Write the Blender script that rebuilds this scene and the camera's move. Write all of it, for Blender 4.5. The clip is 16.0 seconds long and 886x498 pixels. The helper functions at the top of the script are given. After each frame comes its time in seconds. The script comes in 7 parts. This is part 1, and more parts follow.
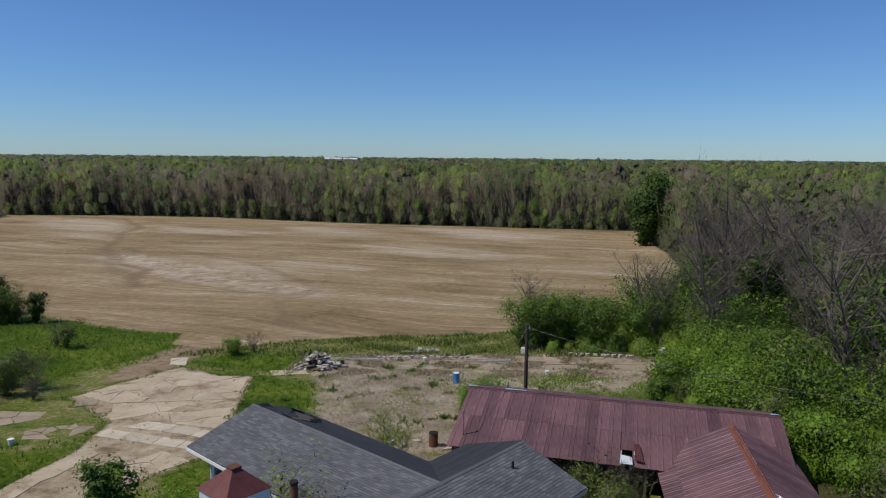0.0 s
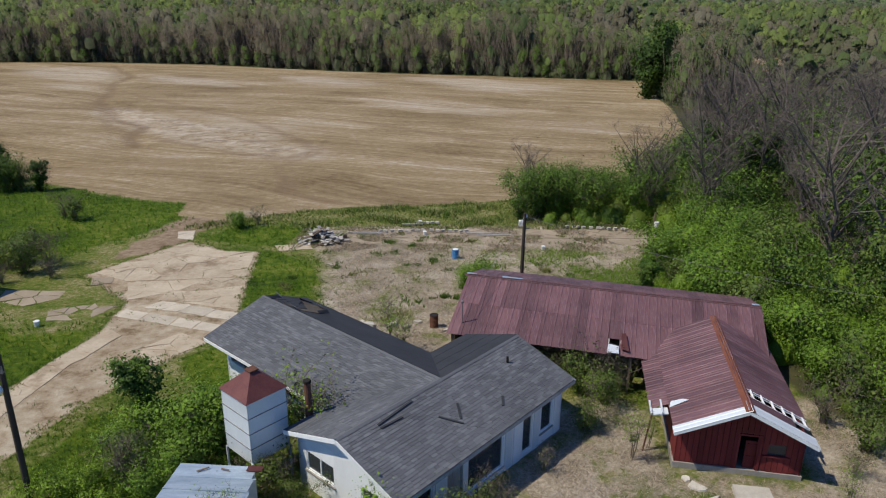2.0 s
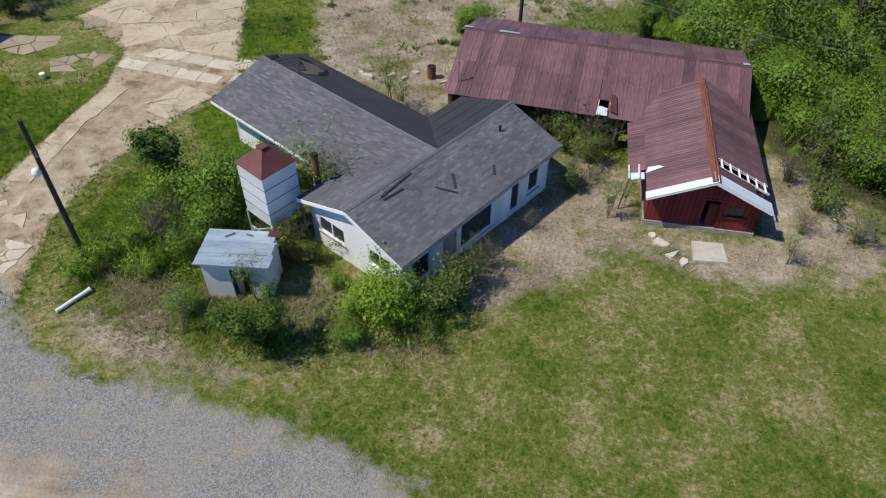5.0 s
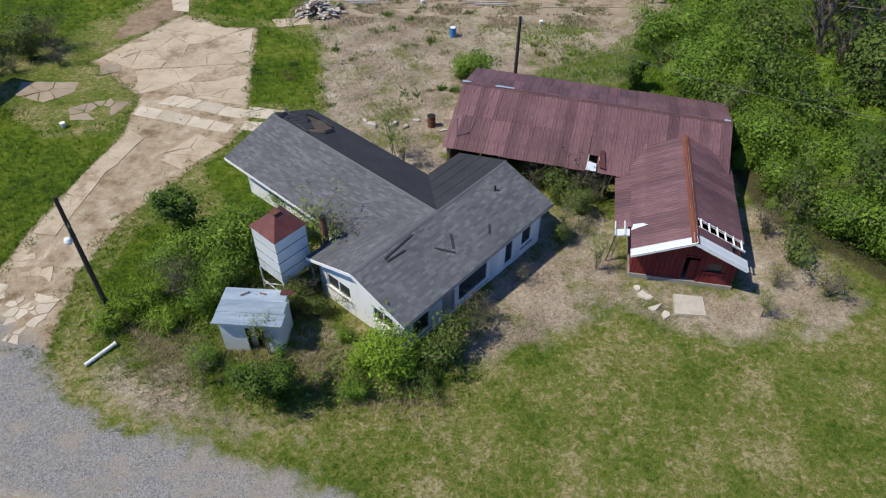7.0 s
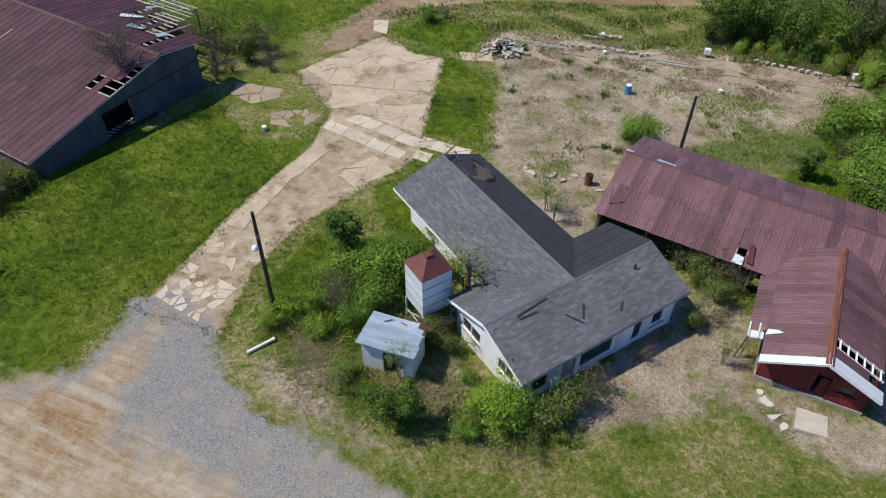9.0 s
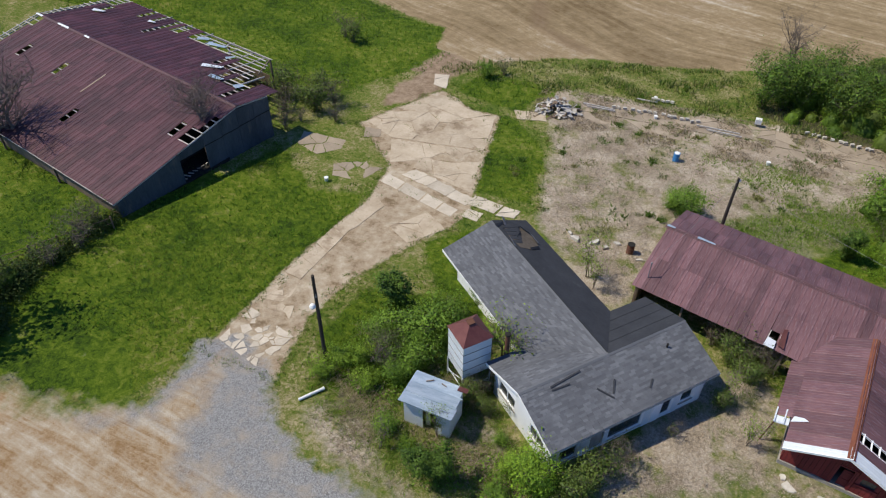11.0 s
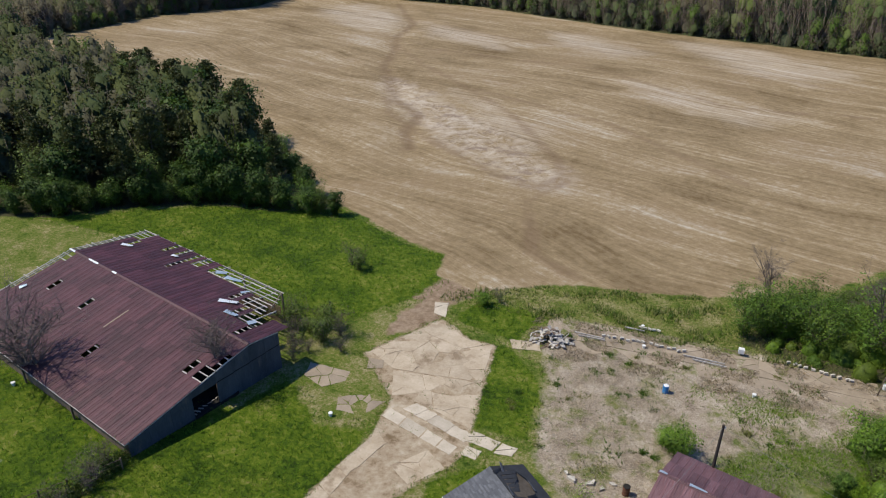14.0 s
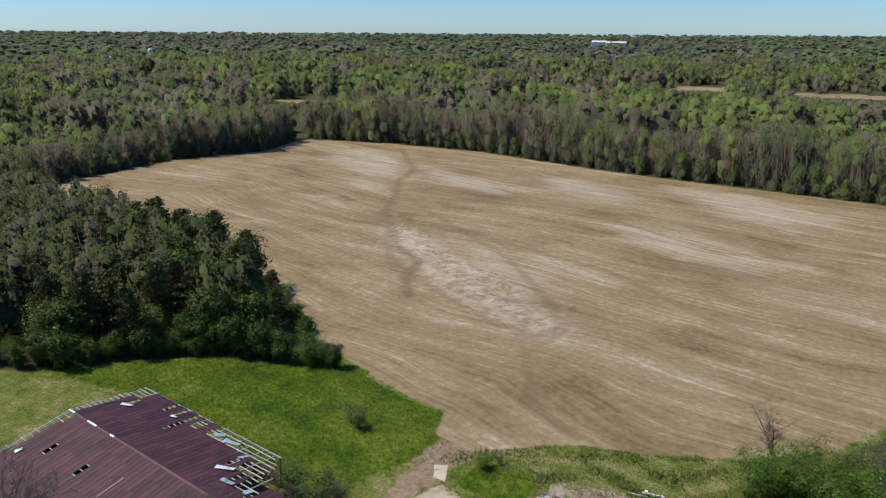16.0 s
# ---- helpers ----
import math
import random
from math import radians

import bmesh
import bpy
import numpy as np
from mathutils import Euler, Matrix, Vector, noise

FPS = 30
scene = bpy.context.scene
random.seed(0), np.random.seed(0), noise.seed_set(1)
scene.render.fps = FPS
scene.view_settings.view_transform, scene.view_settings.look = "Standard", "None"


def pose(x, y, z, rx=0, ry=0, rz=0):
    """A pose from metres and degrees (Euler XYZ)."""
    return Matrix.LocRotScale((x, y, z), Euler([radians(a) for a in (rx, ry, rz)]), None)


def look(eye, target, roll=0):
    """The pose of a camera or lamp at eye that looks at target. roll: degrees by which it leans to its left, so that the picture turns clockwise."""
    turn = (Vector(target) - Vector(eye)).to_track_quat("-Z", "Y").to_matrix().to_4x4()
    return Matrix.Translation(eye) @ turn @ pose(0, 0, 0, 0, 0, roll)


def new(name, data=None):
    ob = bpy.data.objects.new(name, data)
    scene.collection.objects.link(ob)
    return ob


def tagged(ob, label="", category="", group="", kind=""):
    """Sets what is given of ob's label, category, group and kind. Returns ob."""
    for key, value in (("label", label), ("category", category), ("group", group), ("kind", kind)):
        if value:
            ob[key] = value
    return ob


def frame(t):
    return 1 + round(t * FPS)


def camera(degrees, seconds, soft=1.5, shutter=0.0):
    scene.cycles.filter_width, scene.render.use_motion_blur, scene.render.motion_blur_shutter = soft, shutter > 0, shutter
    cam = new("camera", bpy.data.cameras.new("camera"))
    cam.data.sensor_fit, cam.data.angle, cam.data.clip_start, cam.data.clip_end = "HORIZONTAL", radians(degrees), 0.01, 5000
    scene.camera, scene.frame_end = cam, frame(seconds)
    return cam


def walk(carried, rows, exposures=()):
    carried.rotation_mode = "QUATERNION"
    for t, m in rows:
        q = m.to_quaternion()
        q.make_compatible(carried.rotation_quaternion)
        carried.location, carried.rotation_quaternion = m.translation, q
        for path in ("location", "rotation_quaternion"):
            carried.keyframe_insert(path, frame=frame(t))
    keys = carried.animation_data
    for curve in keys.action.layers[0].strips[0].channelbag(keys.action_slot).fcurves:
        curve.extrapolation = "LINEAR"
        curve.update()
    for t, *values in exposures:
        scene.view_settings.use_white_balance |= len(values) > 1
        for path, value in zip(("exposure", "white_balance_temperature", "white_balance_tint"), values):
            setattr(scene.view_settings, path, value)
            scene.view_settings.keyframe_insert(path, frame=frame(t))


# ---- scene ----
cam = camera(64.6, 16.0, 1.15)
METRES, EYE, TILT, LEAN, TURN = 30.0, 18.1, -7.5, -0.5, 0.0
ROWS = [
    (0.0, 0.0, 0.0, 0.0, 0.0, 0.0, -0.0),
    (0.5, 0.0003, -0.0053, 0.0354, -0.01, -1.94, -0.01),
    (1.0, -0.0002, -0.0114, 0.0673, -0.03, -4.49, -0.04),
    (1.5, -0.0007, -0.0169, 0.0902, -0.04, -8.12, -0.03),
    (2.0, -0.0014, -0.0205, 0.1014, -0.06, -12.66, -0.01),
    (2.5, -0.0007, -0.0239, 0.1067, -0.05, -17.34, 0.02),
    (3.0, 0.0004, -0.0285, 0.12, -0.04, -22.02, 0.04),
    (3.5, 0.0025, -0.0352, 0.1472, -0.04, -26.61, 0.03),
    (4.0, 0.004, -0.0403, 0.1744, -0.03, -31.22, 0.02),
    (4.2, 0.0045, -0.0416, 0.1862, -0.03, -33.0, 0.02),
    (4.7, 0.0053, -0.0447, 0.217, -0.03, -36.1, 0.03),
    (5.1, 0.0058, -0.047, 0.242, -0.03, -36.8, 0.04),
    (6.5, 0.0072, -0.055, 0.332, -0.02, -36.82, 0.05),
    (7.0, 0.0081, -0.0597, 0.3668, -0.03, -36.78, 0.07),
    (7.5, 0.0064, -0.0649, 0.4008, 0.91, -36.71, -0.11),
    (8.0, 0.0064, -0.0699, 0.435, 4.86, -36.69, -0.62),
    (8.5, 0.0059, -0.0753, 0.4688, 10.61, -36.73, -1.35),
    (9.0, 0.0078, -0.0798, 0.5023, 15.73, -36.82, -1.97),
    (9.2, 0.0083, -0.0818, 0.516, 17.5, -36.84, -2.13),
    (9.7, 0.0098, -0.087, 0.55, 20.2, -36.75, -2.45),
    (10.2, 0.0113, -0.0922, 0.584, 20.95, -36.5, -2.54),
    (11.3, 0.0149, -0.1036, 0.6581, 20.99, -34.75, -2.54),
    (11.5, 0.0152, -0.1055, 0.6717, 20.99, -34.24, -2.54),
    (12.0, 0.0147, -0.11, 0.7071, 20.98, -32.82, -2.53),
    (12.5, 0.0149, -0.1145, 0.7423, 20.98, -30.03, -2.5),
    (13.0, 0.0147, -0.1201, 0.7771, 20.95, -26.94, -2.52),
    (13.5, 0.0147, -0.1245, 0.8125, 20.94, -23.88, -2.52),
    (14.0, 0.015, -0.1288, 0.8475, 20.94, -20.83, -2.51),
    (14.5, 0.0143, -0.1339, 0.8824, 20.91, -17.84, -2.53),
    (15.0, 0.0144, -0.1382, 0.9186, 20.9, -14.83, -2.55),
    (15.5, 0.0152, -0.1439, 0.9534, 20.9, -11.93, -2.55),
    (16.0, 0.0156, -0.1516, 0.9862, 20.89, -10.36, -2.57),
]
EXPOSURES = [(0.0, -0.64), (1.0, -0.55), (2.0, -0.36), (3.0, -0.16), (9.0, -0.14), (12.0, -0.18), (16.0, -0.26)]
walk(cam, [(t, pose(0, 0, EYE, TILT, LEAN, TURN) @ pose(METRES * x, METRES * y, METRES * z, 90 + pitch, roll, yaw)) for t, x, y, z, yaw, pitch, roll in ROWS], EXPOSURES)
import itertools

# ---- light ----
SUN_TO = Vector((-0.65, -0.17, 1.0)).normalized()
world = bpy.data.worlds.new("sky")
scene.world = world
world.use_nodes = True
wn = world.node_tree.nodes
sky = wn.new("ShaderNodeTexSky")
sky.sky_type = "NISHITA"
sky.sun_disc = False
sky.sun_elevation = math.asin(SUN_TO.z)
sky.sun_rotation = math.atan2(SUN_TO.x, SUN_TO.y)
sky.altitude = 400
sky.air_density = 1.0
sky.dust_density = 0.1
sky.ozone_density = 4.0
wn["Background"].inputs[1].default_value = 0.12
cool = wn.new("ShaderNodeMix")
cool.data_type, cool.blend_type = "RGBA", "MULTIPLY"
cool.inputs[0].default_value = 1.0
cool.inputs[7].default_value = (0.62, 0.88, 1.26, 1)
world.node_tree.links.new(sky.outputs[0], cool.inputs[6])
world.node_tree.links.new(cool.outputs[2], wn["Background"].inputs[0])
sun_data = bpy.data.lights.new("sun", "SUN")
sun_data.energy = 5.0
sun_data.angle = radians(0.5)
sun_data.color = (1.0, 0.935, 0.775)
sun = new("sun", sun_data)
sun.matrix_world = look(SUN_TO * 200, (0, 0, 0))
rng = np.random.default_rng(7)


# ---- materials ----
class Nodes:
    """A small helper round one node material."""

    def __init__(self, name, rough=0.9, metal=0.0, spec=0.3):
        self.m = bpy.data.materials.new(name)
        self.m.use_nodes = True
        self.t = self.m.node_tree
        self.p = self.t.nodes["Principled BSDF"]
        self.p.inputs["Roughness"].default_value = rough
        self.p.inputs["Metallic"].default_value = metal
        self.p.inputs["Specular IOR Level"].default_value = spec
        self.pos = self.t.nodes.new("ShaderNodeNewGeometry").outputs["Position"]
        self.obj = self.t.nodes.new("ShaderNodeTexCoord").outputs["Object"]

    def link(self, a, b):
        self.t.links.new(a, b)

    def noise(self, scale, detail=4, rough=0.6, vec=None, stretch=None, turn=0.0, distort=0.0):
        n = self.t.nodes.new("ShaderNodeTexNoise")
        n.inputs["Scale"].default_value = scale
        n.inputs["Detail"].default_value = detail
        n.inputs["Roughness"].default_value = rough
        n.inputs["Distortion"].default_value = distort
        v = vec or self.pos
        if stretch:
            mp = self.t.nodes.new("ShaderNodeMapping")
            mp.vector_type = "TEXTURE"
            mp.inputs["Scale"].default_value = [1 / q for q in stretch]
            mp.inputs["Rotation"].default_value = (0, 0, turn)
            self.link(v, mp.inputs["Vector"])
            v = mp.outputs[0]
        self.link(v, n.inputs["Vector"])
        return n.outputs[0]

    def ramp(self, fac, stops):
        r = self.t.nodes.new("ShaderNodeValToRGB")
        e = r.color_ramp.elements
        while len(e) < len(stops):
            e.new(0.5)
        for el, (p, c) in zip(e, stops):
            el.position = p
            el.color = (*c, 1) if len(c) == 3 else (c[0], c[0], c[0], 1)
        self.link(fac, r.inputs[0])
        return r.outputs[0]

    def mix(self, fac, a, b, kind="MIX"):
        n = self.t.nodes.new("ShaderNodeMix")
        n.data_type = "RGBA"
        n.blend_type = kind
        for sock, v in ((n.inputs[0], fac), (n.inputs[6], a), (n.inputs[7], b)):
            if isinstance(v, (int, float)):
                sock.default_value = v
            elif isinstance(v, tuple):
                sock.default_value = (*v, 1)
            else:
                self.link(v, sock)
        return n.outputs[2]

    def math(self, op, a, b=0.0, clamp=False):
        n = self.t.nodes.new("ShaderNodeMath")
        n.operation = op
        n.use_clamp = clamp
        for sock, v in ((n.inputs[0], a), (n.inputs[1], b)):
            if isinstance(v, (int, float)):
                sock.default_value = v
            else:
                self.link(v, sock)
        return n.outputs[0]

    def attr(self, name):
        n = self.t.nodes.new("ShaderNodeAttribute")
        n.attribute_name = name
        return n

    def rand(self):
        return self.t.nodes.new("ShaderNodeObjectInfo").outputs["Random"]

    def island(self):
        return self.t.nodes.new("ShaderNodeNewGeometry").outputs["Random Per Island"]

    def bump(self, h, strength=0.4, dist=0.02):
        b = self.t.nodes.new("ShaderNodeBump")
        b.inputs["Strength"].default_value = strength
        b.inputs["Distance"].default_value = dist
        self.link(h, b.inputs["Height"])
        self.link(b.outputs[0], self.p.inputs["Normal"])

    def done(self, col, rough=None):
        self.link(col, self.p.inputs["Base Color"])
        if rough is not None:
            self.link(rough, self.p.inputs["Roughness"])
        return self.m


def plain(name, a, b, scale=3.0, rough=0.8, metal=0.0, spots=None, bump=0.2, vary=0.25, stretch=None, spec=0.3, coord="pos"):
    """Two tones mixed at two scales, optional stains, and a shade that differs from piece to piece."""
    k = Nodes(name, rough, metal, spec)
    v = k.pos if coord == "pos" else k.obj
    n1 = k.noise(scale, 5, 0.65, v, stretch)
    n2 = k.noise(scale * 9, 3, 0.6, v, stretch)
    f = k.math("ADD", k.math("MULTIPLY", n1, 0.7), k.math("MULTIPLY", n2, 0.3))
    col = k.mix(k.ramp(f, [(0.32, (0.0,)), (0.68, (1.0,))]), a, b)
    if spots:
        s = k.ramp(k.noise(scale * 0.6, 6, 0.7, v, stretch), [(spots[1], (0.0,)), (spots[1] + 0.1, (1.0,))])
        col = k.mix(s, col, spots[0])
    if vary:
        g = k.math("ADD", k.math("MULTIPLY", k.rand(), vary), 1 - vary / 2)
        hs = k.t.nodes.new("ShaderNodeHueSaturation")
        k.link(g, hs.inputs["Value"])
        k.link(col, hs.inputs["Color"])
        col = hs.outputs[0]
    if bump:
        k.bump(f, bump)
    return k.done(col)


def leaf_material(name, a, b, through_share=0.3):
    """Leaves: tone from the mesh's own tint, light passes through in part."""
    k = Nodes(name, 0.6, 0.0, 0.25)
    tint = k.attr("tint")
    n = k.noise(1.3, 3, 0.6)
    col = k.mix(n, a, b)
    col = k.mix(1.0, col, tint.outputs["Color"], "MULTIPLY")
    v = k.math("ADD", k.math("MULTIPLY", k.island(), 0.24), 0.88)
    hs = k.t.nodes.new("ShaderNodeHueSaturation")
    k.link(v, hs.inputs["Value"])
    k.link(col, hs.inputs["Color"])
    col = hs.outputs[0]
    k.link(col, k.p.inputs["Base Color"])
    tr = k.t.nodes.new("ShaderNodeBsdfTranslucent")
    k.link(col, tr.inputs[0])
    ms = k.t.nodes.new("ShaderNodeMixShader")
    ms.inputs[0].default_value = through_share
    k.link(k.p.outputs[0], ms.inputs[1])
    k.link(tr.outputs[0], ms.inputs[2])
    k.link(ms.outputs[0], k.t.nodes["Material Output"].inputs[0])
    return k.m


def metal_roof(name, base, dark, rust, pale, along):
    """Painted sheet roofing, faded and streaked down the slope with rust."""
    k = Nodes(name, 0.5, 0.1, 0.4)
    n1 = k.noise(0.5, 5, 0.6)
    n2 = k.noise(1.6, 6, 0.7, k.obj, (3.0, 0.35, 1.0))
    col = k.mix(k.ramp(n1, [(0.35, (0.0,)), (0.65, (1.0,))]), base, dark)
    col = k.mix(k.math("MULTIPLY", k.ramp(n2, [(0.45, (0.0,)), (0.75, (1.0,))]), 0.55), col, rust)
    n3 = k.noise(2.2, 6, 0.75, k.obj, (4.0, 0.5, 1.0))
    col = k.mix(k.math("MULTIPLY", k.ramp(n3, [(0.5, (0.0,)), (0.72, (1.0,))]), 0.55), col, pale)
    hs = k.t.nodes.new("ShaderNodeHueSaturation")
    k.link(k.math("ADD", k.math("MULTIPLY", k.rand(), 0.55), 0.74), hs.inputs["Value"])
    k.link(col, hs.inputs["Color"])
    k.bump(k.noise(14, 3, 0.6), 0.12)
    return k.done(hs.outputs[0], k.ramp(n2, [(0.3, (0.42,)), (0.7, (0.7,))]))


M = {}
M["bark"] = plain("bark", (0.065, 0.052, 0.04), (0.145, 0.12, 0.095), 2.0, 0.95, stretch=(1, 1, 0.3), bump=0.5)
M["twig"] = plain("twig", (0.11, 0.085, 0.065), (0.205, 0.165, 0.135), 0.5, 0.95, bump=0)
M["pale_twig"] = plain("pale_twig", (0.08, 0.062, 0.054), (0.185, 0.15, 0.132), 0.4, 0.95, bump=0)
M["leaf"] = leaf_material("leaf", (0.08, 0.15, 0.02), (0.15, 0.225, 0.038), 0.25)
k = Nodes("far_leaf", 0.7, 0.0, 0.15)
far_tint = k.attr("tint").outputs["Color"]
hs = k.t.nodes.new("ShaderNodeHueSaturation")
k.link(k.math("ADD", k.math("ADD", k.math("MULTIPLY", k.island(), 0.1), k.math("MULTIPLY", k.noise(0.9, 5, 0.75), 0.9)), 0.5), hs.inputs["Value"])
k.link(far_tint, hs.inputs["Color"])
k.bump(k.noise(1.1, 4, 0.7), 0.5, 0.5)
k.link(hs.outputs[0], k.p.inputs["Base Color"])
tr = k.t.nodes.new("ShaderNodeBsdfTranslucent")
k.link(hs.outputs[0], tr.inputs[0])
ms = k.t.nodes.new("ShaderNodeMixShader")
ms.inputs[0].default_value = 0.42
k.link(k.p.outputs[0], ms.inputs[1])
k.link(tr.outputs[0], ms.inputs[2])
k.link(ms.outputs[0], k.t.nodes["Material Output"].inputs[0])
M["far_leaf"] = k.m
M["needle"] = leaf_material("needle", (0.055, 0.068, 0.02), (0.115, 0.125, 0.04), 0.2)
M["blade"] = leaf_material("blade", (0.10, 0.17, 0.03), (0.16, 0.23, 0.045), 0.25)
M["straw"] = leaf_material("straw", (0.36, 0.29, 0.20), (0.46, 0.39, 0.28), 0.2)
M["concrete"] = plain("concrete", (0.36, 0.28, 0.19), (0.55, 0.46, 0.345), 0.45, 0.9, spots=((0.27, 0.2, 0.13), 0.56), vary=0.1)
M["white_concrete"] = plain("white_concrete", (0.42, 0.355, 0.27), (0.6, 0.525, 0.42), 0.9, 0.9, spots=((0.34, 0.28, 0.2), 0.62), vary=0.2)
M["old_concrete"] = plain("old_concrete", (0.265, 0.21, 0.152), (0.395, 0.322, 0.238), 0.8, 0.95, spots=((0.20, 0.15, 0.10), 0.6), vary=0.2)
M["pale_stone"] = plain("pale_stone", (0.42, 0.38, 0.32), (0.6, 0.56, 0.5), 2.0, 0.9, spots=((0.2, 0.17, 0.13), 0.65), vary=0.4)
M["white_paint"] = plain("white_paint", (0.78, 0.79, 0.80), (0.87, 0.87, 0.86), 1.2, 0.6, spots=((0.42, 0.38, 0.32), 0.68), vary=0.12, stretch=(1, 1, 0.3))
M["white_metal"] = plain("white_metal", (0.62, 0.66, 0.70), (0.74, 0.77, 0.79), 1.0, 0.45, 0.1, spots=((0.33, 0.27, 0.22), 0.72), vary=0.1)
M["grey_wood"] = plain("grey_wood", (0.30, 0.27, 0.24), (0.52, 0.49, 0.46), 2.0, 0.9, stretch=(1, 1, 0.2), vary=0.5)
M["brown_wood"] = plain("brown_wood", (0.12, 0.085, 0.06), (0.22, 0.165, 0.12), 2.0, 0.9, stretch=(1, 1, 0.2), vary=0.4)
M["red_wood"] = plain("red_wood", (0.125, 0.014, 0.015), (0.20, 0.032, 0.03), 1.5, 0.75, spots=((0.10, 0.02, 0.02), 0.62), vary=0.35, stretch=(1, 1, 0.25))
M["block"] = plain("block", (0.22, 0.195, 0.165), (0.36, 0.325, 0.28), 1.5, 0.95, spots=((0.24, 0.19, 0.15), 0.62), vary=0.25)
# Wall tone lowered so the colour carries the shade on the barn gable.
M["blue_wall"] = plain("blue_wall", (0.035, 0.042, 0.052), (0.085, 0.095, 0.11), 0.9, 0.8, spots=((0.12, 0.11, 0.10), 0.6), vary=0.2, stretch=(1, 1, 0.3))
# Near-black for caps, rims and seams, and to hold indoor shade.
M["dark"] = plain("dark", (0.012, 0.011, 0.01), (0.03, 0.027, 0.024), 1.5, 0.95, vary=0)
M["black_pole"] = plain("black_pole", (0.035, 0.028, 0.022), (0.075, 0.06, 0.05), 2.0, 0.95, stretch=(1, 1, 0.15))
M["rust"] = plain("rust", (0.10, 0.045, 0.03), (0.2, 0.095, 0.06), 3.0, 0.9, 0.2)
M["red_tin"] = plain("red_tin", (0.095, 0.03, 0.03), (0.16, 0.06, 0.052), 1.2, 0.5, 0.2, spots=((0.24, 0.12, 0.095), 0.66))
M["silver"] = plain("silver", (0.27, 0.35, 0.42), (0.55, 0.62, 0.68), 1.3, 0.42, 0.35, spots=((0.34, 0.25, 0.19), 0.66), vary=0.3, stretch=(0.5, 2.5, 1))
M["blue_plastic"] = plain("blue_plastic", (0.03, 0.17, 0.42), (0.05, 0.24, 0.52), 2.0, 0.45, vary=0)
M["white_plastic"] = plain("white_plastic", (0.7, 0.7, 0.68), (0.8, 0.8, 0.78), 2.0, 0.5, vary=0.1)
M["wire"] = plain("wire", (0.2, 0.19, 0.18), (0.3, 0.29, 0.28), 2.0, 0.6, 0.3, vary=0)
M["window_dark"] = plain("window_dark", (0.015, 0.017, 0.02), (0.05, 0.055, 0.06), 1.0, 0.15, spec=0.6, vary=0, bump=0)
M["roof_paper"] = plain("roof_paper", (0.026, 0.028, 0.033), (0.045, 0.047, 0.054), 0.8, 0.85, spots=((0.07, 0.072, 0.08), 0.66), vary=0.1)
M["rust_cap"] = plain("rust_cap", (0.16, 0.05, 0.035), (0.3, 0.11, 0.055), 1.4, 0.7, 0.2, spots=((0.5, 0.3, 0.2), 0.62), stretch=(1, 0.5, 1))
M["shed_roof"] = metal_roof("shed_roof", (0.17, 0.088, 0.095), (0.118, 0.06, 0.068), (0.175, 0.055, 0.048), (0.31, 0.235, 0.25), 0)
M["barn_roof"] = metal_roof("barn_roof", (0.085, 0.03, 0.038), (0.055, 0.022, 0.028), (0.105, 0.03, 0.03), (0.15, 0.08, 0.1), 0)
k = Nodes("glass", 0.06, 0.0, 0.5)
k.p.inputs["Transmission Weight"].default_value = 0.35
k.p.inputs["Base Color"].default_value = (0.07, 0.08, 0.09, 1)
M["glass"] = k.m
k = Nodes("shingle", 0.9, 0.0, 0.2)
sv = k.math("ADD", k.math("MULTIPLY", k.island(), 0.42), k.math("MULTIPLY", k.noise(0.5, 5, 0.65), 0.7))
k.bump(k.noise(45, 3, 0.7), 0.4, 0.01)
M["shingle"] = k.done(k.ramp(sv, [(0.2, (0.082, 0.085, 0.094)), (0.65, (0.128, 0.132, 0.145)), (1.0, (0.21, 0.215, 0.23))]))

# ---- terrain ----
LAND_Y = (-6000, -50, 0, 18, 25, 34, 40, 48, 60, 70, 86, 118, 142, 180, 260, 320, 400, 1000, 2500, 9000)
LAND_Z = (1.2, 1.2, 1.0, 0.75, 0.55, 0.2, -0.1, -0.6, -1.25, -1.7, -3.1, -4.8, -5.8, -7.6, -9.6, -11.5, -12, -9.5, -7, -5)


def land(x, y):
    """The height of the ground."""
    x, y = np.asarray(x, float), np.asarray(y, float)
    z = sum(np.interp(y + d, LAND_Y, LAND_Z) * w for d, w in ((-5, 0.2), (-2.5, 0.2), (0, 0.2), (2.5, 0.2), (5, 0.2)))
    return z + 0.05 * np.sin(x * 0.33 + 1) * np.sin(y * 0.29) + 0.02 * np.sin(x * 1.1) * np.sin(y * 0.9 + 2)


def inside(px, py, poly):
    """Signed distance to a polygon, positive inside."""
    px, py = np.asarray(px, float), np.asarray(py, float)
    best, odd = np.full(px.shape, 1e9), np.zeros(px.shape, bool)
    n = len(poly)
    for i in range(n):
        (x0, y0), (x1, y1) = poly[i], poly[(i + 1) % n]
        dx, dy = x1 - x0, y1 - y0
        t = np.clip(((px - x0) * dx + (py - y0) * dy) / (dx * dx + dy * dy + 1e-9), 0, 1)
        best = np.minimum(best, np.hypot(px - x0 - t * dx, py - y0 - t * dy))
        odd ^= ((y0 > py) != (y1 > py)) & (px < (x1 - x0) * (py - y0) / (y1 - y0 + 1e-12) + x0)
    return np.where(odd, best, -best)


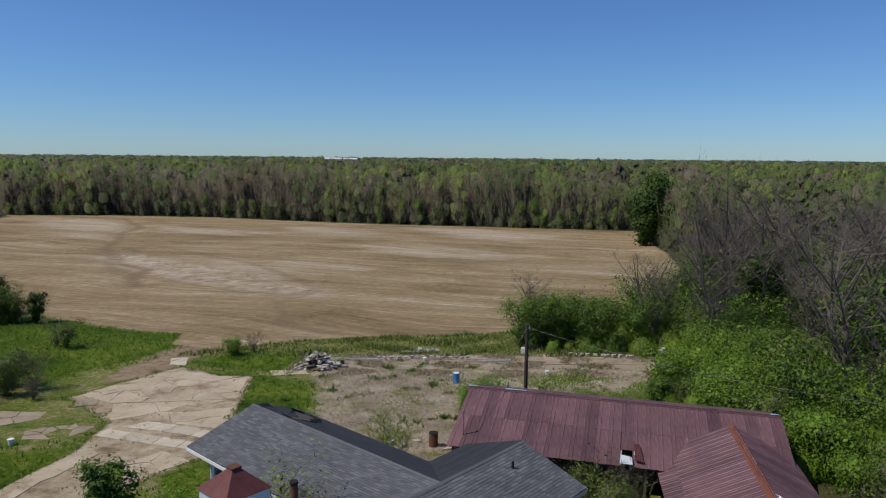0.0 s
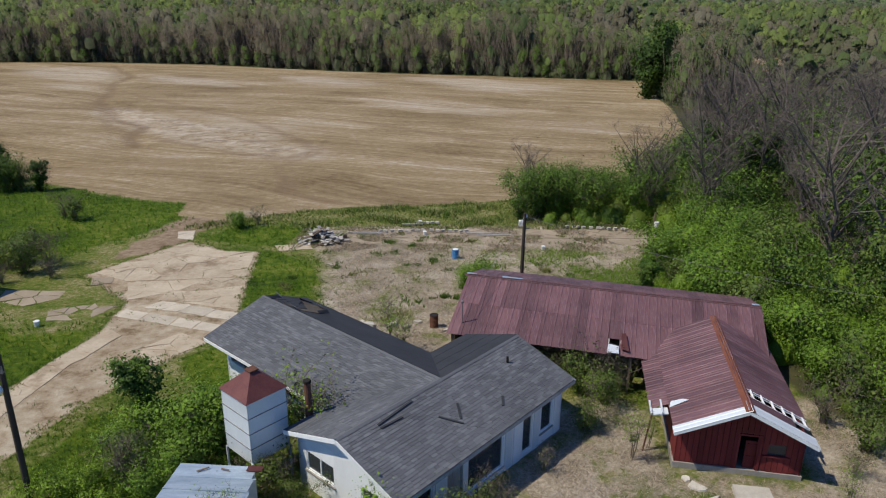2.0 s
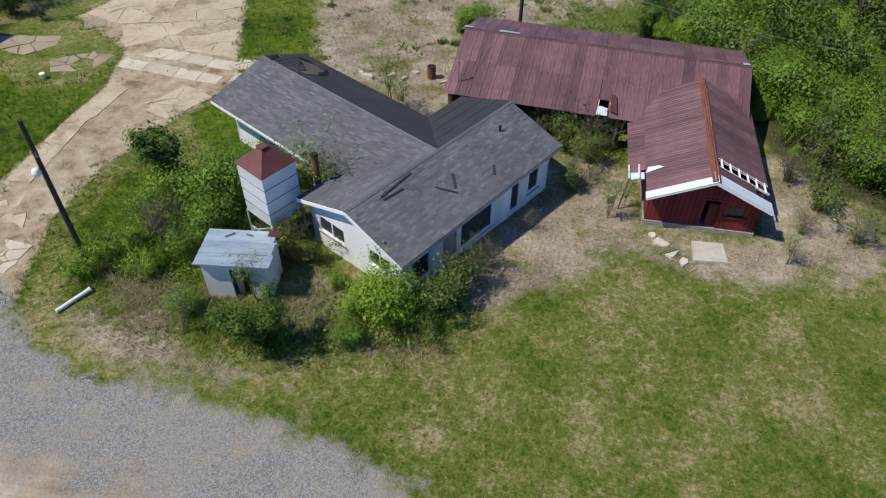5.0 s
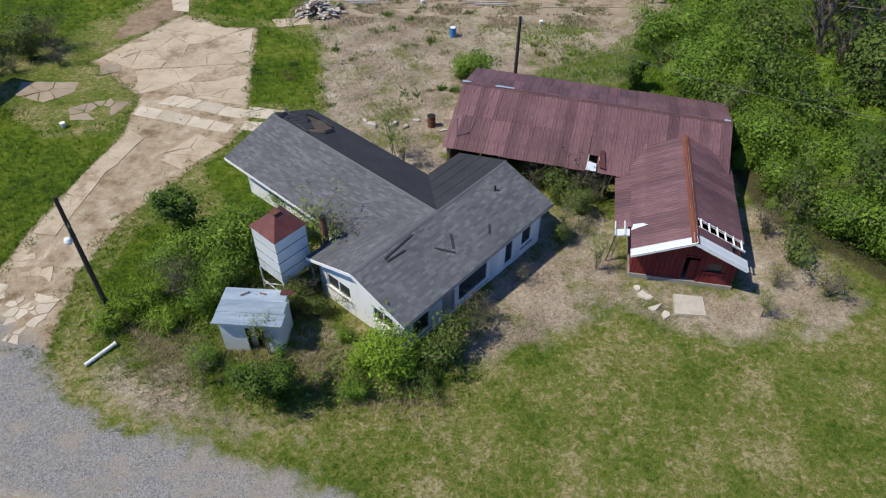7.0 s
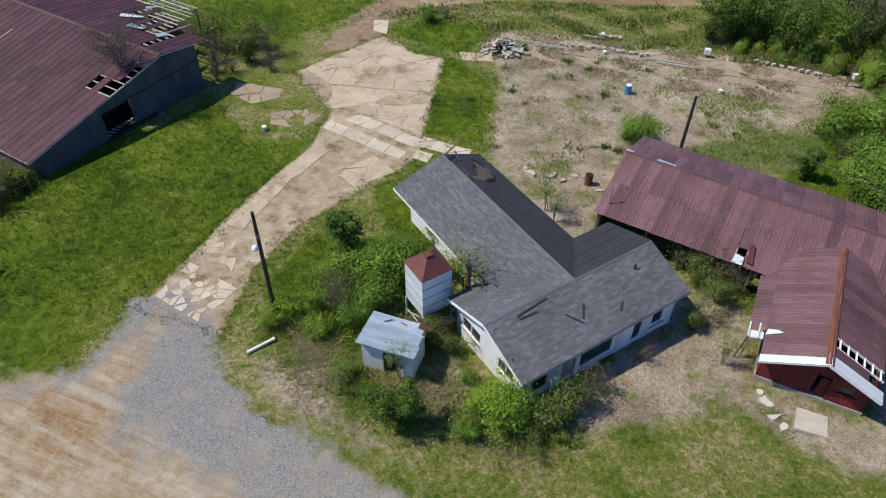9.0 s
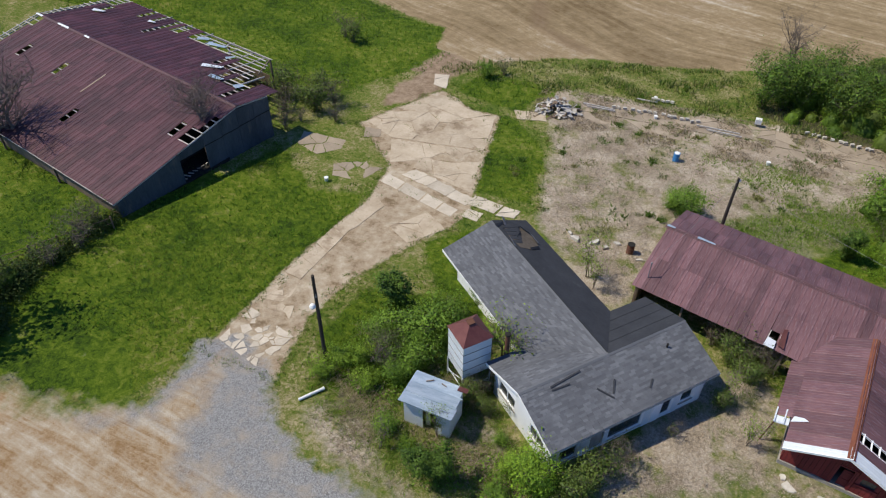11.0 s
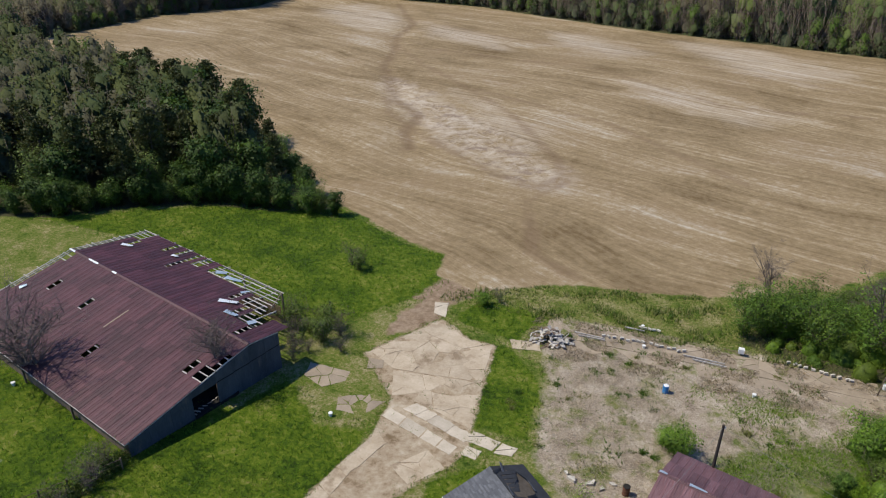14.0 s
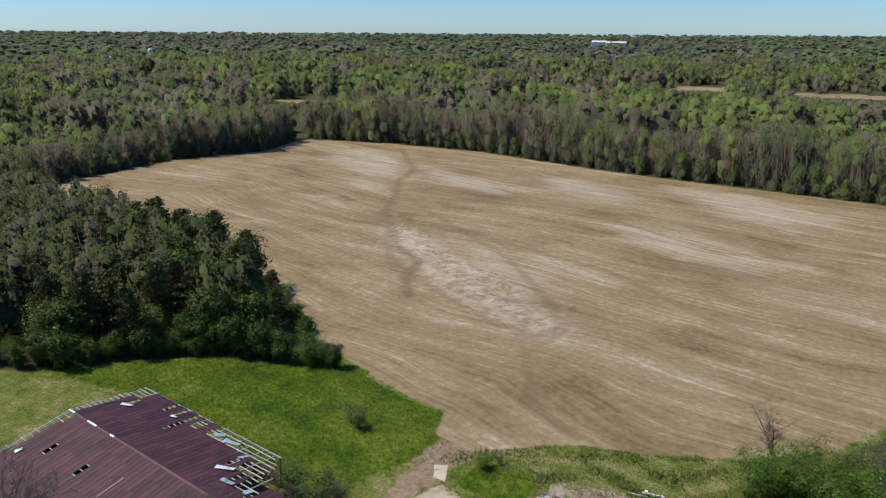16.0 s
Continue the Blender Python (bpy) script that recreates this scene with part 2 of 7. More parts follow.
def near_line(px, py, pts):
    best = np.full(np.asarray(px).shape, 1e9)
    for (x0, y0), (x1, y1) in zip(pts, pts[1:]):
        dx, dy = x1 - x0, y1 - y0
        t = np.clip(((px - x0) * dx + (py - y0) * dy) / (dx * dx + dy * dy), 0, 1)
        best = np.minimum(best, np.hypot(px - x0 - t * dx, py - y0 - t * dy))
    return best


FIELD = [(-57, 93), (-46, 87), (-36.6, 81.6), (-30, 79.5), (-28.8, 73), (-23.6, 70.6), (-13, 77), (-2, 79.5), (9, 83), (20, 90), (36, 112), (52, 150), (62, 190), (64, 206),
         (76, 270), (26, 285), (-36, 303), (-108, 334), (-160, 340), (-214, 336), (-204, 288), (-224, 244), (-222, 174), (-180, 157), (-136, 145), (-88, 122)]
FAR_FIELDS = [[(-50, 735), (10, 735), (12, 800), (-40, 800)], [(62, 705), (150, 720), (150, 770), (70, 760)], [(-345, 495), (-310, 500), (-305, 535), (-345, 525)],
              [(-325, 985), (-290, 985), (-285, 1030), (-325, 1030)], [(128, 330), (190, 330), (200, 400), (132, 400)]]
GRAVEL = [(-26, 22.4), (-24, 23.6), (-20.5, 22.2), (-18.9, 19.5), (-15.4, 16.9), (-10.5, 16), (-6.4, 14.7), (-3.4, 13.5), (3, 9), (10, 0), (0, -8), (-30, -4), (-34, 10), (-29, 15), (-25.5, 17)]
DIRT = [(-60, 12), (-29, 14.6), (-25.5, 16.4), (-24.3, 19.5), (-24.2, 22), (-22.6, 18), (-22.8, 16.2), (-21.5, 14.4), (-18.6, 13.2), (-14, 12.4), (-6, 9), (2, 4), (0, -12), (-60, -12)]
STRAW = [(-10.4, 56), (-12, 61), (-12, 68.5), (10, 69.5), (24, 68), (24, 61), (19, 54), (13, 47), (9, 42), (1, 41), (0, 36), (-3, 36), (-8, 44)]
YARD_STRAW = [[(5, 31), (8.5, 34), (11, 33), (11, 27), (12, 23.4), (16, 23), (20, 22), (24, 25), (20.5, 30), (17.5, 32), (17, 25), (11.5, 25), (5, 22), (1.5, 20.2), (0.5, 21.5)],
              [(-18, 20.4), (-15, 22.5), (-12, 21.5), (-10, 18.5), (-5.5, 17.5), (-5.5, 15.6), (-12, 16.3), (-16, 17.6)], [(-9, 23), (-6, 24.5), (-3, 20.5), (-6, 19.5)],
              [(9.2, 27.4), (10.2, 24.4), (12.8, 23.0), (17, 22.2), (21.2, 23.0), (22.6, 27), (21, 33.5), (18.6, 33.5), (18.3, 28), (16.5, 25.9), (11.5, 26.8)]]
BROWN = [[(-30, 80), (-18.5, 85), (-12, 79), (-20, 72), (-25, 66), (-29, 66), (-27.5, 73)], [(-25, 60), (-24, 67), (-27, 70), (-29, 62), (-28.5, 57)]]
GULLY = [(-150, 330), (-131, 296), (-119, 276), (-113, 246), (-102, 219), (-95, 196), (-82, 174), (-74, 160), (-63, 149), (-61, 136), (-55, 124)]
PALE = [(-90, 185), (-82, 184), (-60, 162), (-44, 148), (-20, 122), (-20, 114), (-31, 113), (-52, 130), (-66, 146), (-80, 166)]
WOODS_R = [(8, 71), (14, 69), (22, 67), (25, 62.5), (17.2, 57), (18.6, 49.5), (19.6, 41), (19.8, 37), (20.6, 33), (22.5, 29.5), (26, 26), (34, 21.5), (120, 5), (400, 60), (400, 420), (90, 300), (78, 268), (66, 204), (64, 188), (54, 150), (38, 112), (22, 91), (12, 80)]
COPSE = [(-50, 84), (-53, 88), (-60, 83.5), (-72, 81), (-81, 75), (-88, 67), (-160, 40), (-260, 120), (-222, 172), (-180, 155), (-136, 143), (-88, 120), (-57, 94)]

gx = np.concatenate([-np.geomspace(236, 6000, 36)[::-1], np.arange(-234, -75, 2.0), np.arange(-75, 36, 0.5), np.arange(36, 84, 2.0), np.geomspace(84, 6000, 46)])
gy = np.concatenate([-np.geomspace(8, 5000, 34)[::-1], np.arange(-7, 8, 1.0), np.arange(8, 92, 0.5), np.arange(92, 345, 2.5), np.geomspace(346, 20000, 64)])
GX, GY = np.meshgrid(gx, gy)
ground_mesh = bpy.data.meshes.new("ground")


def fast_mesh(me, verts, faces):
    """Fill a mesh from arrays of corners and of equal-sided faces."""
    verts, faces = np.ascontiguousarray(verts, np.float32), np.ascontiguousarray(faces, np.int32)
    n, side = faces.shape
    me.vertices.add(len(verts))
    me.vertices.foreach_set("co", verts.ravel())
    me.loops.add(n * side)
    me.loops.foreach_set("vertex_index", faces.ravel())
    me.polygons.add(n)
    me.polygons.foreach_set("loop_start", np.arange(0, n * side, side, dtype=np.int32))
    me.update(calc_edges=True)
    return me


def float_attr(me, name, values):
    me.attributes.new(name, "FLOAT", "POINT").data.foreach_set("value", np.ascontiguousarray(values, np.float32).ravel())


def tint_attr(me, cols):
    c = np.ones((len(cols), 4), np.float32)
    c[:, :3] = cols
    me.attributes.new("tint", "FLOAT_COLOR", "POINT").data.foreach_set("color", c.ravel())


H, W = GX.shape
idx = np.arange(H * W).reshape(H, W)
quads = np.stack([idx[:-1, :-1], idx[:-1, 1:], idx[1:, 1:], idx[1:, :-1]], -1).reshape(-1, 4)
GZ = land(GX, GY)
field_d = inside(GX, GY, FIELD)
pale_d = inside(GX, GY, PALE)
gully_d = near_line(GX, GY, GULLY)
GZ = GZ - 0.5 * np.exp(-(gully_d / 4) ** 2)
fast_mesh(ground_mesh, np.stack([GX, GY, GZ], -1).reshape(-1, 3), quads)


def soft(d, w):
    return np.clip(0.5 + d / (2 * w), 0, 1)


forest = np.maximum(soft(inside(GX, GY, WOODS_R), 2.0), soft(inside(GX, GY, COPSE), 1.5))
far_wood = np.where((GY > 120) | (np.abs(GX) > 150), soft(-field_d, 3.0), 0)
far_open = np.max([soft(inside(GX, GY, p), 6) for p in FAR_FIELDS], 0)
float_attr(ground_mesh, "field", np.maximum(soft(field_d, 1.6), far_open))
float_attr(ground_mesh, "forest", np.maximum(forest, far_wood) * (1 - far_open))
float_attr(ground_mesh, "gravel", soft(inside(GX, GY, GRAVEL), 1.0))
float_attr(ground_mesh, "dirt", soft(inside(GX, GY, DIRT), 2.6))
float_attr(ground_mesh, "straw", np.maximum(soft(inside(GX, GY, STRAW), 1.5), np.max([soft(inside(GX, GY, p), 1.4) * w for p, w in zip(YARD_STRAW, (0.85, 0.6, 0.8, 0.95))], 0)))
DRIVE_AREA = [(-25.4, 21.6), (-19.6, 21.4), (-20.3, 27), (-19.3, 31.6), (-16.6, 37.6), (-14.6, 40.6), (-13.8, 43.2), (-14.6, 46), (-16.6, 60), (-19.6, 60), (-24, 62.8), (-29.2, 53), (-23.2, 47), (-22.6, 41), (-24.2, 33), (-24.9, 27)]
float_attr(ground_mesh, "sand", soft(inside(GX, GY, DRIVE_AREA), 0.8))
float_attr(ground_mesh, "brown", np.max([soft(inside(GX, GY, p), 2.0) for p in BROWN], 0))
float_attr(ground_mesh, "gully", np.exp(-(gully_d / 1.9) ** 2))
SWATHS = [[(-175, 295), (-168, 321), (-135, 299), (-120, 271), (-128, 248), (-154, 267)], [(-122, 283), (-105, 278), (-71, 255), (-69, 235), (-97, 246)], [(-64, 174), (-50, 167), (-31, 144), (-32, 135), (-45, 147)],
          [(-14, 280), (16, 276), (40, 243), (25, 221), (3, 239)], [(-64, 283), (-41, 273), (-22, 252), (-30, 238), (-53, 254)], [(-22, 207), (2, 198), (19, 183), (9, 173), (-12, 185)]]
float_attr(ground_mesh, "pale", soft(pale_d, 6.0))
float_attr(ground_mesh, "swath", np.max([soft(inside(GX, GY, p), 9.0) for p in SWATHS], 0))
lines = [[(-97, 228), (-32, 219), (6, 188), (43, 193)], [(-135, 290), (-80, 262), (-10, 240), (50, 215)], [(-104, 228), (-84, 202), (-70, 189), (-44, 160), (-26, 130), (-21, 117), (-25, 104), (-21, 92), (-19, 85), (-12, 80)], [(-82, 170), (-70, 147), (-52, 130), (-36, 117), (-25, 111), (-22, 121)], [(-60, 180), (-20, 160), (10, 128)]]
float_attr(ground_mesh, "furrow", np.max([np.exp(-(near_line(GX, GY, p) / 1.7) ** 2) for p in lines], 0))
GREEN = [[(-17.5, 60), (-15, 60.2), (-10.3, 54.5), (-9.5, 46), (-14.6, 46)], [(-90, 8), (-44, 13), (-28, 15.5), (-25.5, 21), (-24.8, 28), (-23, 38), (-23, 42), (-28, 41), (-34, 46), (-36, 40), (-90, 40)], [(5, 50), (12, 55), (19, 57), (20, 48), (15, 44), (8, 44)], [(-9, 31), (-13, 33), (-16, 38), (-12, 42), (-9, 40)], [(-19, 26), (-18, 31), (-13, 32), (-9, 29), (-10, 24), (-16, 22)],
         [(-29, 66), (-28, 72), (-30, 79), (-37, 81), (-57, 92), (-90, 66), (-66, 66), (-36, 55)], [(-23, 63), (-15, 61.5), (-13, 68), (-21, 69)]]
float_attr(ground_mesh, "lush", np.max([soft(inside(GX, GY, p), 1.2) for p in GREEN], 0))

k = Nodes("ground", 0.95, 0.0, 0.15)


def edge(name, scale, amount, lo=0.42, hi=0.58):
    """A mask from the mesh, its border broken up by noise."""
    n = k.math("MULTIPLY", k.math("SUBTRACT", k.noise(scale, 5, 0.65), 0.5), amount)
    return k.ramp(k.math("ADD", k.attr(name).outputs["Fac"], n), [(lo, (0.0,)), (hi, (1.0,))])


fine = k.math("ADD", k.math("MULTIPLY", k.noise(2.2, 6, 0.8), 0.45), k.math("MULTIPLY", k.noise(9.0, 6, 0.85), 0.55))
mid = k.noise(0.35, 5, 0.65)
grass = k.ramp(k.math("ADD", k.math("ADD", k.math("MULTIPLY", fine, 0.34), k.math("MULTIPLY", k.noise(3.6, 5, 0.75, distort=0.8), 0.36)), k.math("MULTIPLY", mid, 0.3)),
               [(0.41, (0.036, 0.07, 0.007)), (0.455, (0.08, 0.122, 0.014)), (0.495, (0.13, 0.155, 0.028)), (0.53, (0.2, 0.19, 0.068)), (0.575, (0.34, 0.285, 0.16))])
clump = k.noise(1.5, 6, 0.78, distort=0.6)
lush = k.ramp(k.math("ADD", k.math("MULTIPLY", fine, 0.3), k.math("ADD", k.math("MULTIPLY", clump, 0.4), k.math("MULTIPLY", k.noise(0.16, 5, 0.65), 0.3))),
              [(0.41, (0.014, 0.029, 0.002)), (0.455, (0.036, 0.07, 0.004)), (0.5, (0.071, 0.115, 0.006)), (0.545, (0.118, 0.156, 0.013)), (0.59, (0.21, 0.2, 0.06))])
col = k.mix(edge("lush", 0.4, 0.9), grass, lush)
straw = k.ramp(k.math("ADD", k.math("MULTIPLY", k.noise(6, 6, 0.75, distort=1.0), 0.6), k.math("MULTIPLY", mid, 0.4)),
               [(0.36, (0.115, 0.088, 0.06)), (0.48, (0.31, 0.25, 0.185)), (0.6, (0.53, 0.455, 0.365))])
straw = k.mix(k.ramp(k.noise(0.3, 6, 0.75), [(0.5, (0.0,)), (0.6, (0.9,))]), straw, grass)
straw = k.mix(k.math("MULTIPLY", edge("lush", 0.35, 1.6, 0.5, 0.8), 0.65), straw, lush)
col = k.mix(edge("straw", 0.6, 1.3, 0.38, 0.62), col, straw)
brown = k.ramp(k.noise(1.2, 6, 0.7), [(0.35, (0.20, 0.135, 0.085)), (0.65, (0.36, 0.27, 0.185))])
col = k.mix(edge("brown", 0.5, 0.9), col, brown)
sand = k.ramp(k.math("ADD", k.math("MULTIPLY", k.noise(0.8, 6, 0.7), 0.7), k.math("MULTIPLY", fine, 0.3)), [(0.38, (0.2, 0.14, 0.08)), (0.46, (0.35, 0.265, 0.175)), (0.55, (0.45, 0.365, 0.26)), (0.65, (0.56, 0.48, 0.37))])
col = k.mix(edge("sand", 0.9, 0.8), col, sand)
floor_tone = k.ramp(k.math("ADD", k.math("MULTIPLY", fine, 0.5), k.math("MULTIPLY", mid, 0.5)), [(0.35, (0.035, 0.04, 0.015)), (0.65, (0.10, 0.09, 0.045))])
col = k.mix(edge("forest", 0.3, 0.6), col, floor_tone)
# the ploughed field: pale stubble streaks over brown loam
warp = k.t.nodes.new("ShaderNodeTexNoise")
warp.inputs["Scale"].default_value = 0.011
warp.inputs["Detail"].default_value = 3
k.link(k.pos, warp.inputs["Vector"])
bend = k.t.nodes.new("ShaderNodeVectorMath")
bend.operation = "MULTIPLY_ADD"
bend.inputs[1].default_value = (36, 36, 0)
k.link(warp.outputs["Color"], bend.inputs[0])
k.link(k.pos, bend.inputs[2])
way = bend.outputs[0]
streak = k.noise(1.0, 6, 0.62, way, (0.016, 0.08, 0.05), -0.33, 0.9)
streak2 = k.noise(1.0, 6, 0.75, way, (0.03, 1.1, 0.3), -0.36, 0.2)
clods = k.noise(0.8, 7, 0.78)
blotch = k.noise(0.035, 6, 0.7)
soil = k.ramp(k.math("ADD", k.math("ADD", k.math("MULTIPLY", streak, 0.26), k.math("MULTIPLY", streak2, 0.24)), k.math("ADD", k.math("MULTIPLY", clods, 0.24), k.math("MULTIPLY", blotch, 0.26))),
              [(0.41, (0.153, 0.103, 0.05)), (0.46, (0.226, 0.164, 0.089)), (0.515, (0.316, 0.234, 0.134)), (0.55, (0.394, 0.312, 0.205)), (0.59, (0.545, 0.483, 0.385))])
soil = k.mix(k.math("MULTIPLY", k.ramp(blotch, [(0.5, (0.0,)), (0.62, (1.0,))]), 0.35), soil, (0.23, 0.157, 0.089))
soil = k.mix(k.math("MULTIPLY", edge("pale", 0.05, 1.5, 0.35, 0.8), k.ramp(k.noise(0.16, 8, 0.8, way, distort=2.0), [(0.42, (0.0,)), (0.58, (0.9,))])), soil, (0.51, 0.43, 0.34))
soil = k.mix(k.math("MULTIPLY", k.math("MULTIPLY", edge("pale", 0.09, 1.3, 0.35, 0.8), k.ramp(k.noise(0.22, 7, 0.8), [(0.52, (0.0,)), (0.6, (1.0,))])), 0.7), soil, (0.22, 0.16, 0.12))
soil = k.mix(k.math("MULTIPLY", edge("swath", 0.06, 1.2, 0.3, 0.9), k.ramp(streak2, [(0.42, (0.1,)), (0.6, (0.85,))])), soil, (0.53, 0.455, 0.37))
soil = k.mix(k.math("MULTIPLY", edge("gully", 0.3, 1.3, 0.3, 1.0), 0.7), soil, (0.175, 0.115, 0.068))
soil = k.mix(k.math("MULTIPLY", edge("furrow", 0.12, 1.5, 0.45, 1.0), 0.5), soil, (0.19, 0.125, 0.075))
col = k.mix(edge("field", 0.35, 0.8), col, soil)
tracks = k.noise(1.0, 6, 0.72, stretch=(0.14, 1.5, 1.0), turn=-0.12, distort=0.5)
dirt = k.ramp(k.math("ADD", k.math("ADD", k.math("MULTIPLY", tracks, 0.42), k.math("MULTIPLY", k.noise(0.9, 8, 0.78), 0.4)), k.math("MULTIPLY", fine, 0.18)),
              [(0.4, (0.25, 0.145, 0.062)), (0.46, (0.35, 0.245, 0.145)), (0.52, (0.42, 0.335, 0.235)), (0.6, (0.52, 0.45, 0.36))])
stones = k.t.nodes.new("ShaderNodeTexVoronoi")
stones.inputs["Scale"].default_value = 22
k.link(k.pos, stones.inputs["Vector"])
peb = k.ramp(stones.outputs["Color"], [(0.15, (0.15, 0.146, 0.142)), (0.85, (0.37, 0.362, 0.352))])
gravel = k.mix(k.ramp(k.noise(0.6, 5, 0.7), [(0.45, (0.0,)), (0.68, (0.75,))]), peb, (0.36, 0.30, 0.235))
col = k.mix(edge("gravel", 0.8, 1.7, 0.3, 0.7), col, gravel)
col = k.mix(edge("dirt", 0.5, 1.1, 0.3, 0.7), col, dirt)
k.bump(k.math("ADD", fine, k.math("MULTIPLY", clods, 0.6)), 0.75, 0.16)
M["ground"] = k.done(col)
ground_mesh.materials.append(M["ground"])
ground_mesh.polygons.foreach_set("use_smooth", np.ones(len(quads), bool))
ground = tagged(new("ground", ground_mesh), "grassy farm ground with gravel drive and ploughed field", "ground", kind="structure")


# ---- builders ----
class Build:
    """Collects corners and faces of one part."""

    def __init__(self):
        self.v, self.f = [], []

    def add(self, vs, fs):
        o = len(self.v)
        self.v += [tuple(p) for p in vs]
        self.f += [tuple(i + o for i in f) for f in fs]
        return self

    def box(self, x0, y0, z0, x1, y1, z1):
        vs = [(x, y, z) for z in (z0, z1) for x, y in ((x0, y0), (x1, y0), (x1, y1), (x0, y1))]
        return self.add(vs, [(3, 2, 1, 0), (4, 5, 6, 7), (0, 1, 5, 4), (1, 2, 6, 5), (2, 3, 7, 6), (3, 0, 4, 7)])

    def plate(self, pts, th):
        """A plate over a flat outline, th thick below it."""
        pts = [Vector(p) for p in pts]
        n = (pts[1] - pts[0]).cross(pts[2] - pts[0]).normalized() * th
        c = len(pts)
        return self.add(pts + [p - n for p in pts], [tuple(range(c)), tuple(reversed(range(c, 2 * c)))] + [(i, i + c, (i + 1) % c + c, (i + 1) % c) for i in range(c)])

    def bar(self, a, b, w, h=None):
        """A squared bar from a to b."""
        a, b = Vector(a), Vector(b)
        d = (b - a).normalized()
        s = d.cross(Vector((0, 0, 1)) if abs(d.z) < 0.95 else Vector((1, 0, 0))).normalized()
        u = s.cross(d) * (h or w) / 2
        s = s * w / 2
        vs = [p + i * s + j * u for p in (a, b) for i, j in ((-1, -1), (1, -1), (1, 1), (-1, 1))]
        return self.add(vs, [(3, 2, 1, 0), (4, 5, 6, 7), (0, 1, 5, 4), (1, 2, 6, 5), (2, 3, 7, 6), (3, 0, 4, 7)])

    def tube(self, pts, radii, n=8):
        """A tapered tube through pts."""
        pts = [Vector(p) for p in pts]
        rings = []
        for i, p in enumerate(pts):
            d = (pts[min(i + 1, len(pts) - 1)] - pts[max(i - 1, 0)]).normalized()
            s = d.cross(Vector((0.3, 0.9, 0.2))).normalized()
            t = d.cross(s)
            rings += [p + radii[i] * (math.cos(2 * math.pi * j / n) * s + math.sin(2 * math.pi * j / n) * t) for j in range(n)]
        fs = [(i * n + j, i * n + (j + 1) % n, (i + 1) * n + (j + 1) % n, (i + 1) * n + j) for i in range(len(pts) - 1) for j in range(n)]
        fs += [tuple(reversed(range(n))), tuple(range((len(pts) - 1) * n, len(pts) * n))]
        return self.add(rings, fs)

    def lathe(self, prof, n=16, at=(0, 0, 0)):
        """A turned form: radius and height pairs."""
        vs = [(at[0] + r * math.cos(2 * math.pi * j / n), at[1] + r * math.sin(2 * math.pi * j / n), at[2] + z) for r, z in prof for j in range(n)]
        fs = [(i * n + j, i * n + (j + 1) % n, (i + 1) * n + (j + 1) % n, (i + 1) * n + j) for i in range(len(prof) - 1) for j in range(n)]
        return self.add(vs, fs + [tuple(reversed(range(n))), tuple(range((len(prof) - 1) * n, len(prof) * n))])

    def mesh(self, name, material):
        me = bpy.data.meshes.new(name)
        me.from_pydata(self.v, [], self.f)
        me.materials.append(M[material])
        me.update()
        return me


def part(name, built, material, parent, label=""):
    me = built.mesh(name, material) if isinstance(built, Build) else built
    ob = new(name, me)
    ob.parent = parent
    if label:
        ob["label"] = label
    return ob


def thing(name, m, label, category, group="", kind=""):
    ob = new(name)
    ob.empty_display_size = 0.3
    ob.matrix_world = m
    return tagged(ob, label, category, group, kind)


def solo(name, built, material, m, label, category, group="", kind=""):
    ob = new(name, built.mesh(name, material) if isinstance(built, Build) else built)
    ob.matrix_world = m
    return tagged(ob, label, category, group, kind)


def G(x, y, up=0.0):
    return float(land(x, y)) + up


def sheet_mesh(name, w, length, material, rib=0.42, h=0.022):
    """One roofing sheet with raised ribs; x across, y up the slope."""
    prof = [(0, 0)]
    x = rib * 0.5
    while x < w - 0.04:
        prof += [(x - 0.035, 0), (x - 0.012, h), (x + 0.012, h), (x + 0.035, 0)]
        x += rib
    prof += [(w - 0.02, 0), (w, h * 0.7), (w + 0.03, 0)]
    n = len(prof)
    vs = [(px, y, pz + dz) for dz in (0, -0.006) for y in (0, length) for px, pz in prof]
    fs = []
    for i in range(n - 1):
        fs += [(i, i + 1, n + i + 1, n + i), (2 * n + i + 1, 2 * n + i, 3 * n + i, 3 * n + i + 1), (i + 1, i, 2 * n + i, 2 * n + i + 1), (n + i, n + i + 1, 3 * n + i + 1, 3 * n + i)]
    return Build().add(vs, fs).mesh(name, material)


def lay_sheets(parent, o, u, v, U, V, pitch, rows, material, skip=(), name="roof_sheet"):
    """Sheets over a slope: o is the corner at the eave, u along the eave, v up the slope."""
    o, u, v = Vector(o), Vector(u).normalized(), Vector(v).normalized()
    nrm = u.cross(v).normalized()
    cols = max(1, round(U / pitch))
    w, length = U / cols, V / rows
    me = sheet_mesh(name, w, length + 0.12, material)
    for r in range(rows):
        for c in range(cols):
            if (c, r) in skip:
                continue
            jig = ((c * 37 + r * 91) % 17 - 8) / 8
            at = o + u * (c * w) + v * (r * length + 0.02 * jig) + nrm * (0.012 * (r % 2) + 0.005 * (c % 2))
            m = Matrix((u, v, nrm)).transposed().to_4x4()
            ob = new(name, me)
            ob.parent = parent
            ob.matrix_local = Matrix.Translation(at) @ m
    return w, length


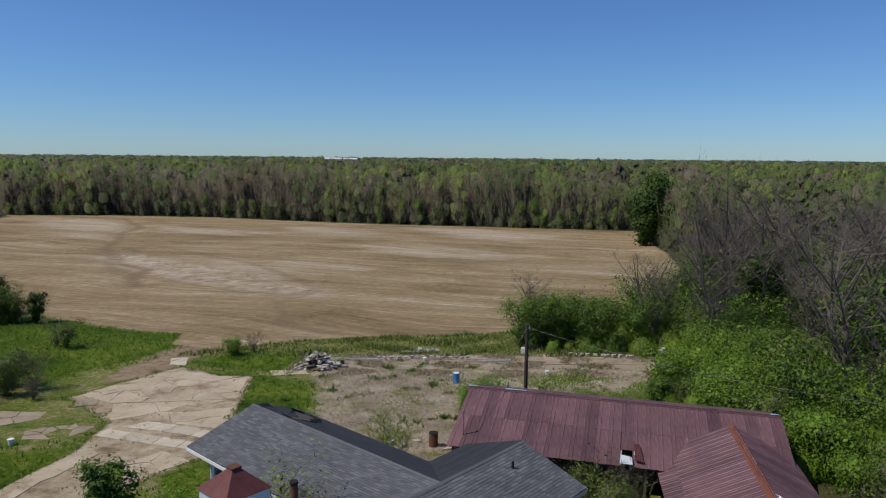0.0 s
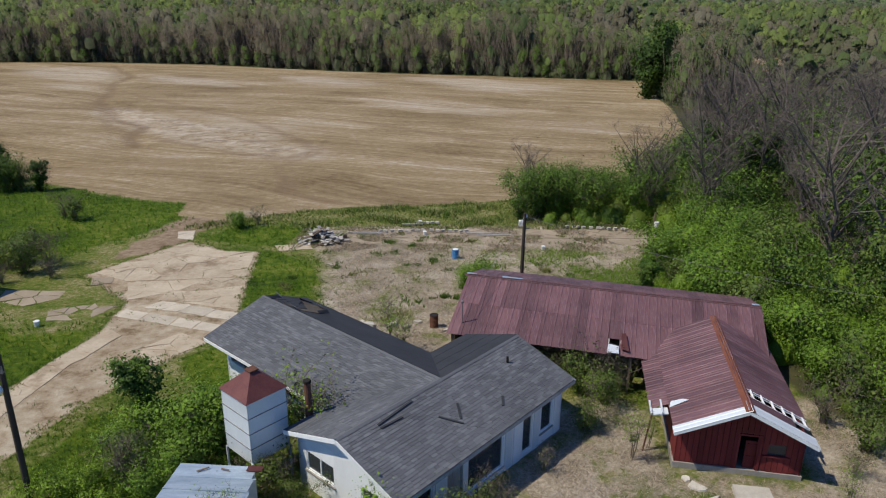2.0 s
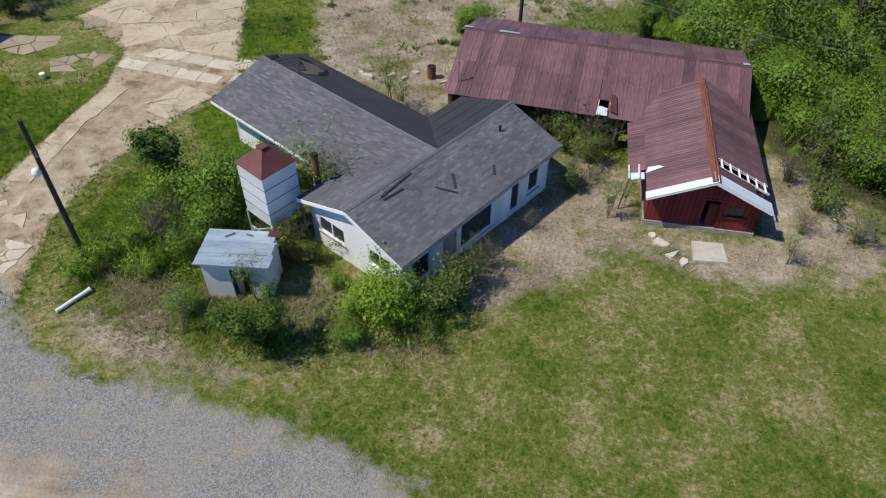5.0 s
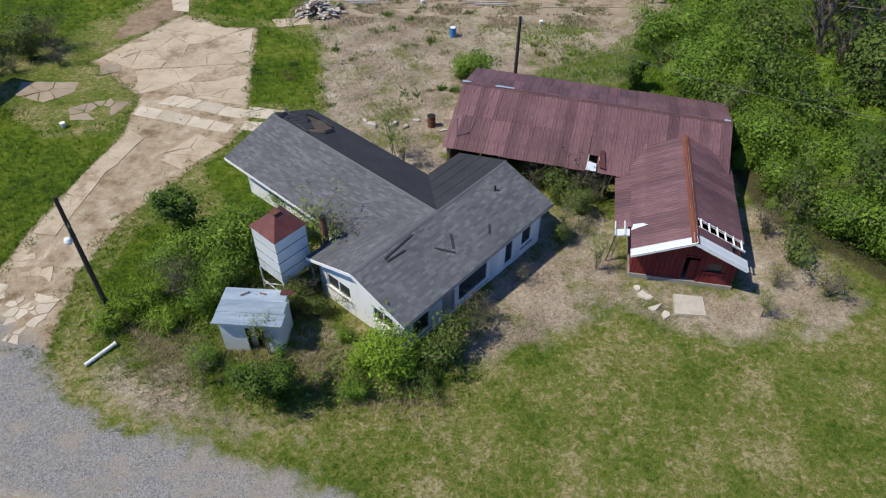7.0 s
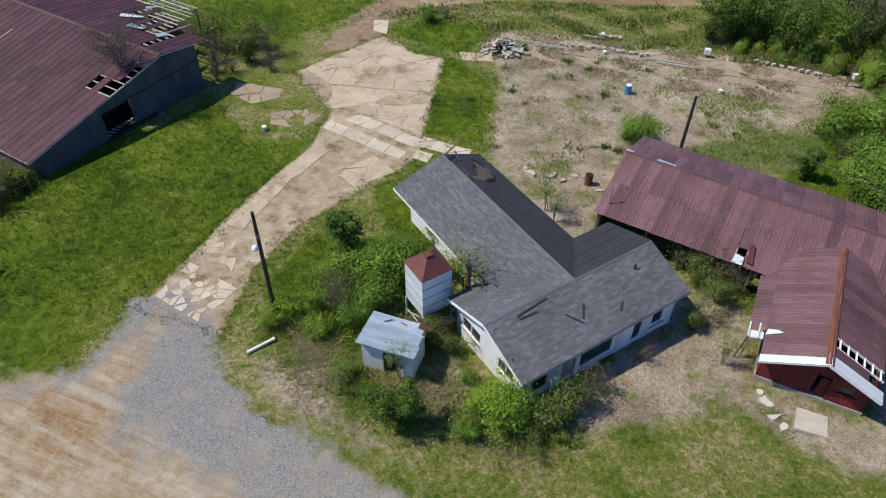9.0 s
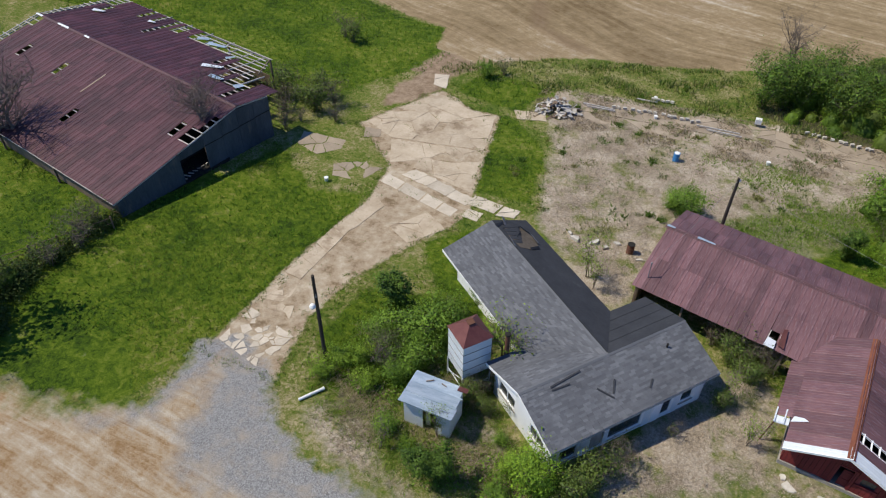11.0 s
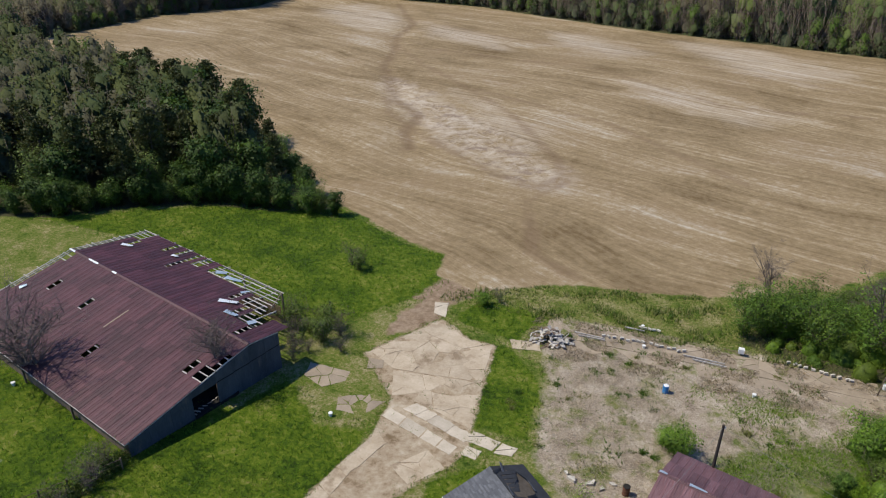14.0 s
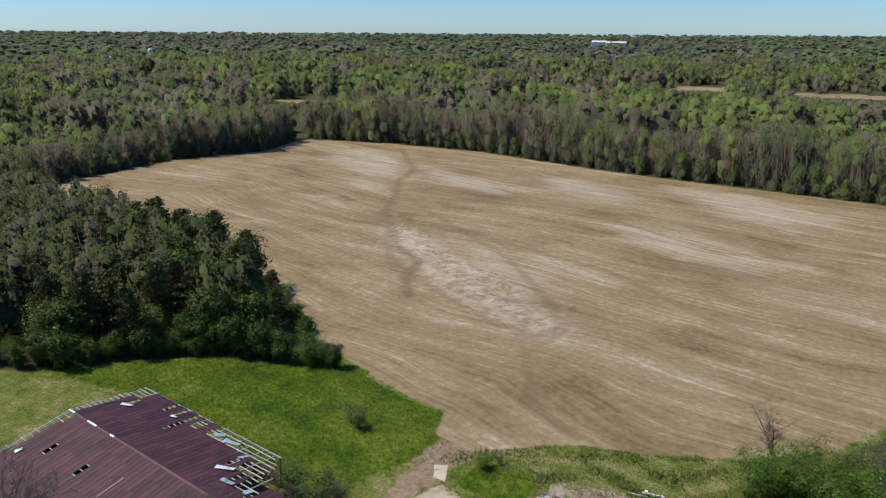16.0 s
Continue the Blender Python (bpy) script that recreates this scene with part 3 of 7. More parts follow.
def shingle_slope(a, b, c, d, course=0.155, tab=0.36, seed=1):
    """Overlapping shingle courses over the slope a-b (eave) to d-c (ridge); each tab is a slab of its own."""
    r = random.Random(seed)
    a, b, c, d = (Vector(p) for p in (a, b, c, d))
    n = (b - a).cross(d - a).normalized()
    rows = max(1, int(((d - a).length + (c - b).length) / 2 / course))
    bd = Build()
    for i in range(rows):
        t0, t1 = i / rows, min(1.0, (i + 1.25) / rows)
        l0, r0, l1, r1 = a.lerp(d, t0), b.lerp(c, t0), a.lerp(d, t1), b.lerp(c, t1)
        x, width = -r.random() * tab, max((r0 - l0).length, 0.01)
        while x < width:
            w = tab * r.uniform(0.6, 1.5)
            p, q = max(x, 0) / width, min(x + w - 0.008, width) / width
            x += w
            if q <= p:
                continue
            lift = n * (0.016 + 0.012 * r.random())
            vs = [l0.lerp(r0, p) + lift, l0.lerp(r0, q) + lift, l1.lerp(r1, q) + n * 0.004, l1.lerp(r1, p) + n * 0.004, l0.lerp(r0, p) - n * 0.01, l0.lerp(r0, q) - n * 0.01]
            bd.add(vs, [(0, 1, 2, 3), (4, 5, 1, 0), (4, 0, 3), (5, 2, 1)])
    return bd


# ---- farmhouse ----
HOUSE = Matrix.Rotation(radians(48.3), 4, "Z")
house = thing("farmhouse", HOUSE @ Matrix.Translation((21, 19, 0)), "abandoned white farmhouse with weathered grey shingle roof", "house")
BX0, BX1, BY0, BY1, RY = -6.4, 5.85, -3.98, 3.12, -0.42
AX0, AX1, AY1, RX = -4.1, 3.0, 13.45, -0.12
EZ, RZ = 3.3, 4.5
OV = 0.42
AXW = -3.08


def wall_y(x0, x1, y, z0, z1, holes, th=0.16):
    """A wall along x with openings (x0, x1, z0, z1)."""
    bd = Build()
    xs = sorted({x0, x1, *[h[0] for h in holes], *[h[1] for h in holes]})
    for a, b in zip(xs, xs[1:]):
        hs = sorted([h for h in holes if h[0] <= a and h[1] >= b], key=lambda h: h[2])
        z = z0
        for h in hs:
            if h[2] > z:
                bd.box(a, y, z, b, y + th, h[2])
            z = h[3]
        bd.box(a, y, z, b, y + th, z1)
    return bd


def turned(bd):
    """The same form with x and y swapped, for walls that run the other way."""
    bd.v = [(y, x, z) for x, y, z in bd.v]
    bd.f = [tuple(reversed(f)) for f in bd.f]
    return bd


def wall_of(bd, material, label=""):
    """Each box of a wall becomes a section of its own."""
    for i in range(0, len(bd.v), 8):
        part("wall_section", Build().add(bd.v[i:i + 8], [tuple(q - i for q in f) for f in bd.f if i <= f[0] < i + 8]), material, house, label)


Z0 = 0.2
front_holes = [(-5.4, -4.1, 1.0, 2.65), (-3.2, -2.2, 0.65, 2.6), (-1.9, 0.6, 0.9, 2.7), (2.1, 2.9, 0.7, 2.65), (3.6, 4.6, 1.1, 2.65)]
wall_of(wall_y(BX0 + OV, BX1 - OV, BY0 + OV, Z0, EZ, front_holes), "white_paint", "flaking white painted board wall")
gable_holes = [(-3.05 + 0.25, -1.35, 1.55, 2.55), (0.3, 2.15, 1.55, 2.55)]
wall_of(turned(wall_y(BY0 + OV, BY1 - OV, BX0 + OV, Z0, EZ, gable_holes)), "white_paint", "sunlit white painted gable wall")
wall_of(turned(wall_y(BY0 + OV, BY1 - OV, BX1 - OV - 0.16, Z0, EZ, [])), "white_paint")
wall_of(wall_y(BX0 + OV, AXW, BY1 - OV - 0.16, Z0, EZ, []), "white_paint")
wall_of(wall_y(AX1 - OV, BX1 - OV, BY1 - OV - 0.16, Z0, EZ, []), "white_paint")
wall_of(turned(wall_y(BY1 - OV, AY1 - OV, AXW, -0.4, EZ, [(6.2, 7.6, 1.6, 2.6), (10.9, 12.6, 1.7, 2.75)])), "white_paint", "white painted side wall with missing panels")
wall_of(turned(wall_y(BY1 - OV, AY1 - OV, AX1 - OV - 0.16, -0.4, EZ, [(5, 6, 1, 2)])), "white_paint")
wall_of(wall_y(AXW, AX1 - OV, AY1 - OV - 0.16, -0.4, EZ, [(-0.5, 0.5, 0, 2)]), "white_paint")
for x, th in ((BX0 + OV, 0.16), (BX1 - OV - 0.16, 0.16)):
    lo = EZ - 0.02
    part("gable", Build().add([(x + t, y, z) for t in (0, th) for y, z in ((BY0 + OV, lo), (BY1 - OV, lo), (RY, RZ - 0.12))], [(0, 2, 1), (3, 4, 5), (0, 1, 4, 3), (1, 2, 5, 4), (2, 0, 3, 5)]), "white_paint", house)
part("gable", Build().add([(x, y, z) for y in (AY1 - OV - 0.16, AY1 - OV) for x, z in ((AXW, EZ - 0.02), (AX1 - OV, EZ - 0.02), (RX, RZ - 0.12))], [(0, 1, 2), (3, 5, 4), (0, 3, 4, 1), (1, 4, 5, 2), (2, 5, 3, 0)]), "white_paint", house)
# roof decks with shingle courses
part("roof", Build().plate([(BX0, BY0, EZ), (BX1, BY0, EZ), (BX1, RY, RZ), (BX0, RY, RZ)], 0.1), "roof_paper", house)
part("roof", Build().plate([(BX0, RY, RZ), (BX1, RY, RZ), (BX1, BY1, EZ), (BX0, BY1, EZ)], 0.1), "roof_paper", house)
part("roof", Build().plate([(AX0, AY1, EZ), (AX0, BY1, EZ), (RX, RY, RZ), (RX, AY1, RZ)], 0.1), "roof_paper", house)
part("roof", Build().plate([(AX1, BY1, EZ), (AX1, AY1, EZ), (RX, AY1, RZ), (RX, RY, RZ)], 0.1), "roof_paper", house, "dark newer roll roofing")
roof_label = "weathered grey asphalt shingles"
for quad, s in (([(BX0, BY0, EZ), (BX1, BY0, EZ), (BX1, RY, RZ), (BX0, RY, RZ)], 1), ([(AX0, BY1, EZ), (BX0, BY1, EZ), (BX0, RY, RZ), (RX, RY, RZ)], 2), ([(AX0, AY1, EZ), (AX0, BY1, EZ), (RX, RY, RZ), (RX, AY1, RZ)], 3)):
    sh = part("shingles", shingle_slope(*quad, seed=s), "shingle", house, roof_label)
    sh["kind"] = "stuff"
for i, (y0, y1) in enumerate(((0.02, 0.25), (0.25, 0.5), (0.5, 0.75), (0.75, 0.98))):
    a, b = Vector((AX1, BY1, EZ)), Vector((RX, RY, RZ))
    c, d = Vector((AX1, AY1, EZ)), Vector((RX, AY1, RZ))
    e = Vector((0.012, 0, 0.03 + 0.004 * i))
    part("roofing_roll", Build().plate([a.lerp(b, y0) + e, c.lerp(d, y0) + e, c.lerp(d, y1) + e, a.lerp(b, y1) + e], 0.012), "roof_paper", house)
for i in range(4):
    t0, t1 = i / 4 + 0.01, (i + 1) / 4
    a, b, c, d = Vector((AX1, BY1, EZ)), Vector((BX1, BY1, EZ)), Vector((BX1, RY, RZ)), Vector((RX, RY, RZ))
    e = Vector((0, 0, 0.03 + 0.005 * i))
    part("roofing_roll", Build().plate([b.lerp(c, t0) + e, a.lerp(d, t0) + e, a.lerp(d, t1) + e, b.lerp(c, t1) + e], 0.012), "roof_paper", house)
part("ridge_cap", Build().plate([(BX0, RY - 0.13, RZ - 0.01), (BX1, RY - 0.13, RZ - 0.01), (BX1, RY, RZ + 0.045), (BX0, RY, RZ + 0.045)], 0.02).plate([(BX0, RY, RZ + 0.045), (BX1, RY, RZ + 0.045), (BX1, RY + 0.13, RZ - 0.01), (BX0, RY + 0.13, RZ - 0.01)], 0.02), "shingle", house)
part("ridge_cap", Build().plate([(RX - 0.13, AY1, RZ - 0.01), (RX - 0.13, RY, RZ - 0.01), (RX, RY, RZ + 0.045), (RX, AY1, RZ + 0.045)], 0.02), "shingle", house)
for pts in (((BX0, BY0, EZ), (BX0, RY, RZ)), ((BX0, RY, RZ), (BX0, BY1, EZ)), ((BX1, BY0, EZ), (BX1, RY, RZ)), ((AX0, AY1, EZ), (RX, AY1, RZ))):
    part("bargeboard", Build().bar(Vector(pts[0]) - Vector((0.012, 0, 0.12)), Vector(pts[1]) - Vector((0.012, 0, 0.12)), 0.03, 0.2), "white_paint", house)
part("fascia", Build().bar((BX0, BY0 - 0.01, EZ - 0.12), (BX1, BY0 - 0.01, EZ - 0.12), 0.03, 0.18), "grey_wood", house)
part("fascia", Build().bar((AX0 - 0.01, BY1, EZ - 0.12), (AX0 - 0.01, AY1, EZ - 0.12), 0.03, 0.18), "white_paint", house)
# near-black boxes painted as the shade inside, behind the openings
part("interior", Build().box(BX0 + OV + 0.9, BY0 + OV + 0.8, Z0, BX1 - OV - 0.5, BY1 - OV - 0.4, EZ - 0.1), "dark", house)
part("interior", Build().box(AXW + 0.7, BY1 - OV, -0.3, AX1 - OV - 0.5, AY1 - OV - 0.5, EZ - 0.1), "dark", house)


def window(parent, x0, x1, z0, z1, y, swap, bars=1, sill=True, sunk=0.08):
    w = part("window", (turned if swap else (lambda q: q))(Build().box(x0, y + sunk, z0, x1, y + sunk + 0.02, z1)), "glass", parent, "dusty dark window pane")
    fr = Build()
    for a, b, c, d in ((x0, x1, z0, z0 + 0.07), (x0, x1, z1 - 0.07, z1), (x0, x0 + 0.07, z0, z1), (x1 - 0.07, x1, z0, z1)):
        fr.box(a, y + sunk - 0.06, c, b, y + sunk + 0.04, d)
    for i in range(bars):
        xm = x0 + (x1 - x0) * (i + 1) / (bars + 1)
        fr.box(xm - 0.03, y + sunk - 0.05, z0, xm + 0.03, y + sunk + 0.04, z1)
    part("frame", (turned if swap else (lambda q: q))(fr), "white_paint", w)
    if sill:
        part("sill", (turned if swap else (lambda q: q))(Build().box(x0 - 0.08, y - 0.07, z0 - 0.09, x1 + 0.08, y + 0.02, z0 - 0.02)), "grey_wood", w)


for h in gable_holes:
    window(house, h[0], h[1], h[2], h[3], BX0 + OV, True)
for i, h in enumerate(front_holes):
    if i != 1:
        window(house, h[0], h[1], h[2], h[3], BY0 + OV, False, 0, i % 2 == 0)
for i, (x, wd) in enumerate(((-3.95, 0.6), (0.75, 0.5), (1.4, 0.6), (3.0, 0.5), (4.75, 0.55))):
    part("panel", Build().box(x, BY0 + OV - 0.03, 0.45, x + wd, BY0 + OV - 0.003, 3.0), "white_metal" if i % 2 else "white_paint", house, "pale blue-white wall panel")
part("door", Build().box(-3.1, BY0 + OV + 0.08, 0.65, -2.3, BY0 + OV + 0.13, 2.55), "grey_wood", house, "grey weathered open doorway door")
part("foundation", Build().box(BX0 + OV - 0.05, BY0 + OV - 0.05, -0.3, BX1 - OV + 0.05, BY1 - OV + 0.05, Z0 + 0.25), "block", house)
part("foundation", Build().box(AXW - 0.05, BY1 - OV, -0.9, AX1 - OV + 0.05, AY1 - OV + 0.05, Z0 - 0.1), "block", house)
part("vent_pipe", Build().tube([(BX1 - 2.2, RY - 1.0, 4.05), (BX1 - 2.2, RY - 1.0, 4.5)], [0.06, 0.06]), "dark", house)
# loose boards that lie on the roof
for x, y, l, a in ((-1.6, -2.35, 1.1, -0.9), (-0.9, -2.2, 0.9, 0.9), (1.35, -2.9, 0.6, 0.7), (-3.4, -0.75, 2.2, 0.08), (-3.9, -1.05, 1.2, -0.05)):
    zz = EZ + (y - BY0) / (RY - BY0) * (RZ - EZ) + 0.05
    s = (RZ - EZ) / (RY - BY0)
    c = Vector((math.cos(a), math.sin(a), math.sin(a) * s)) * l / 2
    bd = Build().bar(Vector((x, y, zz)) - c, Vector((x, y, zz)) + c, 0.11, 0.03)
    solo("board", bd, "roof_paper", house.matrix_world.copy(), "loose dark board lying on the shingle roof", "board", "boards on the roof")
torn = Build()
for i in range(5):
    y = AY1 - 0.7 - 0.45 * i
    torn.plate([(RX + 0.3, y, RZ - 0.06), (RX + 0.3, y - 0.35, RZ - 0.06), (RX + 1.7 - 0.2 * i, y - 0.4, RZ - 0.5 + 0.06 * i), (RX + 1.8 - 0.2 * i, y, RZ - 0.48 + 0.06 * i)], -0.02)
part("torn_roofing", torn, "roof_paper", house, "torn curled roofing near the back gable")


def on_wing(x, y, up):
    return (x, y, RZ - (x - RX) * (RZ - EZ) / (AX1 - RX) + up)


bare = [(0.3, 10.1), (1.2, 9.8), (1.9, 10.2), (2.1, 11.3), (1.8, 12.4), (1.0, 12.9), (0.4, 12.6), (0.15, 11.4)]
part("bare_sheathing", Build().plate([on_wing(x, y, 0.075) for x, y in bare], 0.012), "bark", house, "dark bare roof boards where roofing is torn off")
for i, (x, y, a, l) in enumerate(((0.2, 12.7, 0.3, 0.9), (0.9, 13.1, 1.2, 1.1), (2.0, 12.2, 2.0, 0.8), (2.2, 10.9, 1.5, 1.0), (1.4, 9.8, 0.1, 0.8), (0.1, 10.6, 1.4, 0.9), (1.1, 11.4, 0.7, 0.7))):
    c, q = math.cos(a) * l / 2, math.sin(a) * l / 2
    part("torn_strip", Build().plate([on_wing(x - c, y - q, 0.09), on_wing(x + c, y + q, 0.1), on_wing(x + c - q * 0.4, y + q + c * 0.4, 0.26), on_wing(x - c - q * 0.4, y - q + c * 0.4, 0.2)], 0.015), "shingle" if i % 2 else "roof_paper", house, "curled strip of torn roofing")

# stove pipe beside the house
cp = thing("stove_pipe", pose(-5.9, 26.8, 0.5), "tall dark rusty stove pipe beside the house", "stove pipe")
part("pipe", Build().tube([(0, 0, -0.2), (0.02, 0, 2.4), (0, 0.02, 4.5)], [0.16, 0.16, 0.15], 12), "rust", cp)
part("cap", Build().lathe([(0.17, 4.45), (0.19, 4.5), (0.17, 4.58)], 12), "dark", cp)

# ---- feed bin on legs ----
binm = Matrix.Translation((-8.1, 26.15, 0.5)) @ Matrix.Rotation(radians(48.3), 4, "Z")
fbin = thing("feed_bin", binm, "square white metal feed bin with rusty hipped roof on steel legs", "feed bin")
hw = 0.98
for i in range(4):
    z = 1.62 + i * 0.745
    for s in (0, 1, 2, 3):
        m = Matrix.Rotation(s * math.pi / 2, 4, "Z")
        q = Build().box(-hw, -hw, z + 0.012, hw, -hw + 0.03, z + 0.725)
        part("wall_panel", Build().add([m @ Vector(p) for p in q.v], q.f), "white_metal", fbin)
        e = Build().box(-hw - 0.02, -hw - 0.025, z + 0.725, hw + 0.02, -hw + 0.02, z + 0.757)
        part("seam", Build().add([m @ Vector(p) for p in e.v], e.f), "wire", fbin)
ro = hw + 0.07
tip = 5.42
part("roof", Build().add([(-ro, -ro, 4.6), (ro, -ro, 4.6), (ro, ro, 4.6), (-ro, ro, 4.6), (-0.17, -0.17, tip), (0.17, -0.17, tip), (0.17, 0.17, tip), (-0.17, 0.17, tip)],
                         [(3, 2, 1, 0), (4, 5, 6, 7), (0, 1, 5, 4), (1, 2, 6, 5), (2, 3, 7, 6), (3, 0, 4, 7)]), "red_tin", fbin, "rusty red hipped tin roof")
part("lid", Build().box(-0.22, -0.22, tip + 0.01, 0.22, 0.22, tip + 0.08), "rust", fbin)
part("hopper", Build().add([(-hw, -hw, 1.62), (hw, -hw, 1.62), (hw, hw, 1.62), (-hw, hw, 1.62), (-0.2, -0.2, 0.9), (0.2, -0.2, 0.9), (0.2, 0.2, 0.9), (-0.2, 0.2, 0.9)],
                           [(0, 1, 2, 3), (7, 6, 5, 4), (4, 5, 1, 0), (5, 6, 2, 1), (6, 7, 3, 2), (7, 4, 0, 3)]), "white_metal", fbin)
for sx in (-1, 1):
    for sy in (-1, 1):
        part("leg", Build().bar((sx * hw, sy * hw, 1.65), (sx * hw, sy * hw, -0.2), 0.08), "white_metal", fbin)
for a, b in (((-hw, -hw), (hw, -hw)), ((-hw, -hw), (-hw, hw))):
    part("brace", Build().bar((*a, 1.55), (*b, 0.3), 0.05), "white_metal", fbin)
    part("brace", Build().bar((*a, 0.6), (*b, 0.6), 0.05), "white_metal", fbin)

# ---- tin hut ----
hut = thing("hut", pose(-9.05, 22.4, 0.55, 0, 0, -3.8), "small white hut with silver sheet-metal roof", "hut")
for x0, y0, x1, y1 in ((-1.5, 0.92, 1.5, 1.0), (-1.5, -0.85, -1.42, 0.92), (1.42, -0.85, 1.5, 0.92), (-1.5, -0.93, -0.25, -0.85), (0.62, -0.93, 1.5, -0.85)):
    part("wall", Build().box(x0, y0, -0.3, x1, y1, 2.2), "white_metal", hut)
part("lintel", Build().box(-0.25, -0.93, 1.95, 0.62, -0.85, 2.2), "white_metal", hut)
part("door", Build().box(-0.2, -0.6, 0.0, 0.1, -0.55, 1.9), "grey_wood", hut, "grey weathered half-open door")
part("back_panel", Build().box(0.12, 0.1, 0.0, 0.9, 0.16, 1.5), "red_wood", hut, "red board inside the doorway")
# Hut floor coloured near-black, as the shade seen through its doorway.
part("floor", Build().box(-1.42, -0.85, -0.1, 1.42, 0.92, 0.02), "dark", hut)
for i in range(3):
    y0, y1 = -1.2 + i * 0.83, -1.2 + (i + 1) * 0.83 + 0.05
    z0, z1 = 2.47 - i * 0.06, 2.47 - (i + 1) * 0.06
    part("roof_sheet", Build().plate([(-1.72, y0, z0 + i * 0.02), (1.72 - 0.1 * i, y0, z0 + i * 0.02), (1.72 - 0.1 * i, y1, z1 + i * 0.02), (-1.72, y1, z1 + i * 0.02)], 0.02).box(-1.72, y0, z0 + 0.01, 1.72, y0 + 0.05, z0 + 0.05), "silver", hut)
part("patch", Build().plate([(1.15, 0.95, 2.42), (1.78, 0.95, 2.42), (1.78, 1.3, 2.4), (1.15, 1.3, 2.4)], 0.02), "red_tin", hut, "rusty patch on the roof")
for x, y, l, a in ((-0.6, 0.9, 0.5, 0.6), (0.3, 0.95, 0.35, -0.2)):
    c = Vector((math.cos(a), math.sin(a), 0)) * l / 2
    solo("stick", Build().bar(Vector((x, y, 2.43)) - c, Vector((x, y, 2.43)) + c, 0.06, 0.04), "brown_wood", hut.matrix_world.copy(), "dark stick lying on the hut roof", "stick", "sticks on the hut roof")

# ---- red outbuilding ----
RA = math.degrees(math.atan2(0.187, 0.982))
red = thing("red_barn", pose(13.47, 25.84, 0, 0, 0, -RA), "small red board barn with rusted red metal roof", "barn")
RL, RW, RE, RR = 9.7, 3.05, 2.77, 4.25
rs = math.hypot(RW, RR - RE)
lay_sheets(red, (-RW, 0.52, RE), (0, -1, 0), (RW, 0, RR - RE), 0.52, rs, 0.8, 1, "white_metal", name="white_sheet")
lay_sheets(red, (-RW, RL, RE), (0, -1, 0), (RW, 0, RR - RE), RL - 0.52, rs, 0.8, 1, "shed_roof")
lay_sheets(red, (RW, 2.1, RE), (0, 1, 0), (-RW, 0, RR - RE), RL - 2.1, rs, 0.8, 1, "shed_roof")
lay_sheets(red, (RW, 0, RE), (0, 1, 0), (-RW, 0, RR - RE), 0.75, rs, 0.75, 1, "white_metal", name="white_sheet")
lay_sheets(red, (RW * 0.72, 0.78, RE + 0.28 * (RR - RE)), (0, 1, 0), (-RW, 0, RR - RE), 0.75, rs * 0.7, 0.75, 1, "shed_roof")
part("ridge_cap", Build().plate([(-0.2, 0, RR - 0.06), (0, 0, RR + 0.05), (0, RL, RR + 0.05), (-0.2, RL, RR - 0.06)], -0.02).plate([(0, 0, RR + 0.05), (0.2, 0, RR - 0.06), (0.2, RL, RR - 0.06), (0, RL, RR + 0.05)], -0.02), "rust_cap", red, "rusted ridge cap")
for i in range(6):
    t = 0.06 + 0.16 * i
    x, z = RW * (1 - t), RE + t * (RR - RE)
    part("batten", Build().bar((x, 1.45, z - 0.02), (x, 2.25, z - 0.02), 0.09, 0.05), "white_paint", red, "exposed pale roof batten")
for y in (1.5, 2.15):
    part("rafter", Build().bar((RW, y, RE - 0.05), (0.1, y, RR - 0.1), 0.06, 0.1), "white_paint", red)
# lower roof that steps out at the rear
lay_sheets(red, (-RW - 0.85, 7.6, RE - 0.38), (0, -1, 0), (0.9, 0, 0.38), 5.2, 0.97, 0.8, 1, "shed_roof", name="low_roof_sheet")
part("awning", Build().plate([(-RW - 0.75, 1.8, 2.42), (-RW - 0.02, 1.8, 2.58), (-RW - 0.02, 2.35, 2.58), (-RW - 0.75, 2.35, 2.42)], 0.05).bar((-RW - 0.8, 1.75, 2.5), (-RW - 0.8, 2.9, 2.5), 0.08).bar((-RW - 0.3, 1.75, 2.6), (-RW - 0.3, 2.9, 2.62), 0.08).plate([(-RW + 0.0, 1.95, 2.84), (-RW + 0.85, 2.12, 3.26), (-RW + 0.6, 2.32, 3.15), (-RW + 0.1, 2.38, 2.92)], 0.02), "white_metal", red, "broken white awning panels")
part("prop", Build().bar((-RW - 0.75, 1.9, 2.4), (-RW - 1.0, 1.8, 0.3), 0.07), "rust", red)
yw, xw = 0.75, RW - 0.3
zb = 0.75
n = 22
for i in range(n):
    x0 = -xw + 2 * xw * i / n
    x1 = x0 + 2 * xw / n - 0.022
    xm = (x0 + x1) / 2
    zt = RR - 0.1 - abs(xm) / RW * (RR - RE)
    dz = 0.05 * math.sin(i * 7.3)
    if -0.05 < xm < 0.85:
        spans = [(2.55, zt)]
    elif 1.15 < xm < 2.05:
        spans = [(zb + dz, 1.62), (2.2, zt)]
    else:
        spans = [(zb + dz, zt)]
    for a, b in spans:
        part("plank", Build().box(x0, yw, a, x1, yw + 0.03 + 0.008 * (i % 3), b), "red_wood", red)
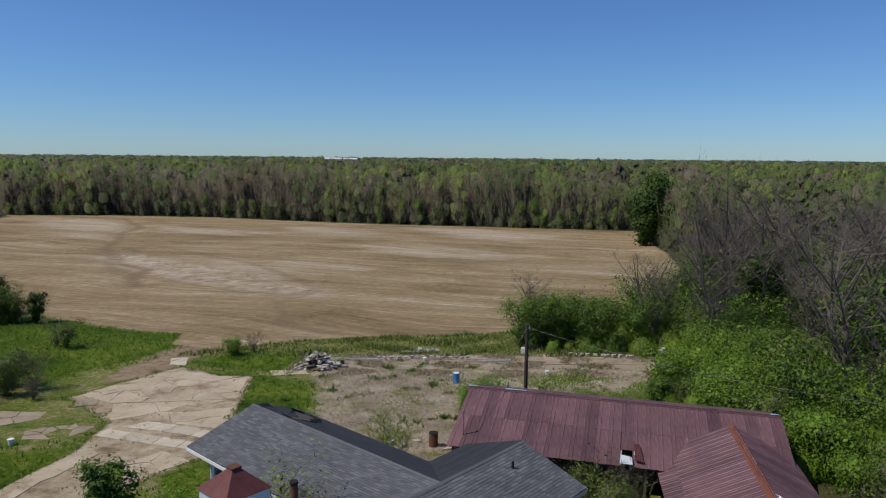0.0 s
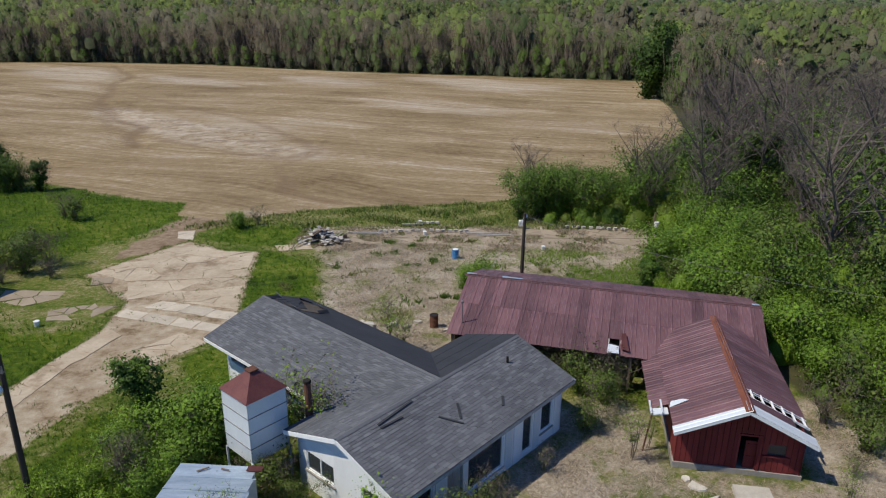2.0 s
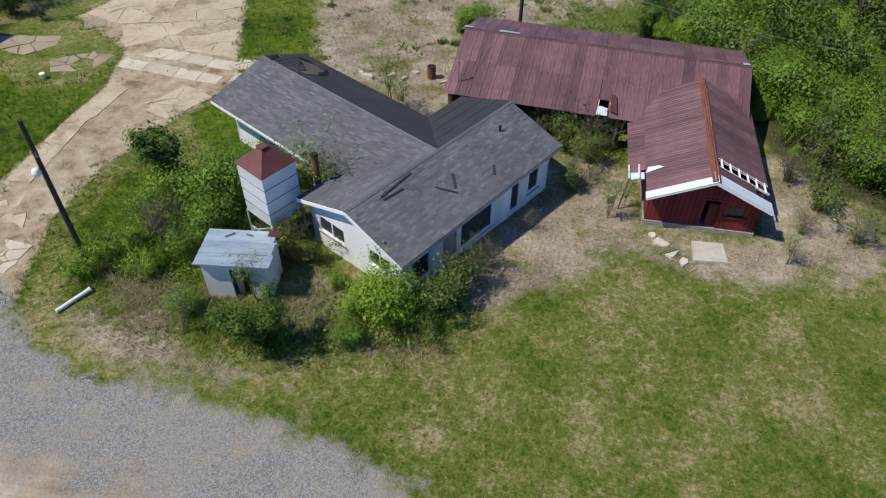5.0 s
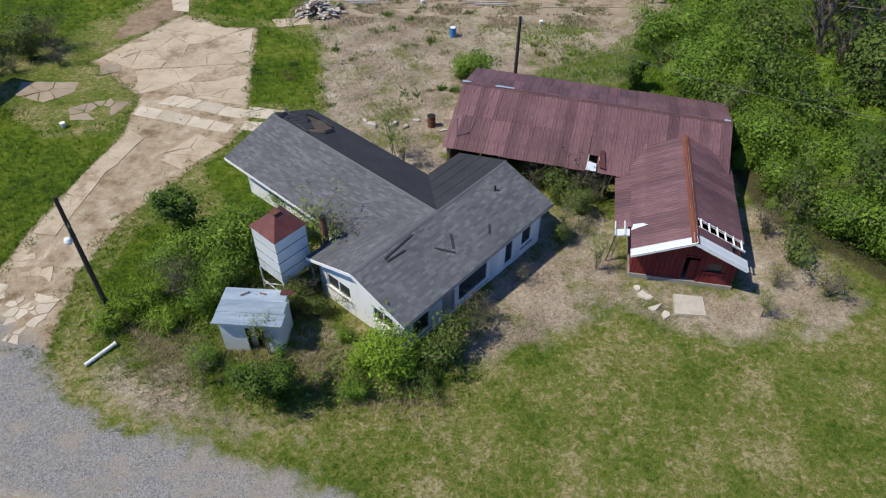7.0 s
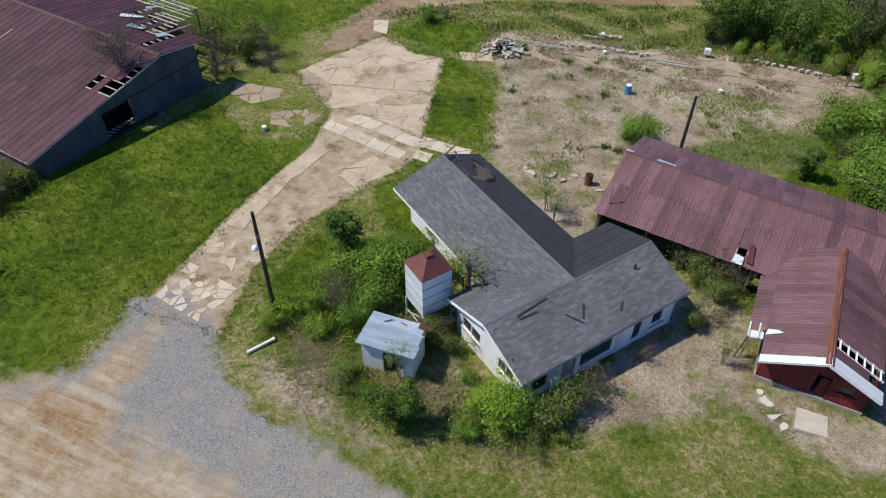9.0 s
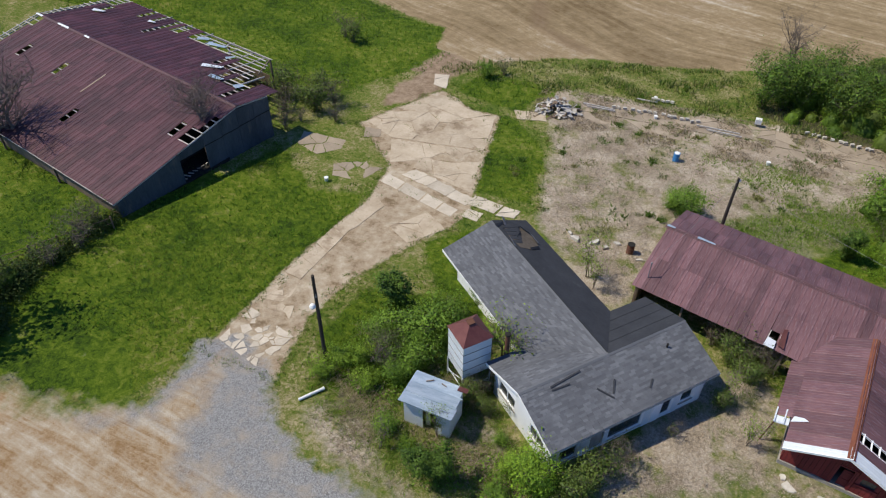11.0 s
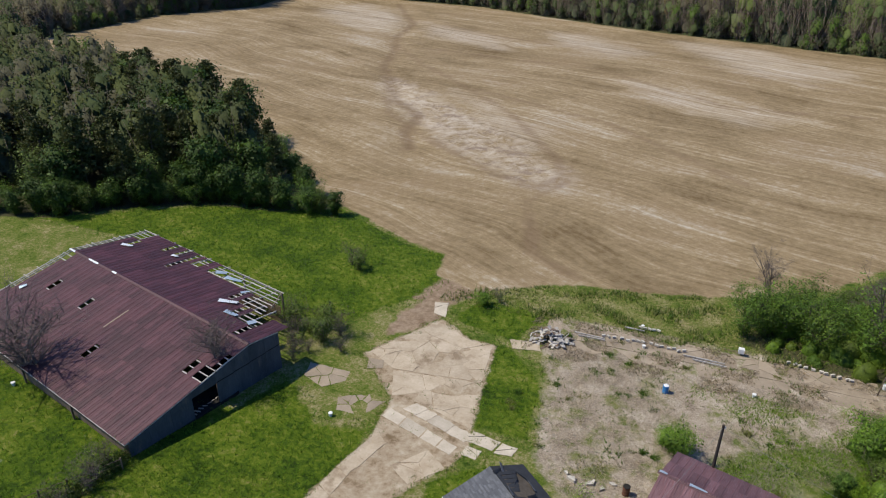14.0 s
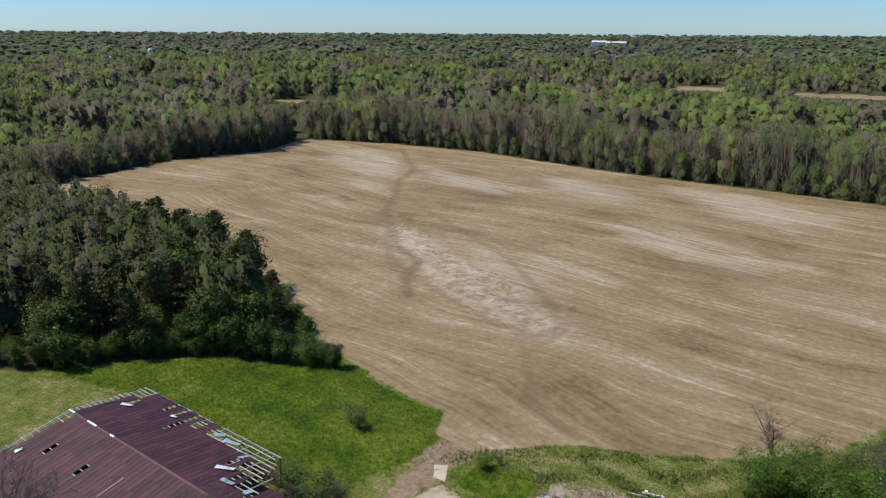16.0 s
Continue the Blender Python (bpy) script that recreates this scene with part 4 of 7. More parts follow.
# Backing, ceiling and floor are near-black: the barn's inner shade as colour.
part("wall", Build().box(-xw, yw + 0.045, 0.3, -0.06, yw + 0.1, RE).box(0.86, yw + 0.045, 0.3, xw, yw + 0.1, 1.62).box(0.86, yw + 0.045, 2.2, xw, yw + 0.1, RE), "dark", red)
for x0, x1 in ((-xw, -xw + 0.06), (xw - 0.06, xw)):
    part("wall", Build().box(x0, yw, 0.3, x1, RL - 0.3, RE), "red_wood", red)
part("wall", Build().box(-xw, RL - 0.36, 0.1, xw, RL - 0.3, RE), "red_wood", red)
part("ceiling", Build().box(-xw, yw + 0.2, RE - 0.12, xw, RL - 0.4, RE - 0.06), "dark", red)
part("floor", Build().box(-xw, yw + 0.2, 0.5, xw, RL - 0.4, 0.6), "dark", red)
d = part("door", Build().box(0.28, yw + 0.12, zb, 0.82, yw + 0.17, 2.2).box(0.34, yw + 0.1, 0.95, 0.76, yw + 0.12, 1.4).box(0.34, yw + 0.1, 1.55, 0.76, yw + 0.12, 2.05), "red_wood", red, "red panelled door half open")
fr = Build().box(-0.12, yw - 0.03, zb, -0.02, yw + 0.08, 2.62).box(0.84, yw - 0.03, zb, 0.94, yw + 0.08, 2.62).box(-0.12, yw - 0.03, 2.52, 0.94, yw + 0.08, 2.62)
part("frame", fr, "red_wood", d)
w = part("window", Build().box(1.1, yw + 0.05, 1.62, 2.1, yw + 0.07, 2.2), "window_dark", red)
part("sill", Build().box(1.02, yw - 0.08, 1.56, 2.18, yw + 0.04, 1.63), "red_wood", w)
part("foundation", Build().box(-xw - 0.08, yw - 0.06, -0.2, xw + 0.08, RL - 0.2, zb - 0.02), "block", red, "rough concrete block footing")
part("bargeboard", Build().bar((-RW, 0, RE - 0.1), (0, 0, RR - 0.1), 0.04, 0.14), "white_paint", red)
part("bargeboard", Build().bar((0, 0, RR - 0.1), (RW, 0, RE - 0.1), 0.04, 0.14), "white_paint", red)
part("soffit", Build().plate([(-RW + 0.05, 0.02, RE - 0.06), (0, 0.02, RR - 0.08), (0, yw, RR - 0.08), (-RW + 0.05, yw, RE - 0.06)], 0.03).plate([(0, 0.02, RR - 0.08), (RW - 0.05, 0.02, RE - 0.06), (RW - 0.05, yw, RE - 0.06), (0, yw, RR - 0.08)], 0.03), "red_wood", red)

# ---- long shed ----
shed = thing("long_shed", pose(1.42, 41.95, -0.08, 0, 0, -15.4), "long open shed with faded red metal roof", "shed")
SL, SF, SB = 18.0, 5.6, 4.2
for sgn, depth, rows in ((-1, SF, 2), (1, SB, 2)):
    ez = 2.62 if sgn < 0 else 2.9
    rz = 4.12
    v = (0, -sgn * depth, rz - ez)
    if sgn < 0:
        o, u = (0.4, -depth, ez), (1, 0, 0)
    else:
        o, u = (SL, depth, ez), (-1, 0, 0)
    lay_sheets(shed, o, u, v, SL - 0.4, math.hypot(depth, rz - ez), 0.66, rows, "shed_roof", {(14, 0)} if sgn < 0 else ())
part("roof_sheet", Build().plate([(9.58, -SF + 1.25, 2.99), (10.3, -SF + 1.25, 2.99), (10.3, -SF + 3.0, 3.43), (9.58, -SF + 3.0, 3.43)], 0.012), "shed_roof", shed)
part("ridge_cap", Build().plate([(0.2, -0.22, 4.1), (SL, -0.22, 4.1), (SL, 0, 4.18), (0.2, 0, 4.18)], 0.015).plate([(0.2, 0, 4.18), (SL, 0, 4.18), (SL, 0.22, 4.1), (0.2, 0.22, 4.1)], 0.015), "shed_roof", shed)
for x0, l in ((0.3, 0.6), (2.6, 1.3), (17.5, 0.4)):
    part("ridge_patch", Build().plate([(x0, -0.1, 4.2), (x0 + l, -0.05, 4.21), (x0 + l, 0.1, 4.2), (x0, 0.16, 4.19)], 0.015), "silver", shed, "bent pale ridge flashing")
for x in (9.6, 10.28):
    part("batten", Build().bar((x, -SF + 0.1, 2.62), (x, -SF + 1.3, 2.95), 0.06, 0.05), "grey_wood", shed)
part("loose_sheet", Build().plate([(9.55, -SF - 0.15, 2.83), (10.2, -SF - 0.1, 2.8), (10.15, -SF + 0.5, 2.95), (9.6, -SF + 0.55, 3.0)], 0.015), "white_metal", shed, "bent white loose sheet")
part("loose_sheet", Build().plate([(10.3, -SF + 0.3, 2.9), (10.75, -SF + 0.2, 2.85), (10.5, -SF + 1.6, 3.25), (10.25, -SF + 1.5, 3.25)], 0.015), "red_tin", shed)
for i in range(6):
    x = 0.7 + i * (SL - 1.1) / 5
    part("post", Build().bar((x, -SF + 0.35, 2.6), (x, -SF + 0.35, -0.5), 0.14), "brown_wood", shed)
    part("post", Build().bar((x, SB - 0.3, 2.9), (x, SB - 0.3, -1.0), 0.14), "brown_wood", shed)
part("beam", Build().bar((0.5, -SF + 0.35, 2.55), (SL - 0.2, -SF + 0.35, 2.55), 0.1, 0.2), "brown_wood", shed)
part("wall", Build().box(0.6, SB - 0.35, -1.2, SL - 0.2, SB - 0.28, 2.85), "brown_wood", shed)
part("wall", Build().box(SL - 0.3, -SF + 0.3, -1.0, SL - 0.22, SB - 0.35, 2.6), "brown_wood", shed)
part("wall", Build().box(0.55, -SF + 1.2, -1.0, 0.62, SB - 0.35, 2.7), "brown_wood", shed)
part("wall", Build().box(0.62, -1.2, -1.0, SL - 0.3, -1.1, 2.9), "brown_wood", shed, "dark inner board wall")
mast = thing("service_mast", shed.matrix_world @ pose(1.1, -SF + 1.0, 2.9), "thin grey service mast with a wire on the shed roof", "mast")
part("pipe", Build().tube([(0, 0, -0.3), (0, 0, 1.3)], [0.035, 0.03]), "wire", mast)
part("cap", Build().lathe([(0.05, 1.28), (0.08, 1.36), (0.04, 1.45)], 10), "wire", mast)

# ---- big barn ----
barn = thing("big_barn", pose(-36.47, 43.89, 0, 0, 0, 164.7), "big dilapidated barn with maroon metal roof, sheets missing", "barn")
# local x runs along the ridge away from the gable, local y towards the near eave
BL, BN, BF, BR, BEN, BEF = 31.9, 13.5, 9.8, 4.43, 1.91, 2.97
BG = -3.55
sn, sf = math.hypot(BN, BR - BEN), math.hypot(BF, BR - BEF)
nc = 44
near_open = {(6, 4), (15, 4), (25, 2), (40, 4), (42, 4), (43, 4), (43, 5), (0, 6), (0, 5), (0, 4), (0, 3), (1, 6)}
lay_sheets(barn, (BL, BN, BEN), (-1, 0, 0), (0, -BN, BR - BEN), BL, sn, 0.725, 7, "barn_roof", near_open)
far_open = {(c, 0) for c in range(nc) if c < 23 or c > 40 or c in (25, 26, 28, 31, 34)} | {(c, 1) for c in (*range(11), 12, 28, 40, 43)} | {(c, 2) for c in (3, 4, 5, 6, 8, 43)} | {(3, 3), (43, 3)}
lay_sheets(barn, (0, -BF, BEF), (1, 0, 0), (0, BF, BR - BEF), BL, sf, 0.725, 4, "barn_roof", far_open)
part("ridge_cap", Build().plate([(0, -0.25, BR - 0.01), (BL, -0.25, BR - 0.01), (BL, 0, BR + 0.08), (0, 0, BR + 0.08)], -0.015).plate([(0, 0, BR + 0.08), (BL, 0, BR + 0.08), (BL, 0.25, BR - 0.01), (0, 0.25, BR - 0.01)], -0.015), "barn_roof", barn)
wrk = random.Random(12)
for i in range(18):
    t = i / 17
    part("purlin", Build().bar((0.05, BN * t, BR - (BR - BEN) * t - 0.05), (BL + 0.5 + 0.3 * math.sin(i * 3), BN * t, BR - (BR - BEN) * t - 0.05), 0.11, 0.05), "grey_wood", barn)
for i in range(15):
    t = i / 14
    y, z = -BF * t, BR - (BR - BEF) * t - 0.05
    u0 = 0.05 if y > BG else 3.4 + wrk.uniform(-0.5, 0.5) + 0.45 * (BG - y)
    ends = [u0, *[q for q in (11 + wrk.uniform(-1, 1), 19.5 + wrk.uniform(-1, 1)) if q > u0 + 2], BL + 0.5 + 0.3 * math.sin(i * 5)]
    for a, b in zip(ends, ends[1:]):
        sag = wrk.uniform(-0.12, 0.04) if y < -6.5 and b < 22 else 0.0
        part("purlin", Build().bar((a, y, z + sag * wrk.random()), (b - 0.03, y + wrk.uniform(-0.1, 0.1) * (y < -6.5), z + sag), 0.12, 0.05), "grey_wood", barn)
for i in range(19):
    x = 0.1 + i * (BL - 0.2) / 18
    part("rafter", Build().bar((x, 0, BR - 0.14), (x, BN, BEN - 0.14), 0.07, 0.12), "grey_wood", barn)
    reach = BF + 0.5 * math.sin(i * 3) if x > 6.3 else (BF * 0.66 if x > 2.6 else -BG)
    part("rafter", Build().bar((x, 0, BR - 0.14), (x, -reach, BR - (BR - BEF) * reach / BF - 0.14), 0.07, 0.12), "grey_wood", barn)


def barn_top(y):
    return BR - (BR - BEN) * y / BN if y > 0 else BR + (BR - BEF) * y / BF


# gable wall in upright panels, the doorway between 4.1 and 6.8
ys = [BN - 0.3, 11.2, 9.0, 6.8, 4.1, 2.1, 0.2, -1.7, BG]
for i, (a, b) in enumerate(zip(ys, ys[1:])):
    z0 = 2.35 if i == 3 else -1.0
    part("wall_panel", Build().add([(x, y, z) for x in (0.0, 0.05) for y, z in ((a, z0), (b + 0.02, z0), (b + 0.02, barn_top(b) - 0.22), (a, barn_top(a) - 0.22))], [(0, 1, 2, 3), (7, 6, 5, 4), (0, 4, 5, 1), (1, 5, 6, 2), (2, 6, 7, 3), (3, 7, 4, 0)]), "blue_wall", barn, "grey-blue weathered wall panel, tone lowered for the gable's shade")
    if i > 3:
        part("wall_seam", Build().bar((-0.02, a, 2.45), (-0.02, b + 0.04, 2.38), 0.05, 0.06), "dark", barn)
part("wall", Build().box(0.05, BN - 0.35, -1.0, BL - 0.1, BN - 0.29, BEN - 0.1), "brown_wood", barn)
part("wall", Build().box(6.6, -BF + 0.3, -1.6, BL - 0.1, -BF + 0.36, 1.2), "brown_wood", barn)
part("wall", Build().box(BL - 0.2, -BF + 0.3, -1.6, BL - 0.12, BN - 0.3, BEN - 0.2), "brown_wood", barn)
part("wall", Build().box(0.06, BG, -1.4, 6.4, BG + 0.08, 2.9), "blue_wall", barn)
# Added near-black wall and floor plate that give the doorway its inner shade.
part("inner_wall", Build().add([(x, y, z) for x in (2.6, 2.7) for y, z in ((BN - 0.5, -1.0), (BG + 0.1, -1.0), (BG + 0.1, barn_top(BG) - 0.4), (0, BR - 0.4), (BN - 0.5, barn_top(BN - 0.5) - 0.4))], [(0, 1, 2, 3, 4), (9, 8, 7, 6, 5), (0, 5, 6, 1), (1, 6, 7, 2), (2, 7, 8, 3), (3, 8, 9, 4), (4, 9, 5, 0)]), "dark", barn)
part("floor", Build().box(-0.1, 2.0, -1.0, 2.6, 8.6, 0.08), "dark", barn, "added floor plate, near-black for the shade inside the barn")
for i in range(8):
    part("debris", Build().bar((0.2 + 0.1 * i, 6.9 - i * 0.45, 0.1), (0.9 - 0.05 * i, 7.3 - i * 0.45, 0.28), 0.12, 0.05), "grey_wood", barn)
part("end_rafter", Build().bar((BL + 0.3, 0, BR - 0.1), (BL + 0.3, BN, BEN - 0.1), 0.08, 0.1), "grey_wood", barn)
part("end_rafter", Build().bar((BL + 0.3, 0, BR - 0.1), (BL + 0.3, -BF, BEF - 0.1), 0.08, 0.1), "grey_wood", barn)
for x, y in ((6.5, -BF), (0.1, 6.9), (0.1, 4.0), (13, -BF), (20, -BF), (28, -BF), (8.6, BN), (17.4, BN), (26, BN)):
    part("post", Build().bar((x, y, barn_top(y) - 0.1), (x, y, -2.0), 0.16), "brown_wood", barn)
part("beam", Build().bar((6.5, -BF, BEF - 0.12), (BL, -BF, BEF - 0.12), 0.12, 0.16), "grey_wood", barn)
part("beam", Build().bar((6.5, -BF, BEF - 0.1), (4.4, -6.4, barn_top(-6.4) - 0.1), 0.1, 0.14), "brown_wood", barn)
# sheets that came loose and lie crooked on the roof: place, length, width, turn
for i, (x, y, l, w, a) in enumerate(((7.6, -4.9, 2.1, 0.6, 0.5), (5.2, -3.0, 1.7, 0.55, 0.1), (11.5, -8.6, 2.2, 0.6, 0.25), (28.3, -5.7, 1.5, 0.5, 0.4), (3.2, -3.4, 0.9, 0.7, 1.2), (14.5, -8.9, 1.3, 0.7, 0.6), (22.0, -7.6, 0.9, 0.4, 0.2), (30.2, 6.4, 0.8, 0.5, 1.2), (9.0, -7.4, 1.0, 0.4, 1.2))):
    c, q = math.cos(a), math.sin(a)
    pts = [(x + c * p - q * h, y + q * p + c * h) for p, h in ((0, 0), (l, 0), (l, w), (0, w))]
    part("loose_sheet", Build().plate([(px, py, barn_top(py) + 0.12 + 0.08 * (j % 2)) for j, (px, py) in enumerate(pts)], 0.015), "silver" if i % 3 else "white_metal", barn, "pale loose roof sheet")
for x0, l in ((22.3, 0.8), (26.0, 1.9), (30.9, 1.2)):
    part("ridge_patch", Build().plate([(x0, -0.02, BR + 0.1), (x0 + l, 0.02, BR + 0.11), (x0 + l, 0.2, BR + 0.05), (x0, 0.22, BR + 0.04)], 0.015), "white_metal", barn, "bare pale ridge flashing")
part("bare_strip", Build().plate([(15.4, 6.0, barn_top(6.0) + 0.06), (15.4, 3.1, barn_top(3.1) + 0.06), (15.25, 3.1, barn_top(3.1) + 0.06), (15.25, 6.0, barn_top(6.0) + 0.06)], -0.015), "old_concrete", barn, "pale bare strip between roof sheets")


# ---- plants ----
def kites(c, size, r, up=0.0, out=None, stray=0.6):
    """Leaf-shaped quads round the points c, loosely facing out."""
    n = len(c)
    nr = r.normal(size=(n, 3))
    nr /= np.linalg.norm(nr, axis=1)[:, None] + 1e-9
    if out is not None:
        nr = out + nr * stray
        nr /= np.linalg.norm(nr, axis=1)[:, None] + 1e-9
    u = np.cross(nr, r.normal(size=(n, 3)))
    u /= np.linalg.norm(u, axis=1)[:, None] + 1e-9
    v = np.cross(nr, u)
    s = np.asarray(size).reshape(-1, 1) * np.ones((n, 1))
    bow = nr * s * 0.15
    vs = np.stack([c + u * s, c + v * s * 0.6 - bow, c - u * s, c - v * s * 0.6 - bow], 1).reshape(-1, 3)
    return vs, np.arange(4 * n).reshape(-1, 4)


def slivers(a, b, w, r):
    """Thin three-cornered twigs from a to b."""
    n = len(a)
    d = b - a
    s = np.cross(d, r.normal(size=(n, 3)))
    s = s / (np.linalg.norm(s, axis=1)[:, None] + 1e-9) * np.asarray(w).reshape(-1, 1)
    t = np.cross(d / (np.linalg.norm(d, axis=1)[:, None] + 1e-9), s)
    vs = np.stack([a + s, a - s * 0.5 + t * 0.87, a - s * 0.5 - t * 0.87, b], 1).reshape(-1, 3)
    o = np.arange(n)[:, None] * 4
    fs = np.concatenate([o + np.array([[0, 1, 3]]), o + np.array([[1, 2, 3]]), o + np.array([[2, 0, 3]])])
    return vs, fs


def cloud(name, verts, faces, material, tint=None, normals=None):
    """Many small faces as one mesh; normals, where given, follow the clump that a leaf belongs to."""
    me = fast_mesh(bpy.data.meshes.new(name), verts, faces)
    if normals is not None:
        nn = normals / (np.linalg.norm(normals, axis=1)[:, None] + 1e-9)
        me.attributes.new("custom_normal", "FLOAT_VECTOR", "POINT").data.foreach_set("vector", np.ascontiguousarray(nn, np.float32).ravel())
    me.materials.append(M[material])
    if tint is not None:
        tint_attr(me, tint)
    return me


def grow(seed, height, radius, leaves, leaf, tints, material="leaf", base=0.15, limbs=11, stem=0.06, stems=1, twigs=120, lift=0.5, spread=0.28, sides=5, wood_mat="", thick=1.0):
    """A trunk mesh and a crown mesh: limbs, twigs and clumps of leaves with gaps between them."""
    r = np.random.default_rng(seed)
    wood = Build()
    tips = []
    for s in range(stems):
        lean = r.normal(size=2) * (0.06 if stems == 1 else 0.28) * height
        pts = [np.array([0, 0, -0.3]) + np.array([*(r.normal(size=2) * 0.05 * (stems > 1) * height), 0])]
        for t in (0.3, 0.6, 0.9):
            pts.append(np.array([lean[0] * t, lean[1] * t, height * t * 0.95]) + r.normal(size=3) * 0.02 * height)
        wood.tube(pts, [stem, stem * 0.8, stem * 0.5, stem * 0.2], sides + 1)
        tips.append((pts[-1], radius * 0.5))
        for i in range(limbs):
            t = base + (0.92 - base) * (i + r.random()) / limbs
            k0 = min(2, int(t / 0.3))
            o = pts[k0] + (pts[k0 + 1] - pts[k0]) * ((t - 0.3 * k0) / 0.3)
            a = i * 2.4 + r.random() * 1.2
            reach = radius * (0.55 + 0.5 * r.random()) * math.sin(math.pi * min(1, 0.25 + 0.75 * (1 - (t - base) / (1 - base)))) ** 0.6
            e = o + np.array([math.cos(a) * reach, math.sin(a) * reach, reach * lift * (0.6 + 0.8 * r.random())])
            mdl = (o + e) / 2 + r.normal(size=3) * 0.06 * reach
            wood.tube([o, mdl, e], [stem * 0.42, stem * 0.28, stem * 0.1], sides)
            tips.append((e, reach * 0.5))
            for j in range(3):
                b = o + (e - o) * (0.35 + 0.2 * j)
                f = b + r.normal(size=3) * np.array([0.35, 0.35, 0.2]) * reach + np.array([0, 0, 0.25 * reach])
                wood.tube([b, f], [stem * 0.18, stem * 0.06], 3)
                tips.append((f, reach * 0.4))
    tp = np.array([t[0] for t in tips])
    tr = np.array([t[1] for t in tips])
    trunk = wood
    if twigs:
        q = r.integers(0, len(tp), twigs)
        a = tp[q] + r.normal(size=(twigs, 3)) * 0.05 * radius
        b = a + r.normal(size=(twigs, 3)) * np.array([0.18, 0.18, 0.12]) * radius + np.array([0, 0, 0.18 * radius])
        tv, tf = slivers(a, b, (0.006 + 0.004 * height / 4) * thick, r)
        trunk.add(tv.tolist(), tf.tolist())
    tm = trunk.mesh("trunk", wood_mat or ("bark" if stem > 0.09 else "twig"))
    crown = None
    if leaves:
        q = r.integers(0, len(tp), leaves)
        c = tp[q] + r.normal(size=(leaves, 3)) * (spread * radius * 0.5 + 0.35 * tr[q][:, None] * spread * 2)
        c[:, 2] = np.maximum(c[:, 2], 0.05)
        mid = np.array([0, 0, height * 0.5])
        o1, o2 = c - tp[q], c - mid
        o1 /= np.linalg.norm(o1, axis=1)[:, None] + 1e-9
        o2 /= np.linalg.norm(o2, axis=1)[:, None] + 1e-9
        # in dense crowns one in five is a broad spray of leaves deep in its clump
        deep = r.random(leaves) < (0.2 if leaves > 2500 else 0.0)
        c[deep] = (tp[q] + (c - tp[q]) * 0.55)[deep]
        vs, fs = kites(c, leaf * (0.6 + 0.8 * r.random(leaves)) * np.where(deep, 2.0, 1.0), r, out=o1 * 0.5 + o2 * 0.6 + np.array([0, 0, 0.35]), stray=0.8)
        cl = np.array(tints)[r.integers(0, len(tints), len(tp))][q] * (0.85 + 0.3 * r.random((leaves, 1)))
        ln = o1 * 0.75 + o2 * 0.55 + np.array([0, 0, 0.3]) + r.normal(size=c.shape) * 0.22
        crown = cloud("crown", vs, fs, material, np.repeat(cl, 4, 0), np.repeat(ln, 4, 0))
    return tm, crown


def plant(name, meshes, m, label, category, group=""):
    ob = thing(name, m, label, category, group)
    part("trunk", meshes[0], None, ob)
    if meshes[1]:
        part("crown", meshes[1], None, ob)
    return ob


FRESH = [(1.4, 1.45, 0.95), (1.2, 1.3, 0.9), (0.9, 1.0, 0.85), (1.55, 1.55, 1.0)]
DARK = [(0.6, 0.68, 0.6), (0.9, 0.95, 0.7), (0.5, 0.58, 0.5)]
YELLOW = [(1.7, 1.65, 0.95), (1.4, 1.4, 0.8), (1.95, 1.8, 1.1)]
OLIVE = [(1.0, 0.85, 1.1), (0.85, 0.8, 1.0), (1.2, 1.05, 1.2)]

shrub_a = grow(11, 2.0, 1.25, 6800, 0.045, FRESH, stems=4, limbs=5, stem=0.04, base=0.1, twigs=160, spread=0.45)
shrub_b = grow(12, 1.5, 1.1, 5200, 0.043, YELLOW, stems=4, limbs=4, stem=0.035, base=0.1, twigs=140, spread=0.45)
shrub_c = grow(13, 2.2, 1.1, 3200, 0.042, OLIVE, stems=4, limbs=5, stem=0.04, base=0.1, twigs=260, spread=0.4)
dark_bush = grow(14, 3.0, 0.72, 9500, 0.042, DARK, stems=2, limbs=12, stem=0.06, base=0.05, twigs=80, spread=0.4)
corner_bush = grow(15, 2.4, 1.15, 10500, 0.042, [(1.7, 1.75, 0.85), (2.1, 2.0, 1.0), (1.25, 1.35, 0.75)], stems=5, limbs=7, stem=0.05, base=0.05, twigs=200, spread=0.45)
slim = grow(16, 3.3, 0.9, 520, 0.05, YELLOW, stems=3, limbs=6, stem=0.035, base=0.3, twigs=260, lift=1.1, spread=0.35)
bare_bush = grow(17, 1.8, 1.2, 160, 0.08, OLIVE, stems=6, limbs=5, stem=0.035, base=0.1, twigs=500, lift=0.9)
cedar = grow(18, 3.2, 0.78, 5200, 0.055, DARK, limbs=18, stem=0.07, base=0.05, twigs=60, lift=0.35, spread=0.35)


def set_plant(meshes, x, y, s, name, label, category, group="", turn=0.0, dz=0.0):
    m = pose(x, y, G(x, y, dz), 0, 0, turn) @ Matrix.Diagonal((s, s, s, 1))
    return plant(name, meshes, m, label, category, group)


